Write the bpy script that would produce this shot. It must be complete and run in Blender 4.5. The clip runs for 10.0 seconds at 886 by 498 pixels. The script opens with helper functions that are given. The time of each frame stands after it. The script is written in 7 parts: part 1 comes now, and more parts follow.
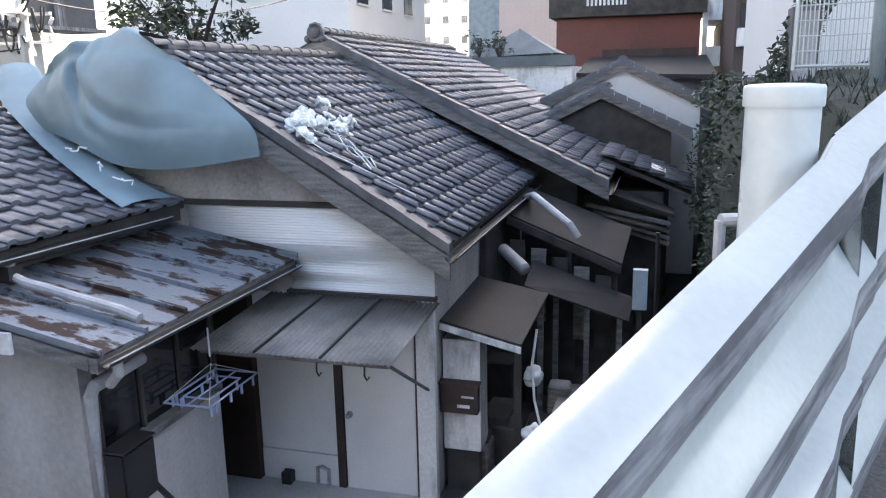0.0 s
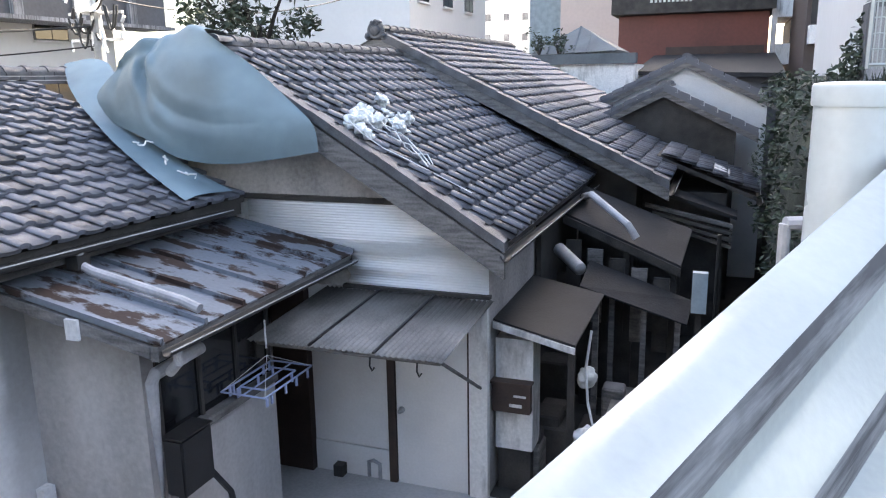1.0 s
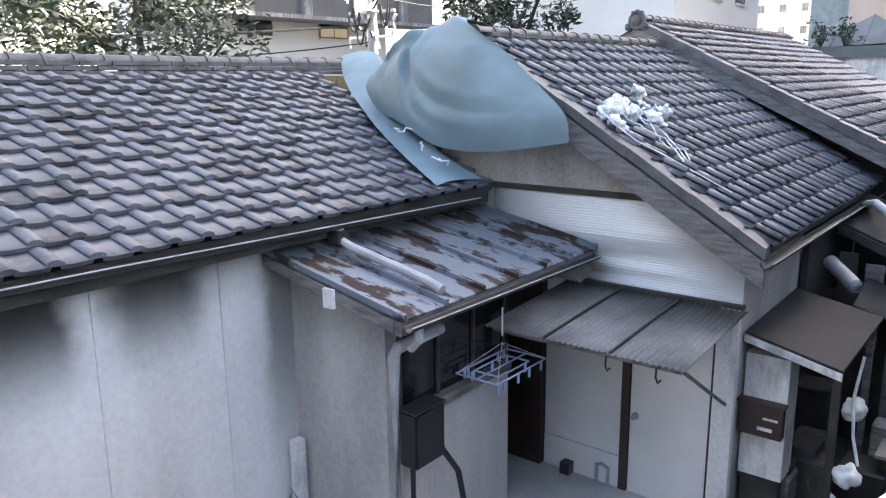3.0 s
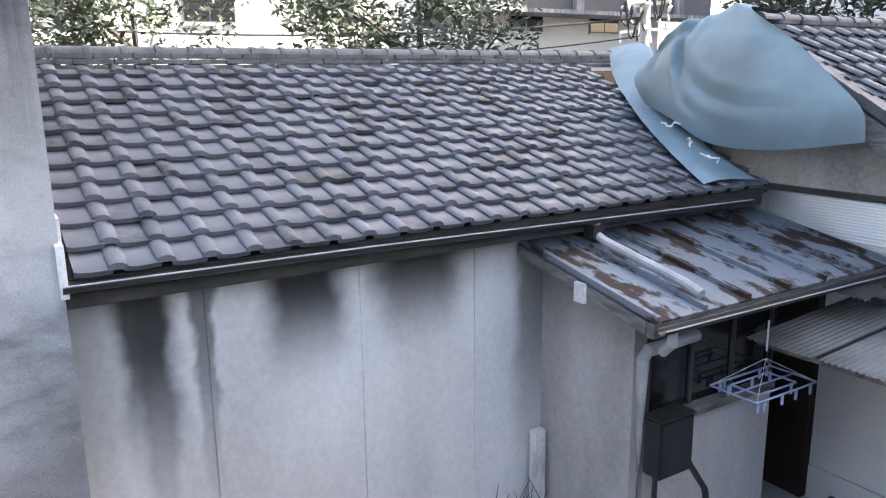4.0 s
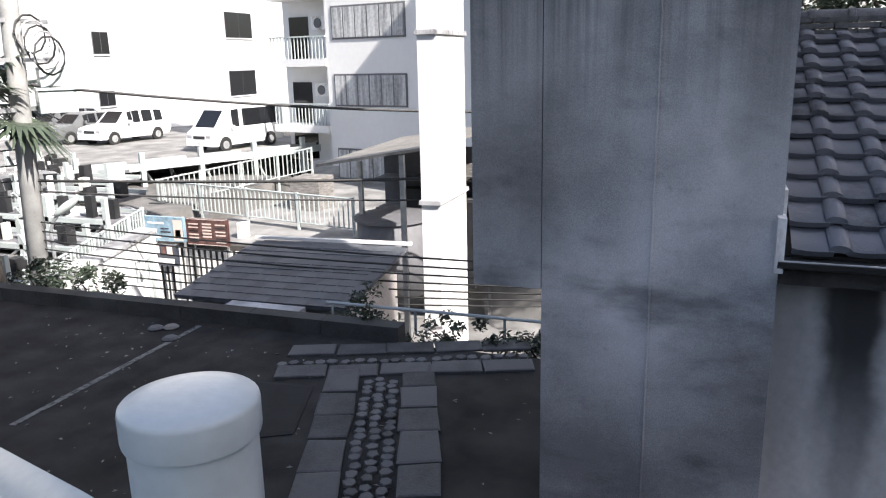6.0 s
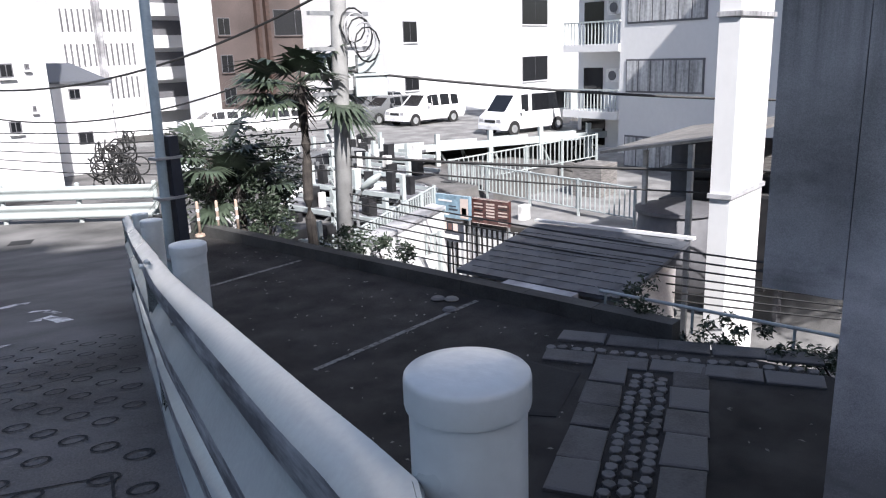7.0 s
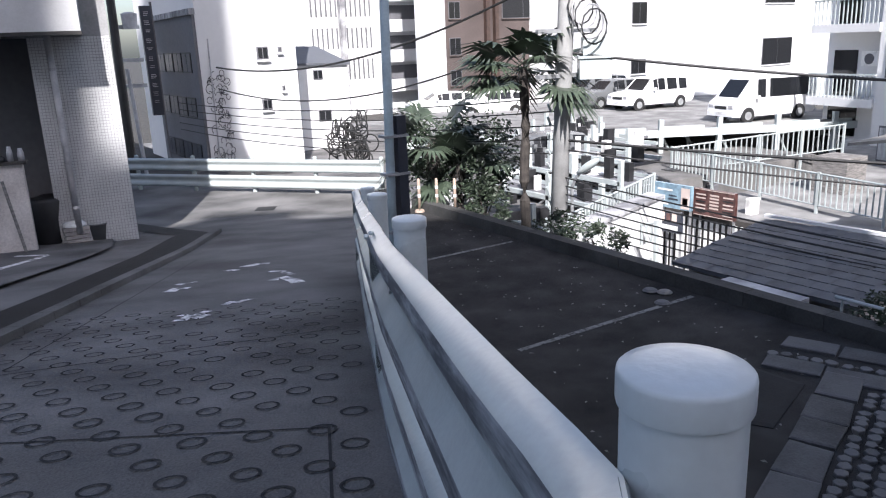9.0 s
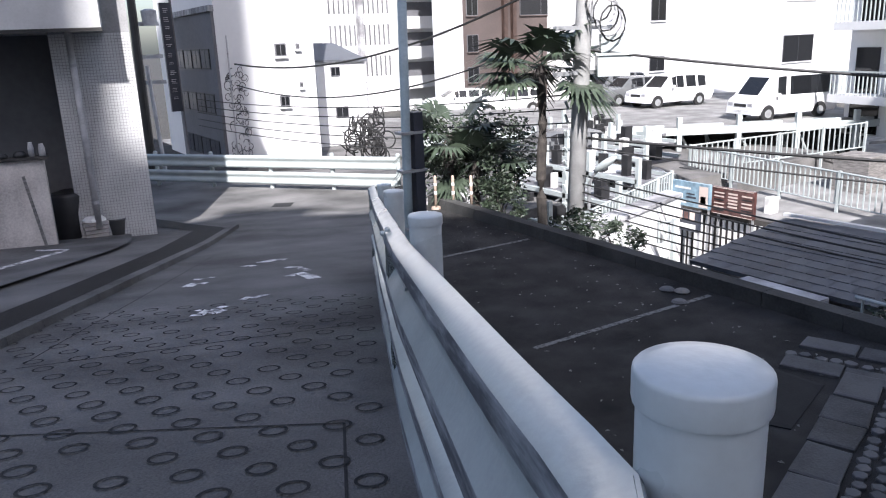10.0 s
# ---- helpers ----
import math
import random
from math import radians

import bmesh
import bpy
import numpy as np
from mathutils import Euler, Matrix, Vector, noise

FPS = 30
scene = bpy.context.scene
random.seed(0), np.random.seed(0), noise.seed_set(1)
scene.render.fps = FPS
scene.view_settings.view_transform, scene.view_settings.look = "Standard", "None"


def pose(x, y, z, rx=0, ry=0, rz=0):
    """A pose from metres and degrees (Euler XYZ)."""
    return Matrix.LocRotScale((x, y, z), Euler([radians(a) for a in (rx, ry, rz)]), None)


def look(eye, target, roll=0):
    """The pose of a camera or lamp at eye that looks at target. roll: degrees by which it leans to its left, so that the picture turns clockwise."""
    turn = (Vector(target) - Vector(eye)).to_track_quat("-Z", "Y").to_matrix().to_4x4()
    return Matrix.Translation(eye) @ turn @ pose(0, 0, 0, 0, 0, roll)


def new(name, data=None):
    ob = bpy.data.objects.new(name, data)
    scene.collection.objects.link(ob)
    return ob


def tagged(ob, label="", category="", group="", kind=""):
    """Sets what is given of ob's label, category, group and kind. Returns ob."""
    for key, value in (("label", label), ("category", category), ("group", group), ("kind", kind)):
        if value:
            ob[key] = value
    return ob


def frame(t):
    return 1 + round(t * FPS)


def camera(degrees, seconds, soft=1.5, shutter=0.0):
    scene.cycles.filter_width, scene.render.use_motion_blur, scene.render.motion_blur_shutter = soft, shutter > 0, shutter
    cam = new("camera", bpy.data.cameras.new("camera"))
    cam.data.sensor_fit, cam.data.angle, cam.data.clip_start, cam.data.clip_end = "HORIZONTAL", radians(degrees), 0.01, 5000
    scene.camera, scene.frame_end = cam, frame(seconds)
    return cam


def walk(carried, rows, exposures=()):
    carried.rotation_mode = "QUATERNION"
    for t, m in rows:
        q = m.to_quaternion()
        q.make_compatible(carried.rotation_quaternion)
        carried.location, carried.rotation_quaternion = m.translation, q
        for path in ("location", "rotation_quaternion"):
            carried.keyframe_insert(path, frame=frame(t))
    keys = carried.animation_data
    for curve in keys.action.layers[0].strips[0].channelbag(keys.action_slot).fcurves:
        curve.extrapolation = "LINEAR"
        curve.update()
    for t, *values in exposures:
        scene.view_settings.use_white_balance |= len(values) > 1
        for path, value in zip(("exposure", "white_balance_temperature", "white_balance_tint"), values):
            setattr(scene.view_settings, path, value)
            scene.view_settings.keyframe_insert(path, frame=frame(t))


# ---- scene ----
cam = camera(60.50, 10.0, soft=1.15)
# seconds, eye (x, y, z), yaw, pitch, roll
ROWS = [
    (0.0, 0.000, 0.000, 3.900, 15.700, -12.564, 1.094),
    (0.5, 0.005, 0.015, 3.898, 17.851, -12.598, 1.004),
    (1.0, 0.004, 0.014, 3.898, 20.064, -12.670, 0.869),
    (1.5, 0.005, 0.039, 3.898, 22.309, -12.729, 1.038),
    (2.0, 0.007, 0.056, 3.899, 24.262, -12.828, 0.852),
    (3.5, -0.085, 0.117, 3.808, 48.218, -12.601, 0.695),
    (4.0, -0.089, 0.121, 3.802, 58.020, -12.691, 0.711),
    (4.5, -0.142, 0.145, 3.783, 71.133, -12.870, 0.484),
    (5.0, -0.210, 0.204, 3.789, 84.609, -13.405, 0.668),
    (5.5, -0.244, 0.118, 3.803, 96.318, -13.886, 0.957),
    (6.0, -0.309, 0.097, 3.798, 109.258, -14.123, 1.295),
    (7.5, -0.294, 0.098, 3.808, 136.654, -14.777, 2.090),
    (8.0, -0.290, 0.099, 3.809, 140.169, -14.973, 2.031),
    (8.5, -0.301, 0.087, 3.802, 144.044, -15.102, 2.200),
    (9.0, -0.302, 0.084, 3.800, 146.710, -15.189, 2.258),
    (9.5, -0.312, 0.075, 3.794, 148.160, -15.272, 2.259),
    (10.0, -0.304, 0.082, 3.798, 147.975, -15.355, 2.216),
]
walk(cam, [(t, pose(x, y, z, 90 + pitch, roll, yaw)) for t, x, y, z, yaw, pitch, roll in ROWS],
     exposures=[(0.0, 3.12, 7250, 12), (2.0, 3.25, 7250, 12), (3.5, 3.2, 7350, 12), (4.5, 2.98, 7150, 12), (5.0, 2.5, 6950, 12), (5.5, 2.0, 6800, 12), (6.2, 1.25, 6500, 12), (7.4, 1.00, 6150, 15), (10.0, 1.2, 6150, 15)])

# ---- light ----
SUN_AZ, SUN_EL = -26.6, 41.0   # degrees towards -x from +y; height
world = bpy.data.worlds.new("sky")
scene.world = world
world.use_nodes = True
wn = world.node_tree
sky = wn.nodes.new("ShaderNodeTexSky")
sky.sky_type, sky.sun_disc = "NISHITA", False
sky.sun_elevation, sky.sun_rotation = radians(SUN_EL), radians(-SUN_AZ)
sky.air_density, sky.dust_density = 1.0, 2.5
wn.links.new(sky.outputs[0], wn.nodes["Background"].inputs[0])
wn.nodes["Background"].inputs[1].default_value = 0.1
sun = new("sun", bpy.data.lights.new("sun", "SUN"))
sun.data.energy, sun.data.angle, sun.data.color = 5.0, radians(0.53), (1.0, 0.96, 0.9)
sun_to = Vector((-math.sin(radians(SUN_AZ)) * math.cos(radians(SUN_EL)), math.cos(radians(SUN_AZ)) * math.cos(radians(SUN_EL)), math.sin(radians(SUN_EL))))
sun.matrix_world = look(sun_to * 50, (0, 0, 0))


# ---- materials ----
def material(name, colour, rough=0.7, metal=0.0, vary=0.15, scale=3.0, grain=40.0, bump=0.15, per_object=0.0, spec=0.5, tint=None, streak=None, span=(0.46, 0.92)):
    """A surface with two scales of variation: broad stains and fine grain, both in metres."""
    m = bpy.data.materials.new(name)
    m.use_nodes = True
    nt = m.node_tree
    b = nt.nodes["Principled BSDF"]
    N, L = nt.nodes.new, nt.links.new
    geo = N("ShaderNodeNewGeometry")
    n1, n2 = N("ShaderNodeTexNoise"), N("ShaderNodeTexNoise")
    n1.inputs["Scale"].default_value, n1.inputs["Detail"].default_value = scale, 5
    n2.inputs["Scale"].default_value, n2.inputs["Detail"].default_value = grain, 3
    src = geo.outputs["Position"]
    if streak:
        mp = N("ShaderNodeMapping")
        mp.inputs["Scale"].default_value = streak
        L(src, mp.inputs[0])
        L(mp.outputs[0], n1.inputs["Vector"])
    else:
        L(src, n1.inputs["Vector"])
    L(src, n2.inputs["Vector"])
    mix = N("ShaderNodeMath")
    mix.operation = "MULTIPLY_ADD"
    mix.inputs[1].default_value = 0.35
    L(n2.outputs[0], mix.inputs[0])
    L(n1.outputs[0], mix.inputs[2])
    last = mix.outputs[0]
    if per_object:
        info = N("ShaderNodeObjectInfo")
        add = N("ShaderNodeMath")
        add.operation = "MULTIPLY_ADD"
        add.inputs[1].default_value = per_object
        L(info.outputs["Random"], add.inputs[0])
        L(last, add.inputs[2])
        last = add.outputs[0]
    ramp = N("ShaderNodeValToRGB")
    ramp.color_ramp.elements[0].position, ramp.color_ramp.elements[1].position = span[0], span[1] + per_object * 0.9
    c = Vector(colour)
    lo = tint if tint else tuple(c * (1 - vary * 1.6))
    hi = tuple(min(1.0, v * (1 + vary)) for v in c)
    ramp.color_ramp.elements[0].color, ramp.color_ramp.elements[1].color = (*lo, 1), (*hi, 1)
    L(last, ramp.inputs[0])
    L(ramp.outputs[0], b.inputs["Base Color"])
    rr = N("ShaderNodeMapRange")
    rr.inputs[3].default_value, rr.inputs[4].default_value = max(0.02, rough - 0.12), min(1.0, rough + 0.12)
    L(n1.outputs[0], rr.inputs[0])
    L(rr.outputs[0], b.inputs["Roughness"])
    b.inputs["Metallic"].default_value = metal
    b.inputs["Specular IOR Level"].default_value = spec
    if bump:
        bp = N("ShaderNodeBump")
        bp.inputs["Strength"].default_value, bp.inputs["Distance"].default_value = bump, 0.02
        L(n2.outputs[0], bp.inputs["Height"])
        L(bp.outputs[0], b.inputs["Normal"])
    return m


M_TILE = material("roof_tile", (0.082, 0.086, 0.1), 0.36, vary=0.6, scale=9, grain=90, bump=0.25, per_object=0.8, spec=0.6, tint=(0.02, 0.021, 0.025))
M_RIDGE = material("ridge_tile", (0.105, 0.108, 0.118), 0.5, vary=0.35, scale=5, grain=60, bump=0.3)
M_PLASTER = material("old_plaster", (0.80, 0.79, 0.775), 0.85, vary=0.08, scale=0.8, grain=25, bump=0.1, tint=(0.58, 0.56, 0.54), streak=(1.6, 1.6, 0.5))
def add_stain_shade(m, stains):
    """Dark mould runs and painted eave shade on a wall that faces +x: (y, half width, top z, bottom z)."""
    nt = m.node_tree
    b = nt.nodes["Principled BSDF"]
    N, L = nt.nodes.new, nt.links.new
    col = b.inputs["Base Color"].links[0].from_socket
    geo, sep, ns = N("ShaderNodeNewGeometry"), N("ShaderNodeSeparateXYZ"), N("ShaderNodeTexNoise")
    ns.inputs["Scale"].default_value, ns.inputs["Detail"].default_value = 3.2, 5
    L(geo.outputs["Position"], sep.inputs[0])
    L(geo.outputs["Position"], ns.inputs["Vector"])
    wob = N("ShaderNodeMath")
    wob.operation, wob.inputs[1].default_value = "MULTIPLY_ADD", 0.2
    L(ns.outputs[0], wob.inputs[0])
    L(sep.outputs["Y"], wob.inputs[2])
    for y, half, top, low, strength in stains:
        d, a, r, rz, mul, mix = N("ShaderNodeMath"), N("ShaderNodeMath"), N("ShaderNodeMapRange"), N("ShaderNodeMapRange"), N("ShaderNodeMath"), N("ShaderNodeMix")
        d.operation, d.inputs[1].default_value = "SUBTRACT", y + 0.1
        L(wob.outputs[0], d.inputs[0])
        a.operation = "ABSOLUTE"
        L(d.outputs[0], a.inputs[0])
        r.interpolation_type = rz.interpolation_type = "SMOOTHSTEP"
        r.inputs[1].default_value, r.inputs[2].default_value, r.inputs[3].default_value, r.inputs[4].default_value = half * 0.45, half * 1.25, strength, 0.0
        L(a.outputs[0], r.inputs[0])
        rz.inputs[1].default_value, rz.inputs[2].default_value = low, top
        L(sep.outputs["Z"], rz.inputs[0])
        mul.operation = "MULTIPLY"
        L(r.outputs[0], mul.inputs[0])
        L(rz.outputs[0], mul.inputs[1])
        mix.data_type = "RGBA"
        mix.inputs["B"].default_value = (0.028, 0.026, 0.024, 1)
        L(mul.outputs[0], mix.inputs["Factor"])
        L(col, mix.inputs["A"])
        col = mix.outputs["Result"]
    L(col, b.inputs["Base Color"])


# mould runs; the wide ones below the eave also paint its shade
add_stain_shade(M_PLASTER, [(0.87, 0.19, 2.3, 1.35, 0.95), (0.9, 0.09, 1.75, 0.8, 0.4), (1.2, 0.075, 2.5, 1.0, 0.75), (1.88, 0.31, 2.5, 1.75, 0.97), (2.72, 0.39, 2.55, 1.85, 0.93), (3.3, 0.5, 2.75, 2.1, 0.6), (0.56, 0.13, 2.6, 0.8, 0.35), (3.78, 0.2, 2.4, 0.3, 0.65)])
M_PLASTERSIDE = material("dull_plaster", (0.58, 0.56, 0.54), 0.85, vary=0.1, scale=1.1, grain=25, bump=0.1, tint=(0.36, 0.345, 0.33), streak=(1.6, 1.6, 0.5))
# side wall gets darker towards its top
add_stain_shade(M_PLASTERSIDE, [(3.9, 0.5, 2.4, 1.7, 0.5)])
M_PLASTER2 = material("grey_plaster", (0.62, 0.58, 0.55), 0.85, vary=0.15, scale=1.3, grain=30, bump=0.12, tint=(0.27, 0.25, 0.24), streak=(1, 1, 0.6))
M_WHITEWALL = material("white_corrugated_sheet", (0.92, 0.92, 0.92), 0.6, vary=0.04, scale=1.2, grain=30, bump=0.04)
M_CONC = material("stained_concrete", (0.56, 0.56, 0.575), 0.88, vary=0.12, scale=0.9, grain=160, bump=0.03, tint=(0.24, 0.24, 0.25), span=(0.5, 0.86))


def weather(m, layers):
    """Lay dark stains over a surface: (noise stretch, low cut, high cut, strength, z where it begins, z where it is full)."""
    nt = m.node_tree
    b = nt.nodes["Principled BSDF"]
    N, L = nt.nodes.new, nt.links.new
    col = b.inputs["Base Color"].links[0].from_socket
    geo, sep = N("ShaderNodeNewGeometry"), N("ShaderNodeSeparateXYZ")
    L(geo.outputs["Position"], sep.inputs[0])
    for stretch, lo, hi, strength, z0, z1 in layers:
        mp, ns, cut, zz, mul, mix = N("ShaderNodeMapping"), N("ShaderNodeTexNoise"), N("ShaderNodeMapRange"), N("ShaderNodeMapRange"), N("ShaderNodeMath"), N("ShaderNodeMix")
        mp.inputs["Scale"].default_value = stretch
        ns.inputs["Scale"].default_value, ns.inputs["Detail"].default_value, ns.inputs["Roughness"].default_value = 1.0, 7, 0.62
        L(geo.outputs["Position"], mp.inputs[0])
        L(mp.outputs[0], ns.inputs["Vector"])
        cut.interpolation_type = zz.interpolation_type = "SMOOTHSTEP"
        cut.inputs[1].default_value, cut.inputs[2].default_value, cut.inputs[4].default_value = lo, hi, strength
        L(ns.outputs[0], cut.inputs[0])
        zz.inputs[1].default_value, zz.inputs[2].default_value = z0, z1
        L(sep.outputs["Z"], zz.inputs[0])
        mul.operation = "MULTIPLY"
        L(cut.outputs[0], mul.inputs[0])
        L(zz.outputs[0], mul.inputs[1])
        mix.data_type = "RGBA"
        mix.inputs["B"].default_value = (0.055, 0.056, 0.062, 1)
        L(mul.outputs[0], mix.inputs["Factor"])
        L(col, mix.inputs["A"])
        col = mix.outputs["Result"]
    L(col, b.inputs["Base Color"])


weather(M_CONC, [((0.7, 0.7, 0.6), 0.42, 0.75, 0.5, -2, -1), ((1.1, 1.1, 3.0), 0.46, 0.72, 0.65, 3.4, 2.6), ((1.8, 1.8, 4.0), 0.5, 0.78, 0.5, -2, -1), ((16, 16, 0.3), 0.42, 0.68, 0.8, 3.2, 4.6), ((0.5, 0.5, 0.5), 0.3, 0.6, 0.3, 3.4, 4.6), ((14, 14, 14), 0.6, 0.8, 0.35, -2, -1)])
add_stain_shade(M_CONC, [(0.38, 0.22, 3.6, 2.6, 0.4), (-0.98, 0.4, 3.4, 2.3, 0.35)])
M_DARKCONC = material("dark_mossy_concrete", (0.055, 0.055, 0.053), 0.9, vary=0.35, scale=1.5, grain=30, bump=0.3)
M_WOOD = material("grey_weathered_wood", (0.19, 0.18, 0.172), 0.8, vary=0.35, scale=4, grain=50, bump=0.3, streak=(1, 1, 6))
M_DARKWOOD = material("dark_wood", (0.055, 0.05, 0.046), 0.8, vary=0.35, scale=4, grain=50, bump=0.3)
M_ASPHALT = material("old_asphalt", (0.04, 0.038, 0.037), 0.92, vary=0.5, scale=1.6, grain=120, bump=0.4, spec=0.25, tint=(0.01, 0.01, 0.01))
M_BAND = material("wet_dark_asphalt", (0.019, 0.018, 0.018), 0.8, vary=0.5, scale=2.2, grain=120, bump=0.4, spec=0.3)
M_ROAD = material("slope_concrete", (0.15, 0.146, 0.142), 0.87, vary=0.4, scale=0.8, grain=90, bump=0.4, spec=0.35)
M_SOIL = material("dark_soil", (0.05, 0.047, 0.042), 0.95, vary=0.4, scale=2, grain=60, bump=0.5)
M_RAIL = material("white_rail_paint", (0.4, 0.44, 0.437), 0.2, vary=0.08, scale=2.5, grain=60, bump=0.03, spec=0.5)
M_POST = material("white_post_paint", (0.52, 0.565, 0.575), 0.3, vary=0.08, scale=2.5, grain=60, bump=0.04, spec=0.5)
M_TARP = material("blue_green_tarp", (0.2, 0.28, 0.315), 0.55, vary=0.2, scale=1.6, grain=200, bump=0.1)
M_WHITEBLD = material("white_facade", (0.66, 0.66, 0.66), 0.8, vary=0.05, scale=0.25, grain=5, bump=0.05)
M_METAL = material("galvanised_steel", (0.42, 0.43, 0.44), 0.45, metal=0.6, vary=0.2, scale=4, grain=50, bump=0.1)

def patched(name, base, patch, rough=0.6, metal=0.0, scale=3.0, cut=0.55, soft=0.03, stretch=(1, 1, 1), bump=0.2, rough2=0.9, turn=None):
    """Two surfaces, the second in ragged patches (rust on paint, dirt on board)."""
    m = bpy.data.materials.new(name)
    m.use_nodes = True
    nt = m.node_tree
    b = nt.nodes["Principled BSDF"]
    N, L = nt.nodes.new, nt.links.new
    geo, mp, n, g, fine = N("ShaderNodeNewGeometry"), N("ShaderNodeMapping"), N("ShaderNodeTexNoise"), N("ShaderNodeMapRange"), N("ShaderNodeTexNoise")
    mp.inputs["Scale"].default_value = stretch
    n.inputs["Scale"].default_value, n.inputs["Detail"].default_value, n.inputs["Roughness"].default_value = scale, 6, 0.62
    fine.inputs["Scale"].default_value, fine.inputs["Detail"].default_value = 30, 4
    g.inputs[1].default_value, g.inputs[2].default_value = cut - soft, cut + soft
    src = geo.outputs["Position"]
    if turn:   # lay the grain along a direction
        pre = N("ShaderNodeMapping")
        pre.inputs["Rotation"].default_value = turn
        L(src, pre.inputs[0])
        src = pre.outputs[0]
    L(src, mp.inputs[0])
    L(mp.outputs[0], n.inputs["Vector"])
    L(geo.outputs["Position"], fine.inputs["Vector"])
    L(n.outputs[0], g.inputs[0])
    cols = []
    for c in (base, patch):
        h = N("ShaderNodeMix")
        h.data_type = "RGBA"
        h.inputs["A"].default_value = (*[v * 0.72 for v in c], 1)
        h.inputs["B"].default_value = (*[min(1, v * 1.2) for v in c], 1)
        L(fine.outputs[0], h.inputs["Factor"])
        cols.append(h.outputs["Result"])
    mix = N("ShaderNodeMix")
    mix.data_type = "RGBA"
    L(g.outputs[0], mix.inputs["Factor"])
    L(cols[0], mix.inputs["A"])
    L(cols[1], mix.inputs["B"])
    L(mix.outputs["Result"], b.inputs["Base Color"])
    r = N("ShaderNodeMapRange")
    r.inputs[3].default_value, r.inputs[4].default_value = rough, rough2
    L(g.outputs[0], r.inputs[0])
    L(r.outputs[0], b.inputs["Roughness"])
    b.inputs["Metallic"].default_value = metal
    bp = N("ShaderNodeBump")
    bp.inputs["Strength"].default_value, bp.inputs["Distance"].default_value = bump, 0.01
    L(fine.outputs[0], bp.inputs["Height"])
    L(bp.outputs[0], b.inputs["Normal"])
    return m


def glass(name, colour=(0.012, 0.013, 0.015)):
    m = bpy.data.materials.new(name)
    m.use_nodes = True
    b = m.node_tree.nodes["Principled BSDF"]
    b.inputs["Base Color"].default_value = (*colour, 1)
    b.inputs["Roughness"].default_value = 0.08
    b.inputs["Specular IOR Level"].default_value = 0.45
    return m


M_TIN = patched("rusty_painted_tin", (0.2, 0.225, 0.26), (0.05, 0.032, 0.026), 0.42, 0.2, scale=3.4, cut=0.53, soft=0.03, stretch=(0.7, 1.6, 1), bump=0.15)
M_AWN = material("grey_corrugated_sheet", (0.22, 0.207, 0.19), 0.55, metal=0.1, vary=0.3, scale=2.5, grain=50, bump=0.1)
M_BOARD = patched("dirty_white_board", (0.8, 0.79, 0.77), (0.16, 0.15, 0.14), 0.7, scale=2.2, cut=0.62, soft=0.12, stretch=(1.5, 1.5, 0.45))
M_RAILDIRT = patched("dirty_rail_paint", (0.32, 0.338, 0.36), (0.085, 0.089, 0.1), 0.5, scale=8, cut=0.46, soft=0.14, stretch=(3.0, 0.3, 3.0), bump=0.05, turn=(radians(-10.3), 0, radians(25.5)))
M_LITTER = material("pale_litter", (0.22, 0.215, 0.2), 0.8)
M_LEAN = material("dark_roofing_felt", (0.022, 0.022, 0.023), 0.75, vary=0.4, scale=3, grain=40, bump=0.3)
M_BOUNCE = material("pale_bounce_concrete", (0.5, 0.49, 0.48), 0.85, vary=0.2, scale=1.2, grain=30)
M_OLDCONC = material("old_yard_concrete", (0.2, 0.197, 0.193), 0.88, vary=0.35, scale=1.0, grain=40, bump=0.2)
M_DOOR = material("white_door_paint", (0.78, 0.77, 0.76), 0.55, vary=0.08, scale=1.3, grain=40, bump=0.05)
M_BROWN = material("dark_brown_timber", (0.05, 0.03, 0.024), 0.6, vary=0.3, scale=3, grain=40)
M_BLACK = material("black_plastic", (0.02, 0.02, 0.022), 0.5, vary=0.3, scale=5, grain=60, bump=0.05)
M_GUTTER = material("brown_grey_gutter", (0.028, 0.027, 0.026), 0.45, vary=0.25, scale=4, grain=40, bump=0.05)
M_PIPE = material("pale_grey_pipe", (0.42, 0.42, 0.43), 0.5, vary=0.2, scale=4, grain=40, bump=0.05)
M_ROPE = material("white_plastic_scraps", (0.75, 0.76, 0.75), 0.6, vary=0.15, scale=8, grain=60)
M_HANGER = material("pale_blue_plastic", (0.35, 0.42, 0.62), 0.35, vary=0.1, scale=5, grain=30, bump=0.0)
M_GLASS = glass("dark_window_glass")
M_STONE = material("pale_paving_stone", (0.078, 0.078, 0.08), 0.8, vary=0.4, scale=2.5, grain=40, bump=0.3, per_object=0.4)
M_COBBLE = material("grey_cobble", (0.095, 0.095, 0.097), 0.8, vary=0.4, scale=3, grain=40, bump=0.3, per_object=0.5)
M_LEAF = material("dark_leaf", (0.045, 0.065, 0.04), 0.55, vary=0.5, scale=3, grain=20, bump=0.0)
M_PALM = material("palm_leaf", (0.055, 0.075, 0.05), 0.45, vary=0.4, scale=3, grain=20, bump=0.0)
M_BARK = material("dark_bark", (0.05, 0.043, 0.038), 0.9, vary=0.4, scale=6, grain=60, bump=0.5)
M_GRASS = material("rough_grass", (0.04, 0.047, 0.033), 0.9, vary=0.5, scale=4, grain=60, bump=0.6)
M_POLE = material("concrete_pole", (0.3, 0.3, 0.295), 0.8, vary=0.2, scale=3, grain=50)
M_CABLE = material("black_cable", (0.02, 0.02, 0.02), 0.6, vary=0.1, bump=0.0)
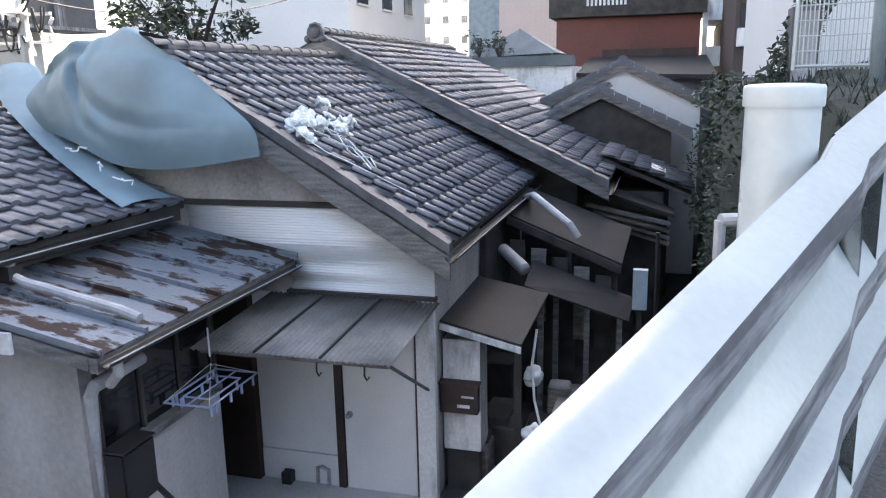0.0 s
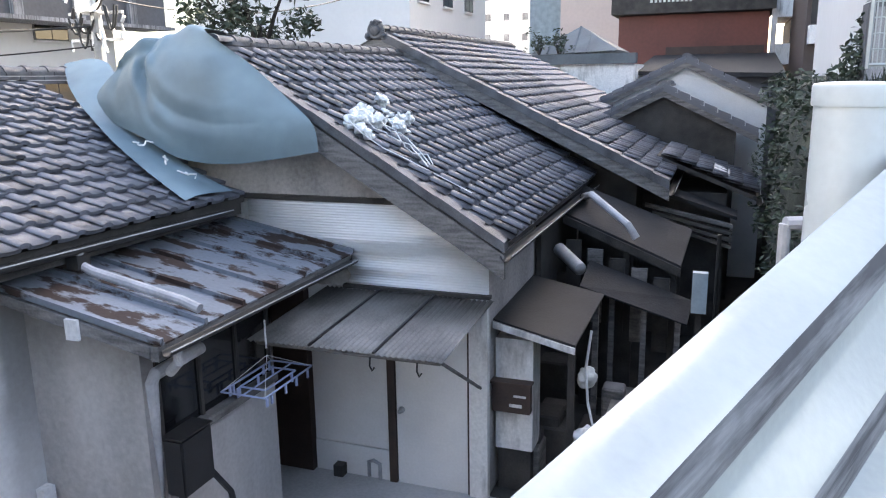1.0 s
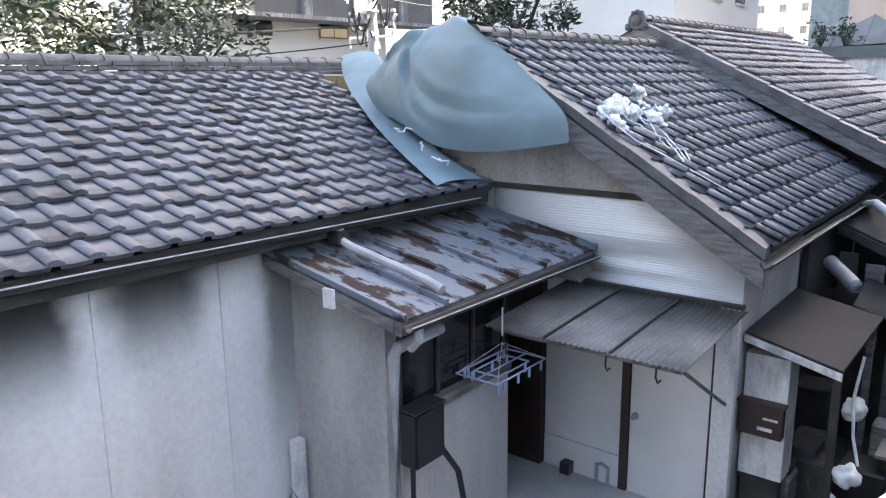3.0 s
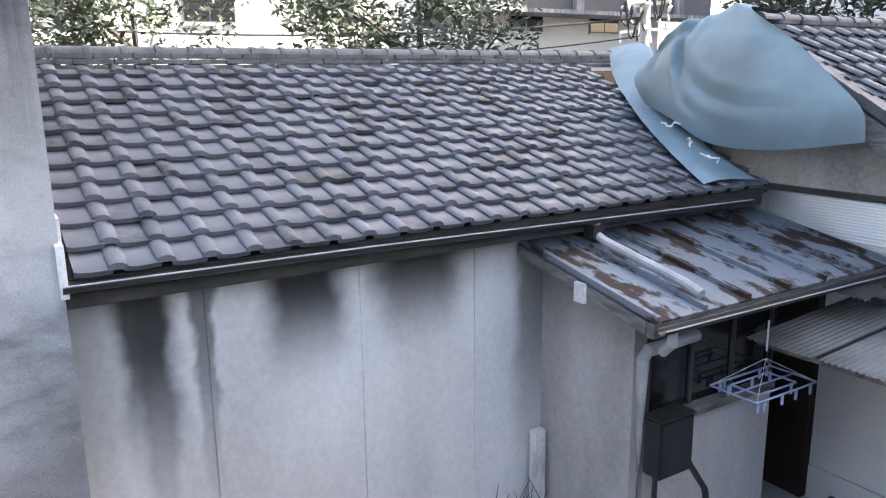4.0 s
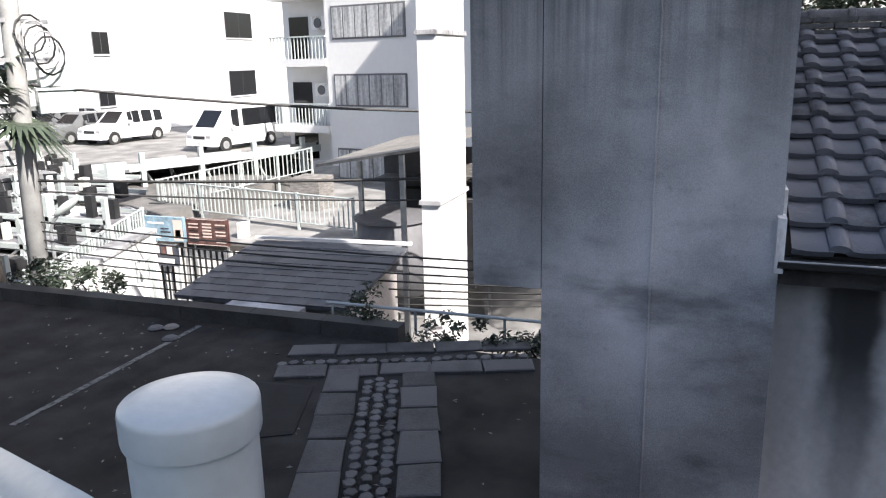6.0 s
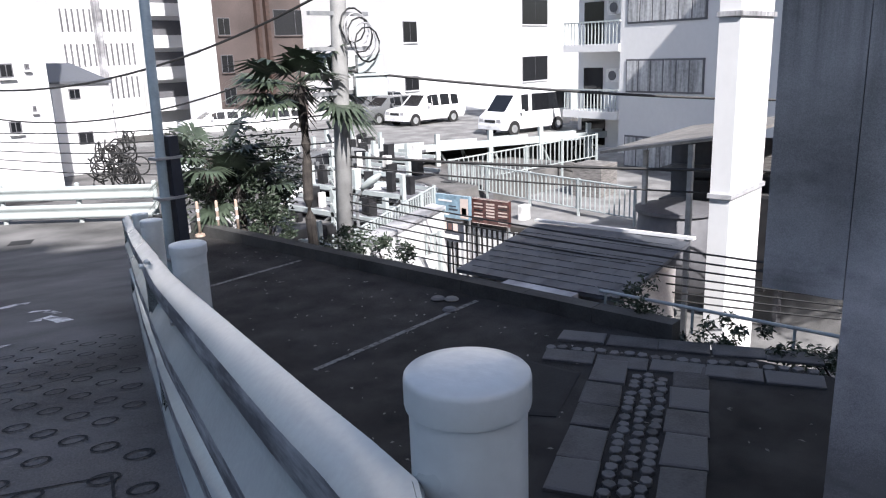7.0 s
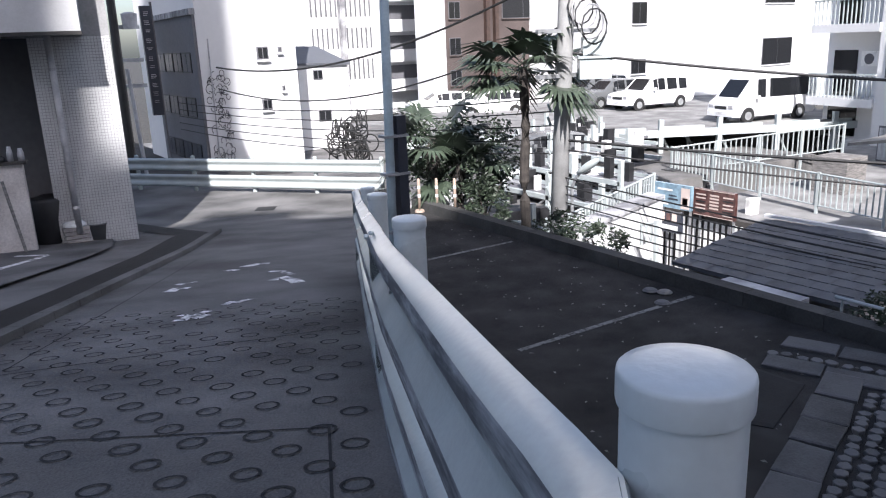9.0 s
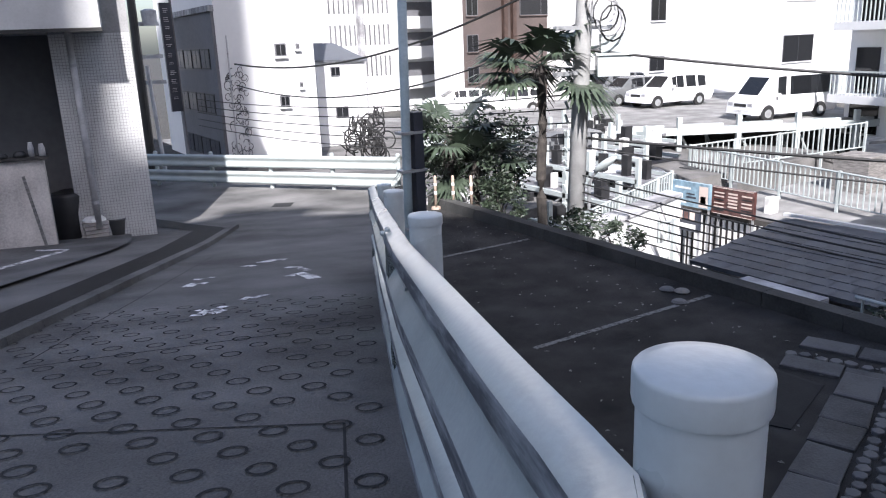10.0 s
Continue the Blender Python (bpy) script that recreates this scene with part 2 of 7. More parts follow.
M_BLUEPOLE = material("blue_grey_paint", (0.34, 0.42, 0.46), 0.45, vary=0.15, scale=3, grain=30, bump=0.05)
M_ORANGE = material("faded_orange_plastic", (0.4, 0.31, 0.25), 0.6, vary=0.2, scale=5, grain=40)
M_REDBROWN = material("red_brown_cladding", (0.14, 0.045, 0.035), 0.65, vary=0.2, scale=0.6, grain=10, bump=0.1)
M_BROWNBLD = material("brown_tile_facade", (0.075, 0.058, 0.054), 0.7, vary=0.2, scale=0.4, grain=8, bump=0.1)
M_SHADEBLOCK = material("pale_render", (0.4, 0.4, 0.4), 0.8, vary=0.1, scale=0.3, grain=6)
M_PINK = material("pale_pink_facade", (0.6, 0.5, 0.45), 0.8, vary=0.08, scale=0.3, grain=6)
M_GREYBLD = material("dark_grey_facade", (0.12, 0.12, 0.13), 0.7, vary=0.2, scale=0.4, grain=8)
M_CAR = material("white_car_paint", (0.8, 0.8, 0.8), 0.25, vary=0.03, scale=1, grain=10, bump=0.0)
M_CARGREY = material("grey_car_paint", (0.12, 0.125, 0.13), 0.25, vary=0.05, scale=1, grain=10, bump=0.0)
M_CURTAIN = material("curtained_glass", (0.42, 0.43, 0.44), 0.2, vary=0.35, scale=1.5, grain=8, bump=0.0, streak=(4, 4, 0.3))
M_TYRE = material("tyre_rubber", (0.02, 0.02, 0.02), 0.85, vary=0.2)
M_SLATE = material("slate_roofing", (0.075, 0.08, 0.09), 0.6, vary=0.3, scale=3, grain=40, bump=0.25, per_object=0.4)
M_PAINTLINE = patched("worn_white_paint", (0.8, 0.8, 0.78), (0.12, 0.118, 0.115), 0.8, scale=7, cut=0.52, soft=0.06)
M_OLDLINE = patched("faded_line_paint", (0.2, 0.2, 0.195), (0.05, 0.048, 0.046), 0.85, scale=14, cut=0.54, soft=0.08)
M_SIGNBLUE = material("blue_poster", (0.2, 0.3, 0.37), 0.4, vary=0.25, scale=5, grain=20, bump=0.0)
M_SIGNRED = material("dark_red_poster", (0.1, 0.045, 0.04), 0.4, vary=0.4, scale=9, grain=20, bump=0.0)
M_SIGNDARK = material("dark_sign_panel", (0.03, 0.035, 0.05), 0.4, vary=0.2)
M_TILEJOINT = material("grey_tile_joint", (0.27, 0.27, 0.27), 0.85, vary=0.2, scale=2, grain=30)
M_TILEWALL = material("small_white_tiles", (0.5, 0.5, 0.5), 0.35, vary=0.1, scale=2, grain=30, bump=0.05)
M_GRAFFITI = material("black_spray_paint", (0.05, 0.05, 0.06), 0.6)
M_GREENROOF = material("grey_green_copper", (0.11, 0.13, 0.14), 0.65, vary=0.2, scale=2, grain=30)
M_RINGGROOVE = material("dark_groove", (0.02, 0.02, 0.021), 0.95, vary=0.3)


# ---- helpers for shapes ----
def part(name, bm, mat, parent=None, label="", smooth=False):
    me = bpy.data.meshes.new(name)
    bmesh.ops.recalc_face_normals(bm, faces=bm.faces)
    bm.to_mesh(me)
    bm.free()
    if smooth:
        for p in me.polygons:
            p.use_smooth = True
    for mm in (mat if isinstance(mat, (list, tuple)) else [mat]):
        me.materials.append(mm)
    ob = new(name, me)
    if parent:
        ob.parent = parent
    if label:
        ob["label"] = label
    return ob


def thing(name, label, category, group="", kind="", at=(0, 0, 0)):
    ob = new(name)
    ob.empty_display_size = 0.2
    ob.location = at
    return tagged(ob, label, category, group, kind)


def box(bm, x0, x1, y0, y1, z0, z1, m=None):
    vs = [bm.verts.new((x, y, z)) for x in (x0, x1) for y in (y0, y1) for z in (z0, z1)]
    if m is not None:
        for v in vs:
            v.co = m @ v.co
    for f in ((0, 1, 3, 2), (4, 6, 7, 5), (0, 4, 5, 1), (2, 3, 7, 6), (0, 2, 6, 4), (1, 5, 7, 3)):
        bm.faces.new([vs[i] for i in f])
    return bm


def boxes(*args):
    bm = bmesh.new()
    for a in args:
        box(bm, *a)
    return bm


def slab(bm, p, q, r, s, thick):
    """A plate with the four top corners p q r s, its thickness straight down."""
    top = [bm.verts.new(v) for v in (p, q, r, s)]
    low = [bm.verts.new((v[0], v[1], v[2] - thick)) for v in (p, q, r, s)]
    bm.faces.new(top)
    bm.faces.new(low[::-1])
    for i in range(4):
        j = (i + 1) % 4
        bm.faces.new((top[i], low[i], low[j], top[j]))
    return bm


def tube(bm, points, r, seg=10, r_end=None, caps=True):
    """A round bar along points."""
    pts = [Vector(p) for p in points]
    rings = []
    for i, p in enumerate(pts):
        d = (pts[min(i + 1, len(pts) - 1)] - pts[max(i - 1, 0)]).normalized()
        u = d.cross(Vector((0, 0, 1)))
        if u.length < 1e-3:
            u = Vector((1, 0, 0))
        u.normalize()
        v = d.cross(u)
        rr = r if r_end is None else r + (r_end - r) * i / (len(pts) - 1)
        rings.append([bm.verts.new(p + (u * math.cos(a) + v * math.sin(a)) * rr) for a in [2 * math.pi * k / seg for k in range(seg)]])
    for a, b in zip(rings, rings[1:]):
        for k in range(seg):
            bm.faces.new((a[k], a[(k + 1) % seg], b[(k + 1) % seg], b[k]))
    if caps:
        bm.faces.new(rings[0][::-1])
        bm.faces.new(rings[-1])
    return bm


def lathe(bm, profile, centre, seg=32):
    """Rings of (radius, z) round a vertical axis, closed at both ends."""
    rings = []
    for r, z in profile:
        rings.append([bm.verts.new((centre[0] + r * math.cos(2 * math.pi * k / seg), centre[1] + r * math.sin(2 * math.pi * k / seg), centre[2] + z)) for k in range(seg)])
    for a, b in zip(rings, rings[1:]):
        for k in range(seg):
            bm.faces.new((a[k], a[(k + 1) % seg], b[(k + 1) % seg], b[k]))
    bm.faces.new(rings[0][::-1])
    bm.faces.new(rings[-1])
    return bm


def setting(name, bm, mat, label, category, parent=None):
    return tagged(part(name, bm, mat, parent), label, category, kind="structure")


# ---- ground, lot, road ----
RAIL = Vector((0.43, 0.903))     # uphill along the rail, in plan
ROAD_S = [-40, -25, -18, -12, -7.08, -5, -2.93, -0.712, 1.436, 12, 30]
ROAD_Z = [0.0, 0.0, 0.05, 0.8, 1.57, 1.9, 2.2, 2.53, 2.93, 4.8, 7.5]


def road_z(x, y):
    return float(np.interp(x * RAIL.x + y * RAIL.y, ROAD_S, ROAD_Z))


# posts of the guard rail in plan, and beyond it the edge of the road
EDGE = [Vector(p) for p in ((8.0, 15.4), (4.5, 8.9), (2.05, 5.5), (1.14, 3.48), (0.21, 1.49), (-0.875, -0.373), (-1.75, -2.41), (-2.63, -4.33), (-3.52, -6.2), (-4.33, -8.05), (-5.6, -11.0), (-7.6, -14.2), (-9.6, -17.3), (-12.5, -21.0))]


def edge_at(u):
    i = min(int(u), len(EDGE) - 2)
    p = EDGE[i].lerp(EDGE[i + 1], u - i)
    if 4.0 < u < 5.0:   # this span is bent in towards the road
        w = 5.0 - u
        f = min(1.0, max(0.0, (w - 0.03) / 0.2))
        b = (0.02 + 0.22 * (1 - w)) * f * f * (3 - 2 * f)
        p = p + Vector((0.863, -0.505)) * b
    return p


setting("ground", boxes((-900, 900, -900, 900, -3.6, -3.0)), M_SOIL, "dark bare ground reaching into the distance", "ground")
setting("yard", boxes((-9.3, 6.5, -0.9, 40, -2.9, -0.02)), M_SOIL, "dark bare yard round the houses", "ground")
# unseen pale floor, added to throw light up at the walls
setting("bounce_floor", boxes((-4.62, -1.2, 0.46, 6.3, -0.02, 0.0)), M_BOUNCE, "unseen pale floor added to bounce light onto the house walls", "ground")
setting("parking_lot", boxes((-9.35, -0.6, -26, -0.9, -2.9, 0.0)), M_ASPHALT, "dark worn asphalt parking lot below the road", "parking lot")
bm = bmesh.new()
rows = []
for i in range((len(EDGE) - 1) * 6 + 1):
    e = edge_at(i / 6)
    row = []
    for w in (-0.12, 0.4, 0.8, 1.2, 1.7, 2.2, 2.8, 3.4, 5, 8, 14, 30):
        x, y = e.x + w * 0.903, e.y - w * 0.43
        row.append(bm.verts.new((x, y, road_z(x, y))))
    rows.append(row)
for a, b in zip(rows, rows[1:]):
    for k in range(len(a) - 1):
        bm.faces.new((a[k], a[k + 1], b[k + 1], b[k]))
road = setting("road", bm, M_ROAD, "steep grey concrete road with ring-shaped grooves", "road")
bm = bmesh.new()
prev = None
for i in range((len(EDGE) - 3) * 4 + 1):
    e = edge_at(i / 4)
    o = Vector((-0.903, 0.43)) * 0.12
    z = road_z(e.x, e.y)
    cur = [bm.verts.new((e.x + o.x, e.y + o.y, z - 0.004)), bm.verts.new((e.x + o.x * 2.2, e.y + o.y * 2.2, -0.1)), bm.verts.new((e.x, e.y, -0.1)), bm.verts.new((e.x, e.y, z - 0.06))]
    if prev:
        for k in range(4):
            bm.faces.new((prev[k], prev[(k + 1) % 4], cur[(k + 1) % 4], cur[k]))
    prev = cur
setting("retaining_wall", bm, M_DARKCONC, "dark stained concrete retaining wall under the road", "retaining wall")


def on_road(a, b, lift=0.006):
    """Plan place by a steps uphill along the rail and b across, on the road's surface."""
    x, y = RAIL.x * a + 0.903 * b, RAIL.y * a - 0.43 * b
    return Vector((x, y, road_z(x, y) + lift))


# grooved rings cast into the slope, in staggered rows
ring_me = bpy.data.meshes.new("ring_groove")
vs, fs = [], []
for k in range(20):
    a = 2 * math.pi * k / 20
    for r in (0.05, 0.064):
        vs.append((r * math.cos(a), r * math.sin(a), 0.0))
for k in range(20):
    fs.append((2 * k, 2 * k + 1, (2 * k + 3) % 40, (2 * k + 2) % 40))
ring_n = Vector((0, 0, 1)).rotation_difference(Vector((-0.155 * 0.43, -0.155 * 0.903, 1)).normalized()).to_matrix().to_4x4()
ring_me.from_pydata(vs, [], fs)
ring_me.materials.append(M_RINGGROOVE)
rnd = random.Random(3)
made = 0
for i in range(-1, -24, -1):
    for j in range(13):
        a, b = i * 0.205 - 1.7, -0.55 + j * 0.28 + (0.14 if i % 2 else 0)
        p = on_road(a, b, 0.007)
        e = (Vector((p.x, p.y)) - Vector((-0.88, -0.37)))
        side = e.x * 0.903 - e.y * 0.43
        if side < 0.33 or made >= 300 or rnd.random() < 0.04:
            continue
        o = new("ring_groove", ring_me)
        o.parent = road
        o.matrix_local = Matrix.Translation(p) @ ring_n @ pose(0, 0, 0, 0, 0, rnd.uniform(0, 360)) @ Matrix.Scale(rnd.uniform(0.95, 1.05), 4)
        made += 1


def strip(bm, pts, width, lift=0.006):
    """A flat band on the road through plan points."""
    pts = [Vector(p) for p in pts]
    fine = []
    for p, q in zip(pts, pts[1:]):
        n = max(1, int((q - p).length / 0.35))
        fine += [p.lerp(q, k / n) for k in range(n)]
    fine.append(pts[-1])
    prev = None
    for k, p in enumerate(fine):
        d = (fine[min(k + 1, len(fine) - 1)] - fine[max(k - 1, 0)]).normalized()
        n = Vector((-d.y, d.x)) * width / 2
        cur = [bm.verts.new((p.x + s * n.x, p.y + s * n.y, road_z(p.x + s * n.x, p.y + s * n.y) + lift)) for s in (1, -1)]
        if prev:
            bm.faces.new((prev[0], prev[1], cur[1], cur[0]))
        prev = cur
    return bm


bm = bmesh.new()
strip(bm, [(-0.05, -3.76), (-1.5, -2.78)], 0.013, 0.005)
strip(bm, [(-1.5, -2.78), (-1.05, -1.75)], 0.013, 0.005)
strip(bm, [(-0.3, -5.0), (-2.3, -4.6)], 0.013, 0.005)
strip(bm, [(-0.35, -5.1), (-2.9, -10.3)], 0.009, 0.005)
part("joint", bm, M_RINGGROOVE, road, "dark joints between the concrete slabs")
for pts, w in (([(-3.1, -8.85), (-3.32, -8.98), (-3.44, -8.89)], 0.16), ([(-2.82, -8.67), (-2.91, -8.72), (-2.94, -8.6)], 0.10), ([(-3.17, -8.13), (-3.27, -8.0), (-3.24, -7.62)], 0.10), ([(-2.93, -7.38), (-3.1, -7.53), (-3.09, -7.17), (-3.06, -6.99)], 0.15), ([(-1.91, -7.58), (-2.03, -7.74), (-2.14, -7.67)], 0.14), ([(-2.1, -8.01), (-2.21, -8.1), (-2.33, -8.08)], 0.10), ([(-2.1, -6.31), (-2.19, -6.41), (-2.23, -6.33)], 0.08), ([(-2.2, -6.32), (-2.32, -6.4), (-2.39, -6.35)], 0.08), ([(-1.59, -5.85), (-1.69, -5.97), (-1.74, -5.87), (-1.86, -5.95)], 0.12), ([(-1.67, -6.12), (-1.74, -5.98), (-1.9, -6.12)], 0.09)):
    bm = bmesh.new()
    strip(bm, pts, w)
    part("road_marking", bm, M_PAINTLINE, road, "worn white paint mark on the road")
bm = bmesh.new()
strip(bm, [(-6.35, -17.75), (-6.75, -17.5)], 0.5)
part("manhole_cover", bm, M_RINGGROOVE, road, "dark iron manhole cover")

# apron of the corner building: dark gutter band, kerb and concrete
bm = bmesh.new()
strip(bm, [(0.35, -5.5), (-1.2, -8.6), (-3.9, -14.3), (-3.6, -15.8), (-3.1, -19.5)], 0.62, 0.012)
setting("gutter_band", bm, M_BAND, "dark asphalt gutter band along the kerb", "gutter")
bm = bmesh.new()
KERB = [(0.05, -5.3), (-1.55, -8.55), (-4.35, -14.2)]
for p, q in zip(KERB, KERB[1:]):
    p, q = Vector(p), Vector(q)
    n = int((q - p).length / 0.6)
    d = (q - p).normalized()
    for k in range(n):
        a, b = p.lerp(q, k / n) + d * 0.005, p.lerp(q, (k + 1) / n) - d * 0.005
        s = Vector((-d.y, d.x)) * 0.07
        za, zb = road_z(a.x, a.y) + 0.07, road_z(b.x, b.y) + 0.07
        slab(bm, (a.x + s.x, a.y + s.y, za), (a.x - s.x, a.y - s.y, za), (b.x - s.x, b.y - s.y, zb), (b.x + s.x, b.y + s.y, zb), 0.12)
setting("kerb", bm, M_ROAD, "low grey concrete kerb stones", "kerb")
bm = bmesh.new()
strip(bm, [(2.6, -7.4), (1.1, -10.4), (-0.6, -13.9), (-1.0, -16.4)], 3.6, 0.05)
setting("apron", bm, M_ROAD, "pale concrete apron before the corner building", "pavement")
for pts in ([(0.1, -10.3), (-1.3, -13.1)], [(-1.3, -13.1), (-0.9, -13.5)]):
    bm = bmesh.new()
    strip(bm, pts, 0.14, 0.056)
    tagged(part("parking_line", bm, M_PAINTLINE), "worn white parking line on the apron", "road marking", kind="structure")

# parking line and edge wall of the lower lot
tagged(part("parking_line", boxes((-9.2, -5.9, -6.99, -6.91, 0.0, 0.006)), M_OLDLINE), "worn white parking line on the lot", "road marking", kind="structure")
tagged(part("parking_line", boxes((-9.2, -6.5, -11.3, -11.22, 0.0, 0.006)), M_OLDLINE), "worn white parking line on the lot", "road marking", kind="structure")
edge_wall = tagged(new("lot_edge"), "low dark concrete kerb at the edge of the lot", "kerb", kind="structure")
y = -17.0
while y < -5.0:
    part("kerb_block", boxes((-9.62, -9.36, y, y + 1.19, -2.9, 0.22)), M_DARKCONC, edge_wall)
    y += 1.2


# ---- guard rail ----
POST_Z = {2: 4.66, 3: 4.27, 4: 3.88, 5: 3.48, 6: 3.15, 7: 2.85, 8: 2.52}


def cap_z(u):
    k = sorted(POST_Z)
    return float(np.interp(u, k, [POST_Z[i] for i in k]))


rail = thing("guard_rail", "white painted steel guard rail with round capped posts", "guard rail")
bm = bmesh.new()
lathe(bm, [(0.0635, -1.1), (0.0635, -0.03)], (0, 0, 0), 40)
p0 = part("post", bm, M_POST, rail)
bm = bmesh.new()
lathe(bm, [(0.064, -0.036), (0.0672, -0.038), (0.0682, -0.034), (0.0682, -0.007), (0.0674, -0.003), (0.065, -0.0005), (0.045, 0.002), (0.012, 0.003)], (0, 0, 0), 40)
c0 = part("cap", bm, M_POST, p0)
for ob in (p0, c0):
    for f in ob.data.polygons:
        f.use_smooth = True
    ob.data.set_sharp_from_angle(angle=radians(50))
for n, i in enumerate(sorted(POST_Z)):
    e = EDGE[i]
    if n == 0:
        p0.location = (e.x, e.y, POST_Z[i])
        continue
    p, c = new("post", p0.data), new("cap", c0.data)
    p.parent, c.parent = rail, p
    p.location = (e.x, e.y, POST_Z[i])


def chaikin(pts, n=2):
    for _ in range(n):
        out = [pts[0]]
        for a, b in zip(pts, pts[1:]):
            out += [(a[0] * 0.75 + b[0] * 0.25, a[1] * 0.75 + b[1] * 0.25), (a[0] * 0.25 + b[0] * 0.75, a[1] * 0.25 + b[1] * 0.75)]
        pts = out + [pts[-1]]
    return pts


def beam(h0, u0, u1, name, proud=0.0):
    """A W-shaped beam; h0: its top below the caps, u0 to u1: its stretch between posts."""
    prof = chaikin([(0.062, -0.006), (0.068, 0.003), (0.118, -0.026), (0.128, -0.036), (0.130, -0.085), (0.122, -0.100), (0.085, -0.142), (0.080, -0.155), (0.080, -0.200), (0.086, -0.214), (0.124, -0.268), (0.132, -0.282), (0.132, -0.35), (0.124, -0.365), (0.07, -0.400), (0.062, -0.395)], 1)
    bm = bmesh.new()
    n = max(2, int((u1 - u0) * 16))
    prev = None
    for k in range(n + 1):
        u = u0 + (u1 - u0) * k / n
        e = edge_at(u)
        d = (edge_at(u - 0.25) - edge_at(min(u + 0.25, 12))).normalized()
        nn = Vector((d.y, -d.x))
        z = cap_z(u) + h0
        cur = [bm.verts.new((e.x + nn.x * (o + proud), e.y + nn.y * (o + proud), z + h)) for o, h in prof]
        cur += [bm.verts.new((e.x + nn.x * (o + proud - 0.006), e.y + nn.y * (o + proud - 0.006), z + h)) for o, h in reversed(prof)]
        if prev:
            for j in range(len(cur)):
                fc = bm.faces.new((prev[j], prev[(j + 1) % len(cur)], cur[(j + 1) % len(cur)], cur[j]))
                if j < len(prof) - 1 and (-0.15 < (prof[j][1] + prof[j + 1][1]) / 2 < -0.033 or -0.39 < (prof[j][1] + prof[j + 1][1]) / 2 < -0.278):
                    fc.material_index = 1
        else:
            bm.faces.new(cur)
        prev = cur
    bm.faces.new(prev[::-1])
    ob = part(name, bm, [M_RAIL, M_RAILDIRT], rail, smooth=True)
    ob.data.set_sharp_from_angle(angle=radians(24))
    return ob


SPLICES = [1.9, 3.9, 6.35, 8.25]
for h0 in (-0.112, -0.605):
    for a, b in zip(SPLICES, SPLICES[1:]):
        beam(h0, a, b + 0.05, "beam", 0.004 if a == 3.9 else 0.0)
for u in (4, 5, 6, 7, 8):
    e, z = EDGE[u], cap_z(u)
    n = Vector((0.903, -0.43))
    for h in (-0.29, -0.69):
        bm = bmesh.new()
        tube(bm, [(e.x + n.x * 0.05, e.y + n.y * 0.05, z + h), (e.x + n.x * 0.095, e.y + n.y * 0.095, z + h)], 0.016, 6)
        part("bolt", bm, M_METAL, rail)
# splice plate with bolt heads on the upper wave
u = 6.35
e, z = edge_at(u), cap_z(u) - 0.112
for k, (du, o, h) in enumerate(((-0.03, 0.118, -0.012), (0.0, 0.118, -0.012), (-0.03, 0.142, -0.03), (0.0, 0.142, -0.03))):
    q = edge_at(u + du)
    bm = bmesh.new()
    lathe(bm, [(0.013, -0.004), (0.013, 0.006), (0.008, 0.01)], (q.x + 0.903 * o, q.y - 0.43 * o, cap_z(u + du) - 0.112 + h), 10)
    part("bolt_head", bm, M_RAIL, rail)


# ---- houses ----
def tile_mesh(name, w, length, lift, thick=0.03, wave=0.04, mat=None, lip=True):
    """One pantile: a shallow pan and, over its far side, a roll with an undercut lip; it runs up +y."""
    me = bpy.data.meshes.new(name)
    vs, fs, smooth = [], [], []
    pan = [(0.0, -0.1), (0.1, -0.32), (0.25, -0.45), (0.42, -0.45), (0.58, -0.36), (0.72, -0.3)]
    roll = [(0.635, 0.02), (0.65, 0.34), (0.71, 0.62), (0.79, 0.76), (0.88, 0.72), (0.96, 0.45), (1.02, 0.0)]
    profs = (pan, roll)
    if not lip:   # one flowing curve, the roll low and narrow
        profs = ([(0.0, 0.1), (0.07, -0.22), (0.2, -0.42), (0.35, -0.5), (0.5, -0.44), (0.63, -0.22), (0.7, 0.0), (0.76, 0.42), (0.84, 0.66), (0.92, 0.58), (1.0, 0.16)],)
    for prof in profs:
        i, n = len(vs), len(prof)
        for y, z0, d in ((0, lift, 0), (length, 0, 0), (0.002, lift, thick)):
            vs += [(u * w, y + (0.016 * s if y == 0 else 0), z0 + wave * s - d) for u, s in prof]
        for k in range(n - 1):
            fs += [(i + k, i + k + 1, i + n + k + 1, i + n + k), (i + 2 * n + k, i + 2 * n + k + 1, i + k + 1, i + k)]
            smooth += [True, False]
    me.from_pydata(vs, [], fs)
    for p, f in zip(me.polygons, smooth):
        p.use_smooth = f
    me.materials.append(mat or M_TILE)
    return me


def tile_places(origin, along, up, cols, rows, pitch, course, seed=7):
    along, up = Vector(along).normalized(), Vector(up).normalized()
    nrm = along.cross(up)
    rnd = random.Random(seed)
    for r in range(rows):
        for c in range(cols):
            p = Vector(origin) + along * (c * pitch) + up * (r * course) + nrm * (0.014 + rnd.uniform(-0.004, 0.005))
            rot = Matrix((along, up, nrm)).transposed().to_4x4() @ pose(0, 0, 0, rnd.uniform(-0.9, 0.9), rnd.uniform(-1.2, 1.2), rnd.uniform(-1.3, 1.3))
            yield r, c, Matrix.Translation(p) @ rot


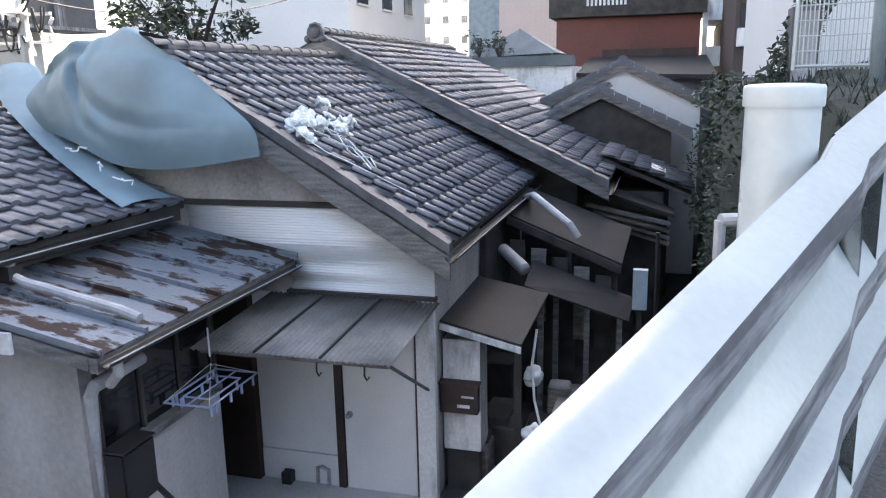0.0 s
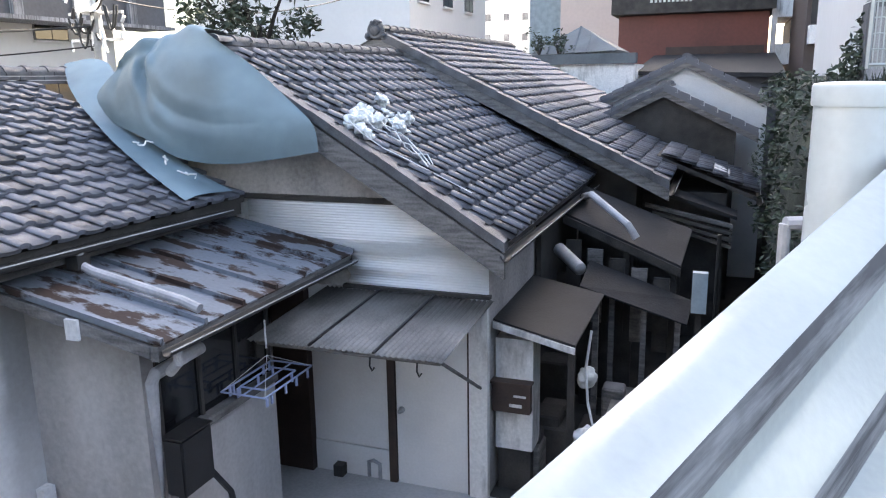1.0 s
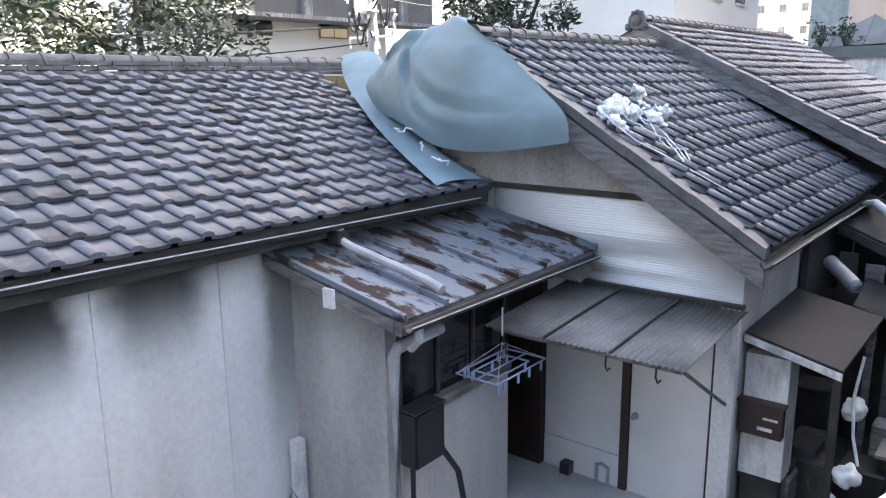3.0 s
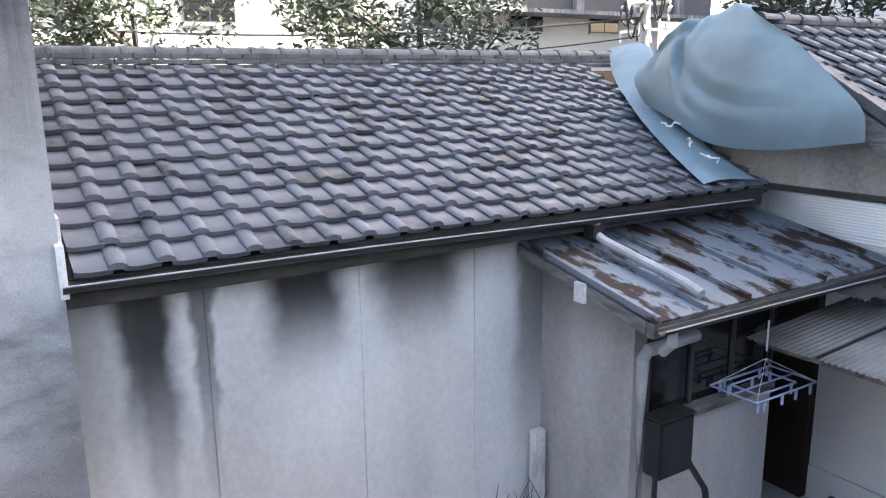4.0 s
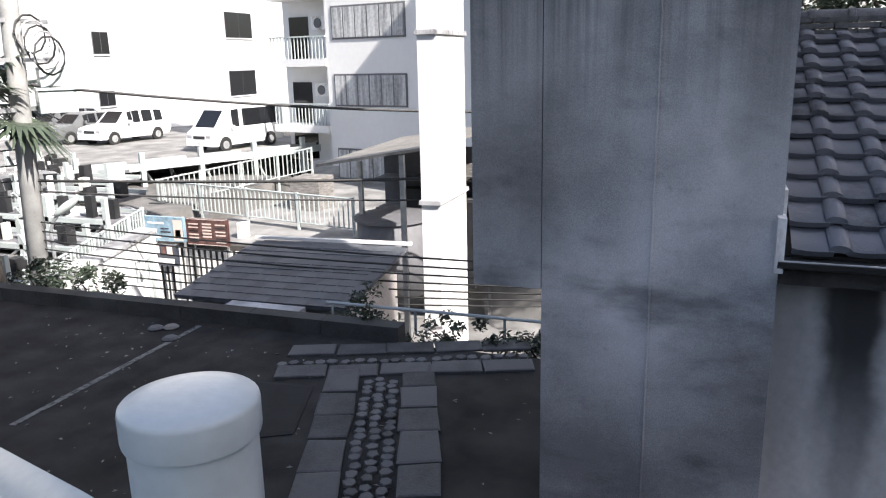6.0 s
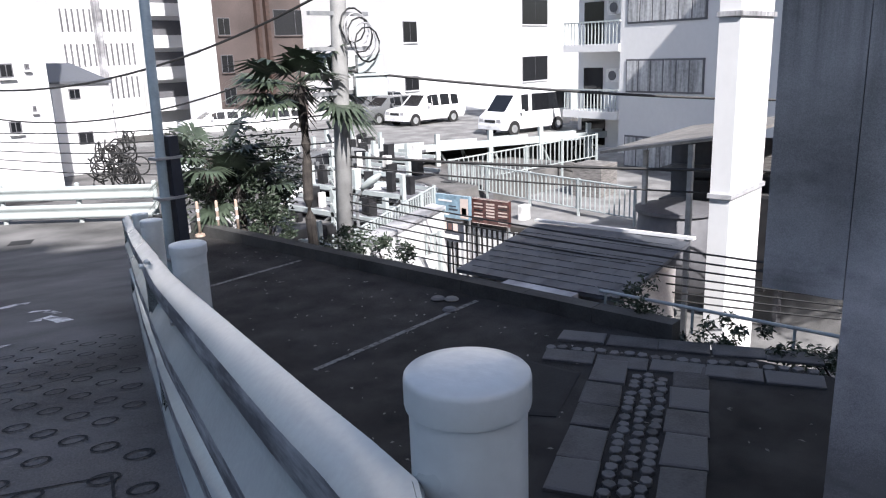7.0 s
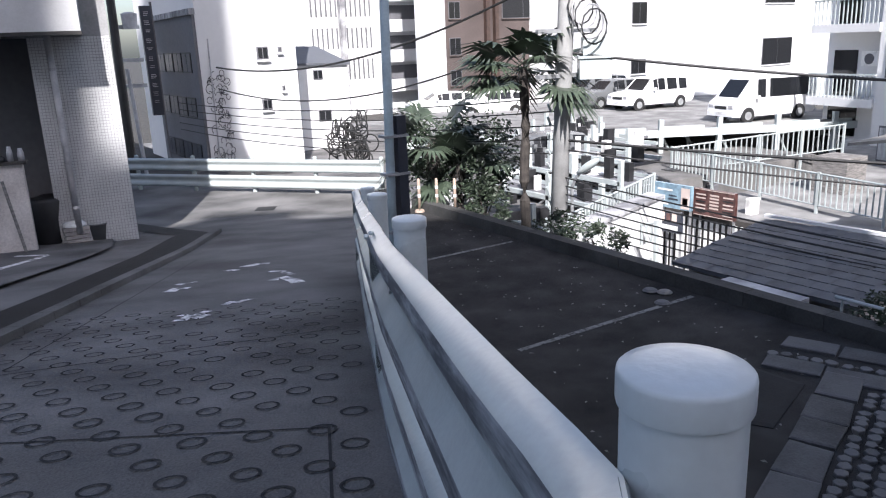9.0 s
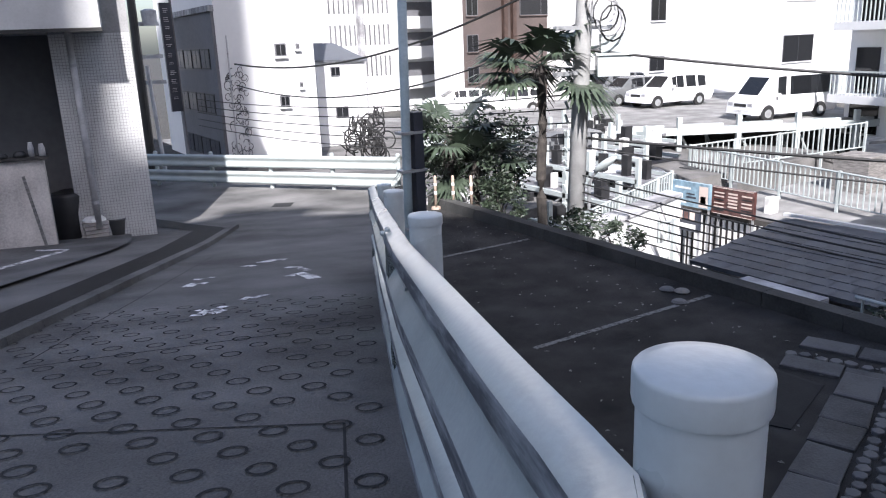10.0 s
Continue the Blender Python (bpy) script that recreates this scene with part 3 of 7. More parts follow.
def ridge(parent, x, y0, y1, z, courses=3, w=0.26):
    """A stack of flat ridge courses with a row of round cap tiles along y."""
    rnd = random.Random(4)
    for k in range(courses):
        h, ww = 0.045, w / 2 - 0.012 * k
        me = None
        y = y0 + (0.15 if k % 2 else 0.0)
        while y < y1 - 0.05:
            if me is None:
                o = part("ridge_course", boxes((-ww, ww, 0, 0.292, 0, h - 0.009)), M_RIDGE, parent)
                me = o.data
            else:
                o = new("ridge_course", me)
                o.parent = parent
            o.location = (x + rnd.uniform(-0.005, 0.005), y, z + k * h)
            y += 0.3
    y = y0
    top = z + courses * 0.045 - 0.01
    me = None
    while y < y1 - 0.1:
        if me is None:
            bm = bmesh.new()
            rings = []
            for yy, r in ((0, 0.088), (0.045, 0.088), (0.05, 0.076), (0.29, 0.072)):
                rings.append([bm.verts.new((r * math.cos(a), yy, r * 0.8 * math.sin(a))) for a in [math.pi * k / 8 for k in range(9)]])
            for a, b in zip(rings, rings[1:]):
                for k in range(8):
                    bm.faces.new((a[k], a[k + 1], b[k + 1], b[k]))
            bm.faces.new(rings[0])
            o = part("ridge_cap", bm, M_RIDGE, parent, smooth=True)
            o.data.set_sharp_from_angle(angle=radians(35))
            me = o.data
        else:
            o = new("ridge_cap", me)
            o.parent = parent
        o.location = (x, y, top)
        y += 0.27


def gutter(parent, pts, r=0.05, name="gutter"):
    """An open half-round gutter along pts with a rolled rim."""
    bm = bmesh.new()
    pts = [Vector(p) for p in pts]
    d = (pts[-1] - pts[0]).normalized()
    n = Vector((d.y, -d.x, 0)).normalized()
    prev = None
    for p in pts:
        cur = []
        for rr in (r, r - 0.004):
            ring = [bm.verts.new(p + n * (math.cos(a) * rr) + Vector((0, 0, -math.sin(a) * rr))) for a in [math.pi * k / 8 for k in range(9)]]
            cur += ring if rr == r else ring[::-1]
        if prev:
            for k in range(18):
                bm.faces.new((prev[k], prev[(k + 1) % 18], cur[(k + 1) % 18], cur[k]))
        prev = cur
    ob = part(name, bm, M_GUTTER, parent, smooth=True)
    bm = bmesh.new()
    tube(bm, [p + n * r for p in pts], 0.005, 6)
    part("rim", bm, M_PIPE, ob)
    return ob


def gable_wall(points, y0, y1):
    bm = bmesh.new()
    a = [bm.verts.new((x, y0, z)) for x, z in points]
    b = [bm.verts.new((x, y1, z)) for x, z in points]
    bm.faces.new(a)
    bm.faces.new(b[::-1])
    for i in range(len(points)):
        j = (i + 1) % len(points)
        bm.faces.new((a[i], b[i], b[j], a[j]))
    return bm


# House one: eave along y at x = -4.3
house1 = thing("house", "low old house with grey pantile roof and stained plaster wall", "house")
part("wall", boxes((-9.3, -4.62, 0.46, 6.25, -0.1, 2.86)), M_PLASTER, house1, "pale plaster wall with dark mould runs and painted eave shade")
for yb in (1.22, 2.26, 3.2):
    part("batten", boxes((-4.62, -4.605, yb, yb + 0.035, 0.0, 2.7)), M_PLASTER, house1)
bm = bmesh.new()
slab(bm, (-4.36, 0.46, 2.80), (-4.36, 6.25, 2.80), (-6.9, 6.25, 3.91), (-6.9, 0.46, 3.91), 0.05)
slab(bm, (-6.9, 0.46, 3.91), (-6.9, 6.25, 3.91), (-9.5, 6.25, 2.79), (-9.5, 0.46, 2.79), 0.05)
roof1 = part("roof", bm, M_DARKWOOD, house1)
part("fascia", boxes((-4.40, -4.372, 0.46, 6.2, 2.64, 2.752)), M_DARKWOOD, house1)
part("soffit", boxes((-4.62, -4.40, 0.46, 6.2, 2.66, 2.69)), M_DARKWOOD, house1)
ridge(house1, -6.9, 0.46, 6.9, 3.90, 3)
gutter(house1, [(-4.29, 0.44, 2.795), (-4.29, 2.2, 2.785), (-4.29, 4.1, 2.755), (-4.29, 5.9, 2.73)], 0.05)
part("verge_flashing", boxes((-4.4, -4.28, 0.43, 0.47, 2.72, 3.0), (-4.75, -4.4, 0.43, 0.475, 2.85, 3.12)), M_BOARD, house1, "crumbling white mortar at the roof's edge")
bm = bmesh.new()
tube(bm, [(-4.29, 4.1, 2.72), (-4.29, 4.1, 2.63), (-4.18, 4.1, 2.585), (-3.42, 4.1, 2.435), (-3.28, 4.1, 2.39)], 0.036, 10)
part("downpipe", bm, M_PIPE, house1, "pale grey downpipe lying over the tin roof")
part("rainwater_head", boxes((-4.36, -4.25, 4.04, 4.16, 2.60, 2.70)), M_GUTTER, house1)

# House two: gable towards -y
house2 = thing("house", "old house with pantile roof and white corrugated gable wall", "house")
part("wall", gable_wall([(-7.2, -0.1), (-1.9, -0.1), (-1.9, 2.45), (-4.45, 4.04), (-7.2, 2.4)], 6.32, 10.9), M_PLASTER2, house2, "brown-grey weathered plaster")
bm = bmesh.new()
slab(bm, (-1.70, 6.02, 2.50), (-1.70, 10.9, 2.50), (-4.45, 10.9, 4.17), (-4.45, 6.02, 4.17), 0.05)
slab(bm, (-4.45, 6.02, 4.17), (-4.45, 10.9, 4.17), (-7.3, 10.9, 2.5), (-7.3, 6.02, 2.5), 0.05)
roof2 = part("roof", bm, M_DARKWOOD, house2)
bm = bmesh.new()   # bargeboards
for x0, z0, x1, z1 in ((-1.66, 2.44, -4.45, 4.13), (-7.3, 2.42, -4.45, 4.13)):
    slab(bm, (x0, 6.0, z0), (x0, 6.035, z0), (x1, 6.035, z1), (x1, 6.0, z1), 0.21)
part("bargeboard", bm, M_WOOD, house2, "grey weathered bargeboard")
verge_me = None
up = Vector((-2.75, 0, 1.67)).normalized()
for k in range(14):
    if verge_me is None:
        bm = bmesh.new()
        slab(bm, (0, -0.03, 0.05), (0, 0.10, 0.065), (-0.245 * 0.842, 0.10, 0.055 + 0.245 * 0.539), (-0.245 * 0.842, -0.03, 0.045 + 0.245 * 0.539), 0.09)
        o = part("verge_tile", bm, M_RIDGE, house2)
        verge_me = o.data
    else:
        o = new("verge_tile", verge_me)
        o.parent = house2
    o.location = Vector((-1.66, 6.03, 2.50)) + up * 0.232 * k + Vector((0, 0, 0.004 * (k % 3)))
ridge(house2, -4.45, 6.05, 10.9, 4.18, 2)
gutter(house2, [(-1.64, 5.98, 2.44), (-1.64, 8.3, 2.43), (-1.64, 10.7, 2.41)], 0.05)
bm = bmesh.new()
tube(bm, [(-1.63, 9.7, 2.39), (-1.47, 9.3, 2.48), (-0.97, 8.85, 2.21), (-0.87, 8.84, 2.06)], 0.045, 10)
part("downpipe", bm, M_PIPE, house2, "pale grey downpipe")
part("tie_beam", boxes((-4.4, -2.45, 6.265, 6.318, 2.78, 2.83)), M_DARKWOOD, house2)
bm = bmesh.new()   # corrugated sheet
prev = None
n = 150
for k in range(n + 1):
    z = 2.0 + 0.775 * k / n
    dy = 0.0035 * math.sin(2 * math.pi * k / 5)
    x1 = -1.885
    # the sheet is cut ragged on its inner side
    x0 = -4.35 if z > 2.42 else -4.35 + min(1.0, (2.42 - z) / 0.12) * 1.08 + 0.02 * math.sin(z * 40)
    cur = [bm.verts.new((x, 6.285 + dy + o, z)) for x, o in ((x0, 0), (x1, 0), (x1, 0.02), (x0, 0.02))]
    if z > 2.42:
        xr = -1.885 if z < 2.5 else -1.885 - (z - 2.5) * 1.56
        cur[1].co.x = cur[2].co.x = max(x0 + 0.1, xr)
    if prev:
        for j in range(4):
            bm.faces.new((prev[j], prev[(j + 1) % 4], cur[(j + 1) % 4], cur[j]))
    prev = cur
part("gable_sheet", bm, M_WHITEWALL, house2, "white corrugated sheet with stained edges", smooth=True)
part("flashing", boxes((-3.32, -1.86, 6.24, 6.31, 1.965, 1.998)), M_DARKWOOD, house2)
# lower wall with panels and door
part("corner_post", boxes((-2.06, -1.885, 6.24, 6.32, -0.05, 1.96)), M_BOARD, house2, "white stained corner board")
part("wall_panel", boxes((-3.72, -2.9, 6.28, 6.318, 0.33, 1.96)), M_DOOR, house2)
part("wall_panel", boxes((-3.72, -2.9, 6.27, 6.318, -0.05, 0.32)), M_DOOR, house2)
door = part("door", boxes((-2.81, -2.09, 6.275, 6.316, -0.02, 1.93)), M_DOOR, house2, "plain white door, closed")
part("jamb", boxes((-2.895, -2.82, 6.25, 6.318, -0.05, 1.96)), M_BROWN, house2)
part("jamb", boxes((-2.084, -2.062, 6.262, 6.318, -0.05, 1.96)), M_BROWN, house2)
bm = bmesh.new()
tube(bm, [(-2.755, 6.275, 0.78), (-2.755, 6.262, 0.78)], 0.032, 14)
tube(bm, [(-2.755, 6.262, 0.78), (-2.755, 6.225, 0.78)], 0.012, 10)
tube(bm, [(-2.755, 6.235, 0.78), (-2.755, 6.222, 0.78), (-2.755, 6.205, 0.78)], 0.026, 14, 0.018)
part("knob", bm, M_METAL, door, "round steel door knob", smooth=True)
part("timber_post", boxes((-4.12, -3.73, 6.2, 6.318, -0.05, 2.2)), M_BROWN, house2, "dark brown timber panel")
bm = bmesh.new()
tube(bm, [(-3.12, 6.25, 0.02), (-3.12, 6.25, 0.18), (-3.07, 6.25, 0.2), (-3.0, 6.25, 0.17), (-3.0, 6.25, -0.02)], 0.02, 8)
part("pipe_loop", bm, M_PIPE, house2)
tagged(part("gas_meter", boxes((-3.48, -3.38, 6.17, 6.27, -0.02, 0.12)), M_BLACK), "small black box at the foot of the white wall", "meter")

# House three
house3 = thing("house", "old house with long pantile roof beside the lane", "house")
part("wall", gable_wall([(-9.0, -0.1), (-1.1, -0.1), (-1.1, 2.5), (-4.75, 4.2), (-9.0, 2.3)], 10.92, 17.4), M_DARKWOOD, house3)
bm = bmesh.new()
slab(bm, (-0.66, 10.3, 2.50), (-0.66, 17.6, 2.50), (-4.75, 17.6, 4.52), (-4.75, 10.3, 4.52), 0.06)
slab(bm, (-4.75, 10.3, 4.52), (-4.75, 17.6, 4.52), (-9.2, 17.6, 2.4), (-9.2, 10.3, 2.4), 0.06)
roof3 = part("roof", bm, M_DARKWOOD, house3)
bm = bmesh.new()
for x0, z0, x1, z1 in ((-0.62, 2.43, -4.75, 4.48), (-9.2, 2.36, -4.75, 4.48)):
    slab(bm, (x0, 10.27, z0), (x0, 10.31, z0), (x1, 10.31, z1), (x1, 10.27, z1), 0.15)
part("bargeboard", bm, M_WOOD, house3, "grey weathered bargeboard")
up = Vector((-4.09, 0, 2.02)).normalized()
vme = None
for k in range(19):
    if vme is None:
        bm = bmesh.new()
        slab(bm, (0, -0.05, 0.06), (0, 0.10, 0.07), (-0.24 * 0.904, 0.10, 0.06 + 0.24 * 0.443), (-0.24 * 0.897, -0.05, 0.05 + 0.24 * 0.443), 0.12)
        o = part("verge_tile", bm, M_RIDGE, house3)
        vme = o.data
    else:
        o = new("verge_tile", vme)
        o.parent = house3
    o.location = Vector((-0.62, 10.3, 2.50)) + up * 0.237 * k + Vector((0, 0, 0.005 * (k % 2)))
ridge(house3, -4.75, 10.35, 17.6, 4.53, 2)
ornament = None   # ornament at the ridge's end
for a, c, r in ((0.0, 0.08, 0.13), (-0.12, 0.0, 0.055), (0.12, 0.0, 0.055), (0.0, 0.2, 0.032), (-0.055, 0.185, 0.03), (0.055, 0.185, 0.03)):
    bm = bmesh.new()
    lathe(bm, [(r, 0.0), (r, 0.05), (r * 0.85, 0.065), (r * 0.6, 0.06), (r * 0.5, 0.085), (r * 0.2, 0.095)], (0, 0, 0), 16)
    bm.transform(Matrix.Translation((-4.75 + a, 10.3, 4.5 + c)) @ pose(0, 0, 0, 90, 0, 0))
    if ornament is None:
        ornament = part("ridge_ornament", bm, M_RIDGE, house3, "scrolled clay ridge-end ornament")
    else:
        part("scroll", bm, M_RIDGE, ornament)
gutter(house3, [(-0.6, 10.3, 2.40), (-0.6, 14, 2.39), (-0.6, 17.5, 2.38)], 0.05)

# tall concrete end wall
conc = thing("concrete_building", "tall grey stained concrete wall of a building", "building")
part("wall", boxes((-9.3, -4.36, -0.76, 0.455, -0.1, 7.2)), M_CONC, conc)
part("upper_wall", boxes((-9.3, -4.36, -1.16, -0.765, 2.52, 7.2)), M_CONC, conc)
bm = bmesh.new()
tube(bm, [(-4.35, -0.17, -0.05), (-4.35, -0.17, 7.15)], 0.008, 6)
part("cable", bm, M_CONC, conc)

# annex with the tin roof
annex = thing("annex", "small lean-to annex with rusty tin roof", "annex")
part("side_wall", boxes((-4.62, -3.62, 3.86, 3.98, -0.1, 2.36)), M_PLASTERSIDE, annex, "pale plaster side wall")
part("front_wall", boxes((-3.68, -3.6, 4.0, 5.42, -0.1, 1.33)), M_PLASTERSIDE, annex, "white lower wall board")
part("sill", boxes((-3.72, -3.55, 3.98, 5.4, 1.33, 1.40)), M_WOOD, annex)
part("back_wall", boxes((-4.6, -4.5, 3.98, 6.25, -0.1, 2.4)), M_DARKWOOD, annex)
for yy in (4.0, 4.45, 4.92, 5.38):
    part("window_bar", boxes((-3.66, -3.62, yy, yy + 0.035, 1.40, 2.05)), M_DARKWOOD, annex)
part("window_pane", boxes((-3.645, -3.64, 4.03, 5.4, 1.40, 2.02)), M_GLASS, annex)
part("lintel", boxes((-3.7, -3.58, 3.98, 6.2, 2.03, 2.14)), M_DARKWOOD, annex)
bm = bmesh.new()
slab(bm, (-3.2, 3.6, 2.31), (-3.2, 6.26, 2.31), (-4.6, 6.26, 2.58), (-4.6, 3.6, 2.58), 0.012)
tin = part("roof", bm, M_TIN, annex, "pale blue tin roof with brown rust patches")
for k in range(7):
    yy = 3.6 + k * 0.44
    bm = bmesh.new()
    slab(bm, (-3.2, yy, 2.345), (-3.2, yy + 0.035, 2.345), (-4.6, yy + 0.035, 2.615), (-4.6, yy, 2.615), 0.036)
    part("batten", bm, M_TIN, tin)
bm = bmesh.new()
slab(bm, (-3.22, 3.6, 2.292), (-3.22, 6.24, 2.292), (-3.28, 6.24, 2.292), (-3.28, 3.6, 2.292), 0.1)
slab(bm, (-3.28, 3.585, 2.29), (-3.28, 3.625, 2.29), (-4.6, 3.625, 2.56), (-4.6, 3.585, 2.56), 0.08)
part("fascia", bm, M_WOOD, annex)
gutter(annex, [(-3.16, 3.6, 2.27), (-3.16, 5.0, 2.265), (-3.16, 6.2, 2.26)], 0.04)
part("bracket", boxes((-3.92, -3.82, 3.56, 3.585, 2.28, 2.42)), M_BOARD, annex)
bm = bmesh.new()
tube(bm, [(-3.2, 3.75, 2.24), (-3.2, 3.75, 2.14), (-3.3, 3.78, 2.05)], 0.035, 10)
part("downpipe", bm, M_PIPE, annex)
bm = bmesh.new()
tube(bm, [(-3.5, 4.35, 2.0), (-3.5, 3.86, 1.98), (-3.5, 3.82, 1.93), (-3.5, 3.82, -0.05)], 0.045, 12)
part("pipe", bm, M_PIPE, annex, "thick pale standing pipe")

# awning: three corrugated sheets on a frame
awn = thing("awning", "grey corrugated sheet awning over the door", "awning")


def corrugated(p, q, r, s, waves, depth, thick=0.004):
    """A corrugated sheet; p q: front edge, s r: back edge; the waves run from front to back."""
    p, q, r, s = (Vector(v) for v in (p, q, r, s))
    bm = bmesh.new()
    n = waves * 4
    prev = None
    for k in range(n + 1):
        h = Vector((0, 0, depth * math.sin(2 * math.pi * k / 4)))
        a, b = p.lerp(q, k / n) + h, s.lerp(r, k / n) + h
        t = Vector((0, 0, thick))
        cur = [bm.verts.new(v) for v in (a, b, b - t, a - t)]
        if prev:
            for j in range(4):
                bm.faces.new((prev[j], prev[(j + 1) % 4], cur[(j + 1) % 4], cur[j]))
        prev = cur
    return bm


for k in range(3):
    f0, f1 = k / 3, (k + 1) / 3 + 0.01
    lerp = lambda a, b, u: Vector(a).lerp(Vector(b), u)
    A, B, C, D = (-3.62, 5.08, 1.80), (-1.9, 5.08, 1.80), (-1.84, 6.26, 1.96), (-3.5, 6.26, 1.96)
    o = part("sheet", corrugated(lerp(A, B, f0), lerp(A, B, f1), lerp(D, C, f1), lerp(D, C, f0), 12, 0.011), M_AWN, awn, smooth=True)
    o.location.z = 0.006 * (k % 2)
for fx in (0.335, 0.668):
    bm = bmesh.new()
    a, b = lerp(A, B, fx), lerp(D, C, fx)
    slab(bm, a + Vector((0, 0, 0.022)), a + Vector((0.02, 0, 0.022)), b + Vector((0.02, 0, 0.022)), b + Vector((0, 0, 0.022)), 0.015)
    part("seam", bm, M_GUTTER, awn)
part("front_bar", boxes((-3.55, -1.92, 5.12, 5.15, 1.755, 1.785)), M_WOOD, awn)
for x in (-3.5, -2.75, -1.97):
    bm = bmesh.new()
    slab(bm, (x, 5.12, 1.785), (x + 0.03, 5.12, 1.785), (x + 0.03, 6.26, 1.94), (x, 6.26, 1.94), 0.03)
    part("rafter", bm, M_WOOD, awn)
bm = bmesh.new()
tube(bm, [(-1.96, 5.2, 1.76), (-1.95, 6.24, 1.12)], 0.016, 8)
part("strut", bm, M_WOOD, awn)
for x in (-2.5, -2.1):
    bm = bmesh.new()
    tube(bm, [(x, 5.1, 1.77), (x, 5.09, 1.70), (x + 0.02, 5.09, 1.66), (x + 0.04, 5.09, 1.69)], 0.008, 6)
    part("hook", bm, M_BLACK, awn)


# laundry hanger: a frame with pegs
hanger = thing("laundry_hanger", "pale blue plastic laundry hanger with pegs", "hanger")
c = Vector((-3.38, 5.0, 1.52))
bm = bmesh.new()
for w, d in ((0.36, 0.2), (0.22, 0.12)):
    pts = [c + Vector((sx * d, sy * w, 0)) for sx, sy in ((-1, -1), (1, -1), (1, 1), (-1, 1), (-1, -1))]
    for a, b in zip(pts, pts[1:]):
        tube(bm, [a, b], 0.008, 6)
tube(bm, [c + Vector((0, -0.36, 0)), c + Vector((0, 0.36, 0))], 0.007, 6)
part("frame", bm, M_HANGER, hanger)
bm = bmesh.new()
for sx, sy in ((-0.2, -0.36), (0.2, -0.36), (0.2, 0.36), (-0.2, 0.36)):
    tube(bm, [c + Vector((sx, sy, 0)), c + Vector((0, 0, 0.2))], 0.0025, 4)
tube(bm, [c + Vector((0, 0, 0.26)), c + Vector((0, 0, 0.5))], 0.008, 6)
part("hook", bm, M_ROPE, hanger)
rnd = random.Random(5)
for k in range(14):
    p = c + Vector((rnd.choice((-0.2, 0.2, 0.12, -0.12)), rnd.uniform(-0.34, 0.34), -0.05))
    part("peg", boxes((p.x - 0.006, p.x + 0.006, p.y - 0.012, p.y + 0.012, p.z - 0.03, p.z + 0.05)), M_HANGER, hanger)

# dark crate on a leaning pole, boards against the wall
crate = thing("black_box", "black plastic box on a slanted stand by the annex", "box")
bm = boxes((-3.57, -3.4, 3.93, 4.27, 1.02, 1.46))
bmesh.ops.bevel(bm, geom=bm.edges, offset=0.015, segments=2, affect="EDGES")
part("body", bm, M_BLACK, crate)
part("lid", boxes((-3.575, -3.395, 3.925, 4.275, 1.462, 1.474)), M_GUTTER, crate, "")
bm = bmesh.new()
tube(bm, [(-3.45, 4.25, 1.1), (-3.42, 4.45, 0.8), (-3.38, 4.6, 0.0)], 0.025, 8)
tube(bm, [(-3.5, 4.0, 1.05), (-3.5, 4.0, 0.0)], 0.02, 8)
part("stand", bm, M_BLACK, crate)
tagged(part("plank", boxes((-4.58, -4.5, 3.72, 3.82, 0.0, 1.0, Matrix.Translation((0, 0, 0)))), M_BOARD), "white plank leaning against the plaster wall", "plank")
bm = bmesh.new()
rnd = random.Random(11)
for k in range(26):
    x, y = -4.45 + rnd.uniform(-0.1, 0.1), 3.3 + rnd.uniform(0, 0.45)
    h = rnd.uniform(0.3, 0.62)
    tube(bm, [(x, y, 0), (x + rnd.uniform(-0.05, 0.05), y + rnd.uniform(-0.05, 0.05), h * 0.6), (x + rnd.uniform(-0.12, 0.12), y + rnd.uniform(-0.15, 0.15), h)], 0.008, 5, 0.002)
tagged(part("weeds", bm, M_LEAF), "dry dark weeds at the foot of the wall", "weeds", kind="stuff")


# ---- tarpaulin over the gable and the valley ----
def sheet(bm, rows, ripple, seed):
    """A cloth through rows of points, refined and rippled."""
    g = [[Vector(p) for p in r] for r in rows]

    def spl(ps, n):
        out = []
        m = len(ps)
        for i in range(m - 1):
            p0, p1, p2, p3 = ps[max(i - 1, 0)], ps[i], ps[i + 1], ps[min(i + 2, m - 1)]
            for k in range(n):
                t = k / n
                out.append(0.5 * ((2 * p1) + (p2 - p0) * t + (2 * p0 - 5 * p1 + 4 * p2 - p3) * t * t + (3 * p1 - p0 - 3 * p2 + p3) * t ** 3))
        return out + [ps[-1]]
    g = [spl(r, 20) for r in g]
    cols = [spl([r[i] for r in g], 20) for i in range(len(g[0]))]
    grid = []
    for i, col in enumerate(cols):
        line = []
        for j, p in enumerate(col):
            w = noise.noise(Vector((p.x * 1.7 + seed, p.z * 1.3, p.y * 1.7))) + 0.5 * noise.noise(Vector((p.x * 6 + seed, p.z * 2.2, p.y * 5)))
            fold = 0.15 * noise.noise(p * 11) + 0.25 * noise.noise(Vector((p.x * 3 + p.z * 2, p.z * 9 - p.x * 4, p.y)) + Vector((seed, 0, 0)))
            line.append(bm.verts.new(p + Vector((0.25, -0.9, 0.35)) * (ripple * (w + fold) - crease(p))))
        grid.append(line)
    for a, b in zip(grid, grid[1:]):
        for k in range(len(a) - 1):
            bm.faces.new((a[k], a[k + 1], b[k + 1], b[k]))
    return bm


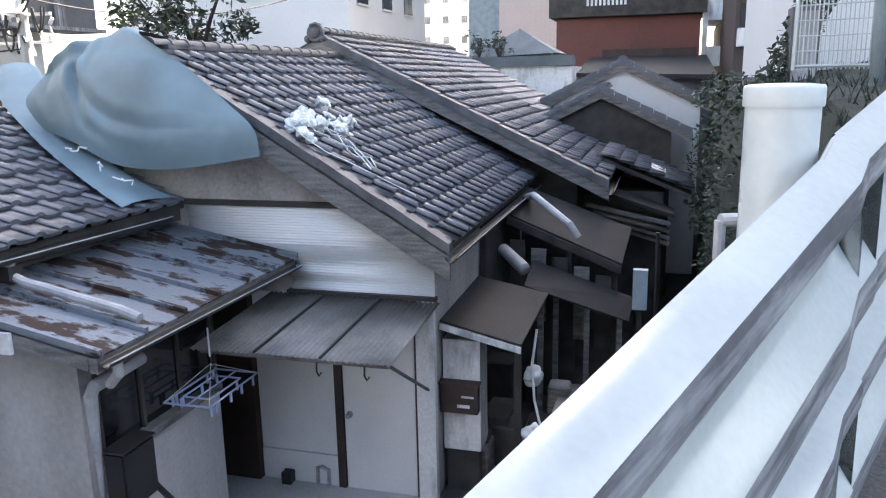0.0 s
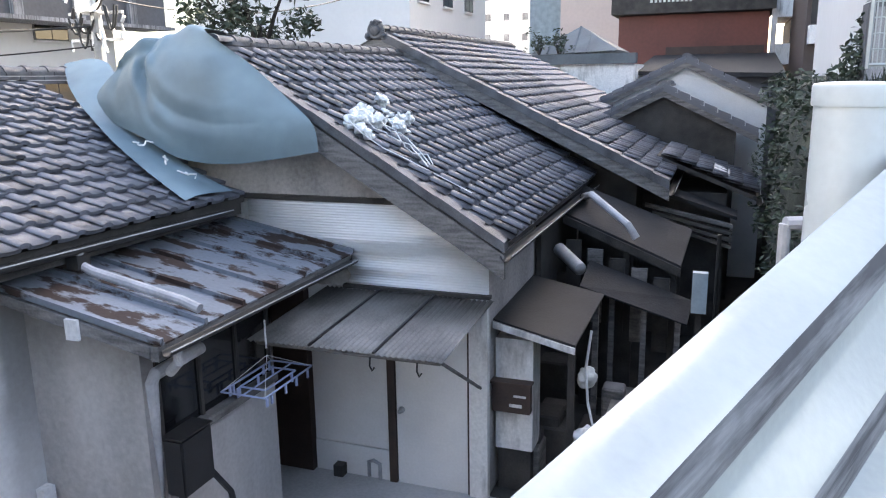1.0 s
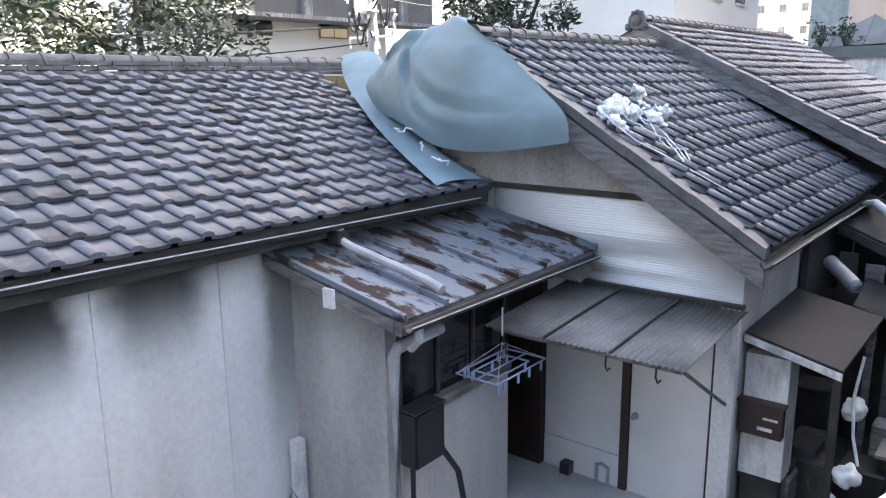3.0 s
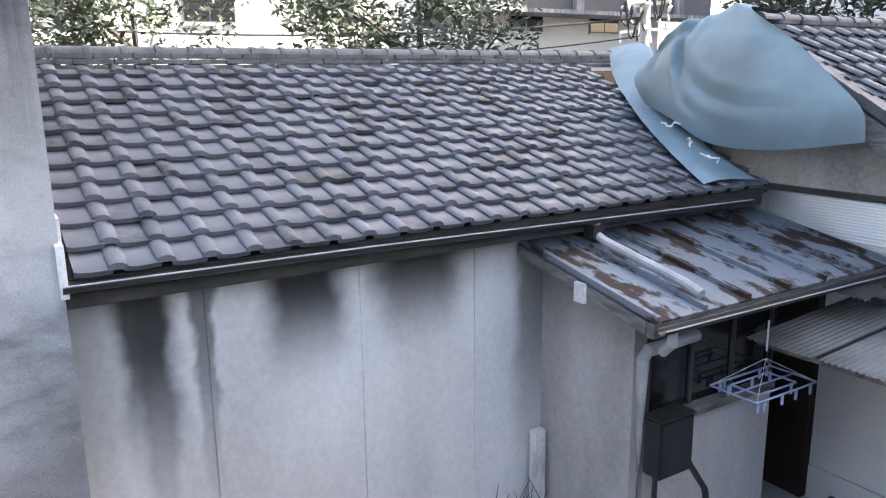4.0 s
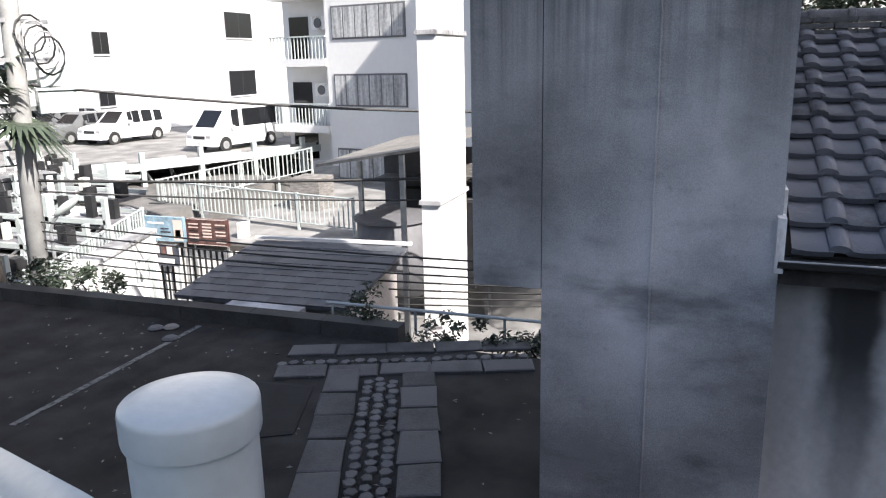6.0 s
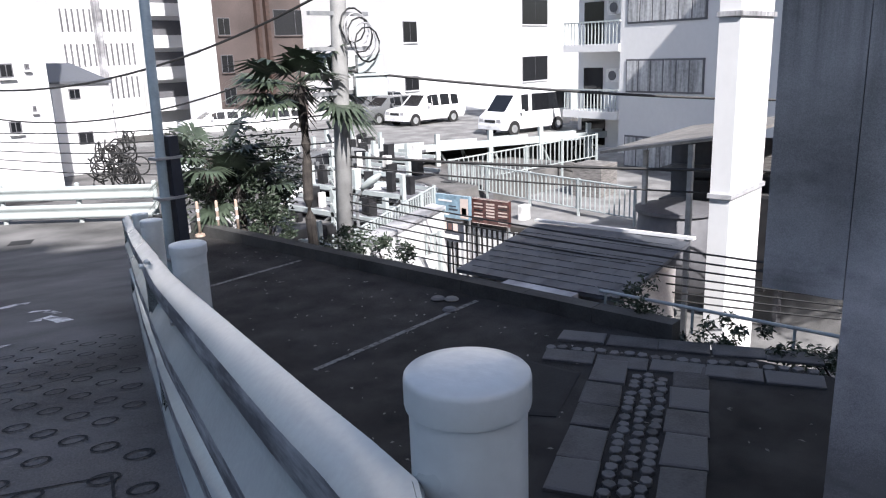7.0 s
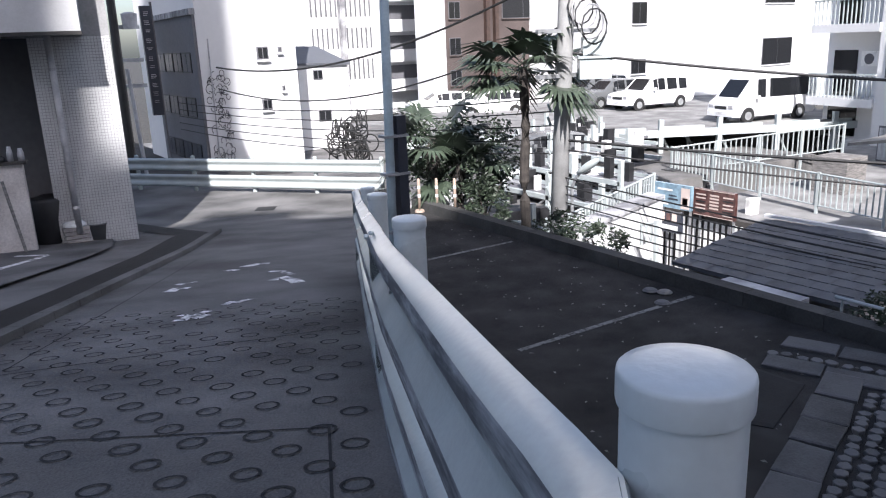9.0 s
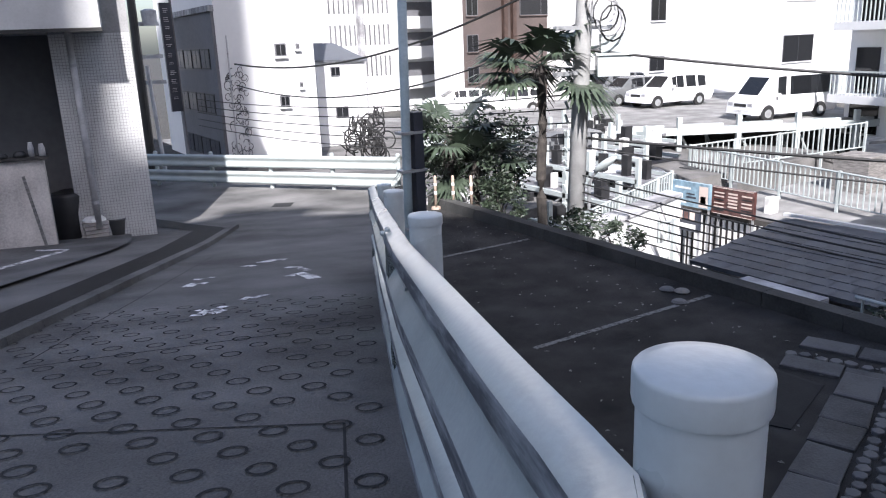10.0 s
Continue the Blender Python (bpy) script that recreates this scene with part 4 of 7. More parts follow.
FOLDS = [  # creases in the sheet's plane (x, z), width, depth
    ([(-5.18, 4.05), (-5.10, 3.75), (-5.0, 3.55), (-4.80, 3.42)], 0.05, 0.043),
    ([(-5.16, 3.98), (-4.92, 3.75), (-4.68, 3.62), (-4.31, 3.53), (-3.80, 3.54)], 0.06, 0.050),
    ([(-5.08, 4.3), (-5.20, 4.1), (-5.24, 3.9), (-5.2, 3.6)], 0.05, 0.056),
    ([(-5.15, 3.9), (-4.98, 3.6), (-4.7, 3.36)], 0.05, 0.031),
    ([(-5.5, 4.1), (-5.55, 3.85), (-5.45, 3.6)], 0.05, 0.031),
]


def crease(p):
    """How far the creases press the sheet in at this place."""
    out = 0.0
    for line, w, d in FOLDS:
        best, fade = 9.0, 1.0
        n = len(line) - 1
        for i, ((ax, az), (bx, bz)) in enumerate(zip(line, line[1:])):
            ux, uz = bx - ax, bz - az
            t = min(1.0, max(0.0, ((p.x - ax) * ux + (p.z - az) * uz) / (ux * ux + uz * uz)))
            r = math.hypot(p.x - ax - t * ux, p.z - az - t * uz)
            if r < best:
                best, fade = r, 1.0 - (i + t) / n
        out += d * fade ** 0.7 * (math.exp(-best / w) - 0.5 * math.exp(-((best - 2.2 * w) / w) ** 2))
    return out


tarp = thing("tarpaulin", "blue-green tarpaulin sheet draped over the gable roof", "tarpaulin")
bm = bmesh.new()
sheet(bm, [
    [(-5.9, 6.8, 3.9), (-5.4, 6.9, 3.95), (-5.0, 6.9, 4.1), (-4.65, 6.85, 4.22), (-4.35, 6.7, 4.26)],
    [(-5.55, 6.1, 4.12), (-5.24, 6.1, 4.29), (-4.95, 6.2, 4.34), (-4.72, 6.12, 4.42), (-4.48, 6.0, 4.37)],
    [(-5.60, 6.05, 4.0), (-5.25, 6.02, 4.14), (-4.90, 5.95, 4.18), (-4.42, 5.9, 4.17), (-3.97, 5.9, 4.06)],
    [(-5.80, 6.0, 3.80), (-5.3, 5.92, 3.86), (-4.8, 5.8, 3.86), (-4.15, 5.8, 3.85), (-3.57, 5.89, 3.73)],
    [(-5.72, 5.97, 3.64), (-5.26, 5.86, 3.58), (-4.75, 5.76, 3.5), (-4.0, 5.78, 3.5), (-3.34, 5.87, 3.52)],
    [(-5.58, 5.95, 3.51), (-5.20, 5.87, 3.40), (-4.72, 5.84, 3.20), (-4.1, 5.85, 3.17), (-3.30, 5.87, 3.29)],
], 0.014, 3.1)
part("main_sheet", bm, M_TARP, tarp, smooth=True)
bm = bmesh.new()
sheet(bm, [
    [(-6.95, 6.75, 4.12), (-6.6, 6.75, 4.17), (-6.3, 6.7, 4.12), (-6.1, 6.6, 3.98)],
    [(-6.4, 6.27, 3.82), (-6.2, 6.36, 3.9), (-5.95, 6.40, 3.88), (-5.75, 6.4, 3.8)],
    [(-5.5, 5.74, 3.43), (-5.5, 5.92, 3.46), (-5.45, 6.08, 3.45), (-5.38, 6.2, 3.42)],
    [(-4.88, 5.48, 3.16), (-4.9, 5.68, 3.18), (-4.88, 5.84, 3.17), (-4.8, 5.98, 3.13)],
    [(-4.3, 5.3, 2.91), (-4.3, 5.52, 2.93), (-4.3, 5.74, 2.92), (-4.28, 5.96, 2.9)],
], 0.02, 8.7)
part("hanging_strip", bm, M_TARP, tarp, smooth=True)
for k, (x, y, z) in enumerate(((-5.05, 5.55, 3.36), (-4.75, 5.6, 3.22), (-4.55, 5.5, 3.12))):
    bm = bmesh.new()
    rnd = random.Random(k)
    pts = [Vector((x + 0.05, y - 0.02, z + 0.02))]
    for j in range(7):
        pts.append(pts[-1] + Vector((rnd.uniform(-0.05, 0.06), rnd.uniform(-0.06, 0.06), rnd.uniform(-0.04, 0.03))))
    tube(bm, pts, 0.008, 5)
    part("tie_cord", bm, M_ROPE, tarp)

# torn white plastic and cord on the roof
scraps = thing("plastic_scraps", "torn white plastic scraps and cord on the roof", "scraps")
rnd = random.Random(21)
nrm = Vector((1.67, 0, 2.75)).normalized()


def roof2_at(x, y, h=0.08):
    return Vector((x, y, 2.52 + (-1.68 - x) * 0.607)) + nrm * h


for k in range(26):
    x, y = -3.2 + rnd.gauss(0, 0.1), 6.15 + abs(rnd.gauss(0.45, 0.5))
    bm = bmesh.new()
    r = rnd.uniform(0.03, 0.075)
    turn = Matrix.Translation(roof2_at(x, y, 0.1)) @ pose(0, 0, 0, 0, 31, rnd.uniform(0, 180)) @ Matrix.Diagonal((1.5, 0.8, 0.55, 1))
    bmesh.ops.create_icosphere(bm, subdivisions=3, radius=r, matrix=turn)
    for v in bm.verts:
        q = v.co * 16 + Vector((k, 0, 0))
        v.co += v.normal * r * (0.9 * noise.noise(q) + 0.5 * noise.noise(q * 2.3))
    part("scrap", bm, M_ROPE, scraps)
for s in range(3):
    pts = [roof2_at(-3.2 + rnd.uniform(-0.1, 0.1), 6.2 + rnd.uniform(0, 0.6))]
    for j in range(10):
        n = pts[-1]
        pts.append(roof2_at(n.x + rnd.uniform(-0.06, 0.06), n.y + rnd.uniform(-0.12, 0.14), 0.1 + rnd.uniform(0, 0.05)))
    bm = bmesh.new()
    tube(bm, pts, 0.006, 5)
    part("cord", bm, M_ROPE, scraps)
bm = bmesh.new()
tube(bm, [roof2_at(-3.2, 6.2, 0.1), roof2_at(-3.05, 6.12, 0.1), roof2_at(-2.85, 6.14, 0.09), roof2_at(-2.67, 6.22, 0.1), roof2_at(-2.4, 6.38, 0.09), roof2_at(-2.15, 6.5, 0.09)], 0.006, 5)
part("cord", bm, M_ROPE, scraps)


# ---- lean-tos along the lane ----
lean1 = thing("lean_to", "dark sheet-roofed lean-to at the house corner", "lean-to")
bm = bmesh.new()
slab(bm, (-1.88, 6.42, 1.74), (-1.12, 6.42, 1.56), (-1.1, 8.0, 1.60), (-1.88, 8.0, 1.76), 0.02)
part("roof", bm, M_LEAN, lean1)
bm = bmesh.new()
slab(bm, (-1.88, 6.40, 1.715), (-1.12, 6.40, 1.535), (-1.12, 6.42, 1.535), (-1.88, 6.42, 1.715), 0.06)
part("fascia", bm, M_BOARD, lean1)
part("post", boxes((-1.2, -1.14, 7.9, 7.96, -0.05, 1.56)), M_WOOD, lean1)
part("post", boxes((-1.2, -1.14, 6.5, 6.56, -0.05, 1.5)), M_DARKWOOD, lean1)
cab = thing("storage_cabinet", "tall white stained cabinet with brown meter box", "cabinet")
part("body", boxes((-1.88, -1.52, 6.5, 6.8, 0.42, 1.53)), M_BOARD, cab)
mb = part("meter_box", boxes((-1.885, -1.525, 6.40, 6.5, 0.84, 1.12)), M_BROWN, cab, "dark brown box with pale labels")
part("lid", boxes((-1.9, -1.51, 6.385, 6.5, 1.12, 1.14)), M_BROWN, mb)
part("label_plate", boxes((-1.72, -1.6, 6.394, 6.4, 0.90, 0.93), (-1.68, -1.56, 6.394, 6.4, 1.0, 1.02)), M_BOARD, mb)
part("base", boxes((-1.86, -1.54, 6.52, 6.78, -0.05, 0.42)), M_DARKWOOD, cab)
lean2 = thing("lean_to", "lean-to with a dark boarded roof along the lane", "lean-to")
bm = bmesh.new()
slab(bm, (-1.75, 9.0, 2.30), (-0.37, 9.0, 1.73), (-0.30, 10.1, 1.95), (-1.75, 10.1, 2.5), 0.03)
part("roof", bm, M_LEAN, lean2)
bm = bmesh.new()
slab(bm, (-1.75, 8.97, 2.27), (-0.37, 8.97, 1.70), (-0.37, 9.0, 1.70), (-1.75, 9.0, 2.27), 0.1)
part("fascia", bm, M_DARKWOOD, lean2)
for x, y in ((-0.45, 9.1), (-1.0, 9.1), (-0.45, 10.0)):
    part("post", boxes((x - 0.035, x + 0.035, y - 0.035, y + 0.035, -0.05, 1.7 if x > -0.6 else 1.9)), M_DARKWOOD, lean2)
part("back_wall", boxes((-1.88, -1.82, 8.1, 10.3, -0.05, 2.3)), M_DARKWOOD, lean2)
lean3 = thing("lean_to", "low dark roof sheet over a shed opening", "lean-to")
bm = bmesh.new()
slab(bm, (-1.4, 8.2, 1.62), (-0.25, 8.45, 1.20), (-0.22, 8.9, 1.35), (-1.4, 8.9, 1.75), 0.02)
part("roof", bm, M_LEAN, lean3)
for x in (-1.08, -0.72, -0.35):
    part("post", boxes((x - 0.03, x + 0.03, 8.5, 8.56, -0.05, 1.5 - (x + 1.1) * 0.36)), M_WOOD, lean3)
part("wall", boxes((-1.86, -0.9, 8.98, 9.03, -0.05, 1.55)), M_DARKWOOD, lean3)
bm = bmesh.new()
tube(bm, [(-1.75, 8.75, 1.90), (-1.42, 8.35, 1.77)], 0.075, 16, caps=False)
tube(bm, [(-1.75, 8.75, 1.90), (-1.42, 8.35, 1.77)], 0.068, 16)
tagged(part("flue_pipe", bm, M_PIPE, smooth=True), "short grey flue pipe sticking out of the wall", "pipe")
tagged(part("meter_cabinet", boxes((-0.22, -0.06, 8.5, 8.6, 1.32, 1.78)), M_BLUEPOLE), "narrow pale grey meter cabinet on a post", "cabinet")
tagged(part("cabinet_post", boxes((-0.17, -0.11, 8.6, 8.66, -0.05, 1.75)), M_DARKWOOD), "dark wooden post behind the meter cabinet", "post")
bm = bmesh.new()
tube(bm, [(0.03, 8.6, -0.05), (0.03, 8.6, 2.2)], 0.022, 8)
tagged(part("standing_pipe", bm, M_GUTTER), "thin dark pipe standing in the lane", "pipe")
for k in range(5):
    tagged(part("board", boxes((-1.7 + 0.26 * k, -1.52 + 0.26 * k, 8.93, 8.965, 1.62 - 0.1 * k - 0.55, 1.98 - 0.1 * k)), M_WOOD if k % 2 else M_DARKWOOD), "weathered board on the shed front", "board", "shed boards")
for k in range(4):
    bm = bmesh.new()
    slab(bm, (-1.0 + 0.1 * k, 11.15 + 0.1 * k, 2.1 - 0.12 * k), (0.2, 11.1 + 0.1 * k, 1.85 - 0.12 * k), (0.2, 11.2 + 0.1 * k, 1.85 - 0.12 * k), (-1.0 + 0.1 * k, 11.25 + 0.1 * k, 2.1 - 0.12 * k), 0.05)
    tagged(part("rafter_end", bm, M_WOOD), "grey rafter end under the low eaves", "rafter", "rafters under the eaves")
# things under the roofs
rnd = random.Random(31)
for k in range(9):
    x, y = rnd.uniform(-1.7, -0.9), rnd.uniform(6.7, 8.8)
    h = rnd.uniform(0.25, 0.8)
    w = rnd.uniform(0.1, 0.22)
    bm = boxes((x - w, x + w, y - w, y + w, -0.03, h))
    bmesh.ops.bevel(bm, geom=bm.edges, offset=0.02, segments=1, affect="EDGES")
    tagged(part("crate", bm, rnd.choice((M_DARKWOOD, M_GUTTER, M_WOOD))), "dark crate in the cluttered lane", "crate", "crates in the lane")
for k, (x, y) in enumerate(((-1.05, 6.6), (-1.15, 7.3), (-1.2, 6.95))):
    bm = bmesh.new()
    bmesh.ops.create_icosphere(bm, subdivisions=4, radius=0.1, matrix=Matrix.Translation((x, y, (0.6, 0.92, 0.1)[k])))
    for v in bm.verts:
        v.co += v.normal * 0.045 * noise.noise(v.co * 15 + Vector((k, 0, 0)))
    tagged(part("plastic_bag", bm, M_ROPE, smooth=True), "crumpled white plastic bag on the clutter", "bag", "bags")
bm = bmesh.new()
tube(bm, [(-1.1, 7.2, 1.45), (-1.13, 7.1, 1.1), (-1.08, 6.95, 0.8), (-1.0, 6.8, 0.62)], 0.014, 8)
tagged(part("hose", bm, M_ROPE), "bent pale hose hanging under the lean-to", "hose")
tagged(part("board", boxes((-0.95, -0.45, 7.3, 8.1, 0.50, 0.53)), M_AWN), "grey board lying over the clutter", "board")
tagged(part("trestle", boxes((-0.9, -0.5, 7.4, 8.0, -0.05, 0.5)), M_DARKWOOD), "dark trestle under a grey board", "trestle")

# lower eaves of house three and the small gabled house behind it
lean4 = thing("lean_to", "lower tiled side roof with a pale skylight", "lean-to")
bm = bmesh.new()
slab(bm, (-0.9, 11.6, 2.75), (0.5, 11.6, 2.18), (0.5, 13.6, 2.18), (-0.9, 13.6, 2.75), 0.06)
roof4 = part("roof", bm, M_DARKWOOD, lean4)
bm = bmesh.new()
slab(bm, (-0.1, 12.1, 2.53), (0.12, 12.1, 2.44), (0.12, 12.7, 2.44), (-0.1, 12.7, 2.53), 0.03)
part("skylight", bm, M_BOARD, lean4, "pale skylight sheet")
bm = bmesh.new()
slab(bm, (-1.0, 11.2, 2.35), (0.25, 11.2, 1.95), (0.25, 11.6, 1.98), (-1.0, 11.6, 2.4), 0.05)
part("lower_roof", bm, M_LEAN, lean4)
part("wall", boxes((-1.1, 0.1, 11.7, 13.5, -0.05, 2.2)), M_DARKWOOD, lean4)
gutter(lean4, [(0.54, 11.5, 2.12), (0.54, 13.6, 2.12)], 0.045)


def small_gable(x, z, half, drop, y0, y1, wall_mat, label):
    h = thing("gabled_house", label, "house")
    part("wall", gable_wall([(x - half + 0.35, 0), (x + half - 0.35, 0), (x + half - 0.35, z - drop * (half - 0.35) / half - 0.1), (x, z - 0.12), (x - half + 0.35, z - drop * (half - 0.35) / half - 0.1)], y0 + 0.14, y1), wall_mat, h, "weathered gable wall")
    for sgn in (-1, 1):
        bm = bmesh.new()
        slab(bm, (x + sgn * half, y0, z - drop), (x, y0, z), (x, y1, z), (x + sgn * half, y1, z - drop), 0.07)
        part("roof", bm, M_TILE, h)
        bm = bmesh.new()
        n = int(half / 0.22)
        for k in range(n):
            a, b = (k + 0.04) / n, (k + 0.96) / n
            slab(bm, (x + sgn * half * a, y0 - 0.03, z - drop * a + 0.06), (x + sgn * half * b, y0 - 0.03, z - drop * b + 0.075), (x + sgn * half * b, y0 + 0.16, z - drop * b + 0.075), (x + sgn * half * a, y0 + 0.16, z - drop * a + 0.06), 0.07)
        part("verge_tiles", bm, M_TILE, h)
        bm = bmesh.new()
        slab(bm, (x + sgn * half, y0 + 0.02, z - drop - 0.07), (x, y0 + 0.02, z - 0.07), (x, y0 + 0.06, z - 0.07), (x + sgn * half, y0 + 0.06, z - drop - 0.07), 0.1)
        part("bargeboard", bm, M_WOOD, h)
    ridge(h, x, y0, y1, z, 1, 0.22)
    return h


small_gable(-1.0, 3.70, 1.55, 0.76, 13.7, 15.2, M_DARKWOOD, "low front gable with mossy tiles and dark boards")
small_gable(-0.74, 4.19, 1.82, 0.89, 15.4, 19.0, M_DOOR, "small gabled house with dark tiles and pale plaster")


# ---- lower lot: stone path, shrubs, hut ----
PATH_O, PATH_D = Vector((-5.6, -2.57)), Vector((-0.935, -0.354))
PATH_N = Vector((0.354, -0.935))
path = tagged(new("stone_path"), "paved path of slabs and small cobbles in the lot", "path", kind="structure")


def prism(bm, pts, z0, z1, inset=0.008):
    lo = [bm.verts.new((p.x, p.y, z0)) for p in pts]
    mid = [bm.verts.new((p.x, p.y, z1 - 0.008)) for p in pts]
    c = sum(pts, Vector((0, 0))) / len(pts)
    hi = [bm.verts.new((p.x + (c.x - p.x) * 0.1, p.y + (c.y - p.y) * 0.1, z1)) for p in pts]
    n = len(pts)
    for a, b in ((lo, mid), (mid, hi)):
        for i in range(n):
            bm.faces.new((a[i], a[(i + 1) % n], b[(i + 1) % n], b[i]))
    bm.faces.new(hi)
    return bm


rnd = random.Random(41)


def path_slab(u0, u1, v0, v1):
    j = lambda: rnd.uniform(-0.02, 0.02)
    pts = [PATH_O + PATH_D * (u + j()) + PATH_N * (v + j()) for u, v in ((u0, v0), (u1, v0), (u1, v1), (u0, v1))]
    part("paving_slab", prism(bmesh.new(), pts, 0.0, 0.03 + rnd.uniform(0, 0.012)), M_STONE, path)


def cobbles(u0, u1, v0, v1, size):
    nu, nv = int((u1 - u0) / size), max(1, round((v1 - v0) / size))
    for i in range(nu):
        for k in range(nv):
            cu, cv = u0 + (i + 0.5 + rnd.uniform(-0.18, 0.18) + (0.5 if k % 2 else 0)) * size, v0 + (k + 0.5 + rnd.uniform(-0.12, 0.12)) * (v1 - v0) / nv
            n = rnd.choice((5, 6, 7))
            a0 = rnd.uniform(0, 6)
            pts = [PATH_O + PATH_D * (cu + math.cos(a0 + 6.283 * q / n) * size * rnd.uniform(0.4, 0.54)) + PATH_N * (cv + math.sin(a0 + 6.283 * q / n) * size * rnd.uniform(0.38, 0.5)) for q in range(n)]
            part("cobble", prism(bmesh.new(), pts, 0.0, 0.03 + rnd.uniform(0, 0.015)), M_COBBLE, path)


u = 0.0
while u < 2.7:
    L1 = rnd.uniform(0.5, 0.75)
    path_slab(u, u + L1 - 0.03, 0.26, 0.68)
    path_slab(u + 0.1, u + 0.1 + L1 - 0.03, -0.68, -0.26)
    u += L1
cobbles(0.0, 2.8, -0.23, 0.23, 0.15)
for k in range(5):
    path_slab(2.85, 3.2, -1.9 + k * 0.65, -1.28 + k * 0.65)
    path_slab(3.55, 3.9, -1.95 + k * 0.65, -1.33 + k * 0.65)
for k in range(20):
    cobbles(3.22, 3.53, -1.9 + k * 0.165, -1.75 + k * 0.165, 0.16)
# darker mended patch of asphalt
bm = bmesh.new()
prism(bm, [PATH_O + PATH_D * a + PATH_N * b for a, b in ((1.4, 0.85), (2.6, 0.8), (2.8, 1.5), (2.1, 1.75), (1.3, 1.6))], 0.0, 0.02)
tagged(part("asphalt_patch", bm, M_RINGGROOVE), "dark mended patch of asphalt beside the path", "patch", kind="structure")


def leaf_cloud(name, centres, count, size, mat, parent=None, seed=0, flat=0.6):
    """Many small bent leaves scattered in clumps: (centre, radius) pairs."""
    rnd = random.Random(seed)
    vs, fs = [], []
    for k in range(count):
        c, r = centres[rnd.randrange(len(centres))]
        d = Vector((rnd.gauss(0, 1), rnd.gauss(0, 1), rnd.gauss(0, 1) * 0.85)).normalized() * r * (rnd.random() ** 0.45)
        p = Vector(c) + d
        a = Vector((rnd.gauss(0, 1), rnd.gauss(0, 1), rnd.gauss(0, flat))).normalized()
        b = a.cross(Vector((rnd.gauss(0, 1), rnd.gauss(0, 1), rnd.gauss(0, 1)))).normalized()
        s = size * rnd.uniform(0.6, 1.3)
        i = len(vs)
        vs += [p - a * s, p + b * s * 0.35 + Vector((0, 0, 0.1 * s)), p + a * s, p - b * s * 0.35 + Vector((0, 0, 0.1 * s))]
        fs.append((i, i + 1, i + 2, i + 3))
    me = bpy.data.meshes.new(name)
    me.from_pydata(vs, [], fs)
    me.materials.append(mat)
    o = new(name, me)
    if parent:
        o.parent = parent
    return o


def clumps(c, r, n, rc, seed):
    rnd = random.Random(seed)
    return [((c[0] + rnd.gauss(0, r[0] * 0.5), c[1] + rnd.gauss(0, r[1] * 0.5), c[2] + rnd.gauss(0, r[2] * 0.5)), rc * rnd.uniform(0.6, 1.2)) for _ in range(n)]


def broadleaf(x, y, z0, height, spread, seed, leaves=4200, label="leafy dark green tree behind the roofs", size=0.09):
    t = thing("tree", label, "tree")
    bm = bmesh.new()
    rnd = random.Random(seed)
    top = Vector((x, y, z0 + height * 0.8))
    tube(bm, [(x, y, z0), (x + 0.05, y, z0 + height * 0.4), top], 0.16, 10, 0.05)
    ends = []
    for k in range(9):
        a = rnd.uniform(0, 6.28)
        s = Vector((x, y, z0 + height * rnd.uniform(0.35, 0.7)))
        e = s + Vector((math.cos(a) * spread * rnd.uniform(0.5, 0.9), math.sin(a) * spread * rnd.uniform(0.5, 0.9), height * rnd.uniform(0.1, 0.3)))
        tube(bm, [s, s.lerp(e, 0.5) + Vector((0, 0, 0.1)), e], 0.06, 6, 0.015)
        ends.append(e)
    part("trunk", bm, M_BARK, t)
    cl = [((e.x, e.y, e.z), spread * 0.33) for e in ends] + clumps((x, y, z0 + height * 0.78), (spread, spread, height * 0.22), 16, spread * 0.3, seed)
    leaf_cloud("crown", cl, leaves, size, M_LEAF, t, seed)
    return t


def bush(x, y, z, rx, ry, rz, seed, count=1200, size=0.06, label="dark leafy shrub at the lot's edge"):
    b = thing("shrub", label, "shrub", "shrubs")
    rnd = random.Random(seed)
    for k in range(6):
        bm = bmesh.new()
        tube(bm, [(x, y, z - rz), (x + rnd.uniform(-rx, rx) * 0.7, y + rnd.uniform(-ry, ry) * 0.7, z + rnd.uniform(0, rz) * 0.6)], 0.02, 5, 0.006)
        part("stem", bm, M_BARK, b)
    leaf_cloud("leaves", clumps((x, y, z), (rx, ry, rz), 14, min(rx, ry, rz) * 0.6, seed), count, size, M_LEAF, b, seed)
    return b


bush(-10.3, -11.0, 0.0, 0.7, 1.0, 0.5, 3)
bush(-10.0, -9.6, 0.0, 0.5, 0.9, 0.4, 4)
bush(-9.9, -4.6, 0.05, 0.3, 0.5, 0.35, 5, 900, 0.05)
bush(-9.8, -3.0, -0.02, 0.3, 0.9, 0.28, 6, 900, 0.05)
bush(-9.8, -1.9, -0.02, 0.3, 0.6, 0.28, 7, 600, 0.05)
bush(-2.6, -5.6, 0.35, 0.45, 0.9, 0.4, 8, 900, 0.05, "dark weeds at the foot of the retaining wall")
bush(-3.6, -7.4, 0.35, 0.45, 0.9, 0.4, 9, 900, 0.05, "dark weeds at the foot of the retaining wall")
bm = bmesh.new()
tube(bm, [(-9.75, -5.1, 0.36), (-9.75, -1.2, 0.36)], 0.025, 8)
for yy in (-5.0, -3.7, -2.4, -1.3):
    tube(bm, [(-9.75, yy, 0.0), (-9.75, yy, 0.36)], 0.02, 6)
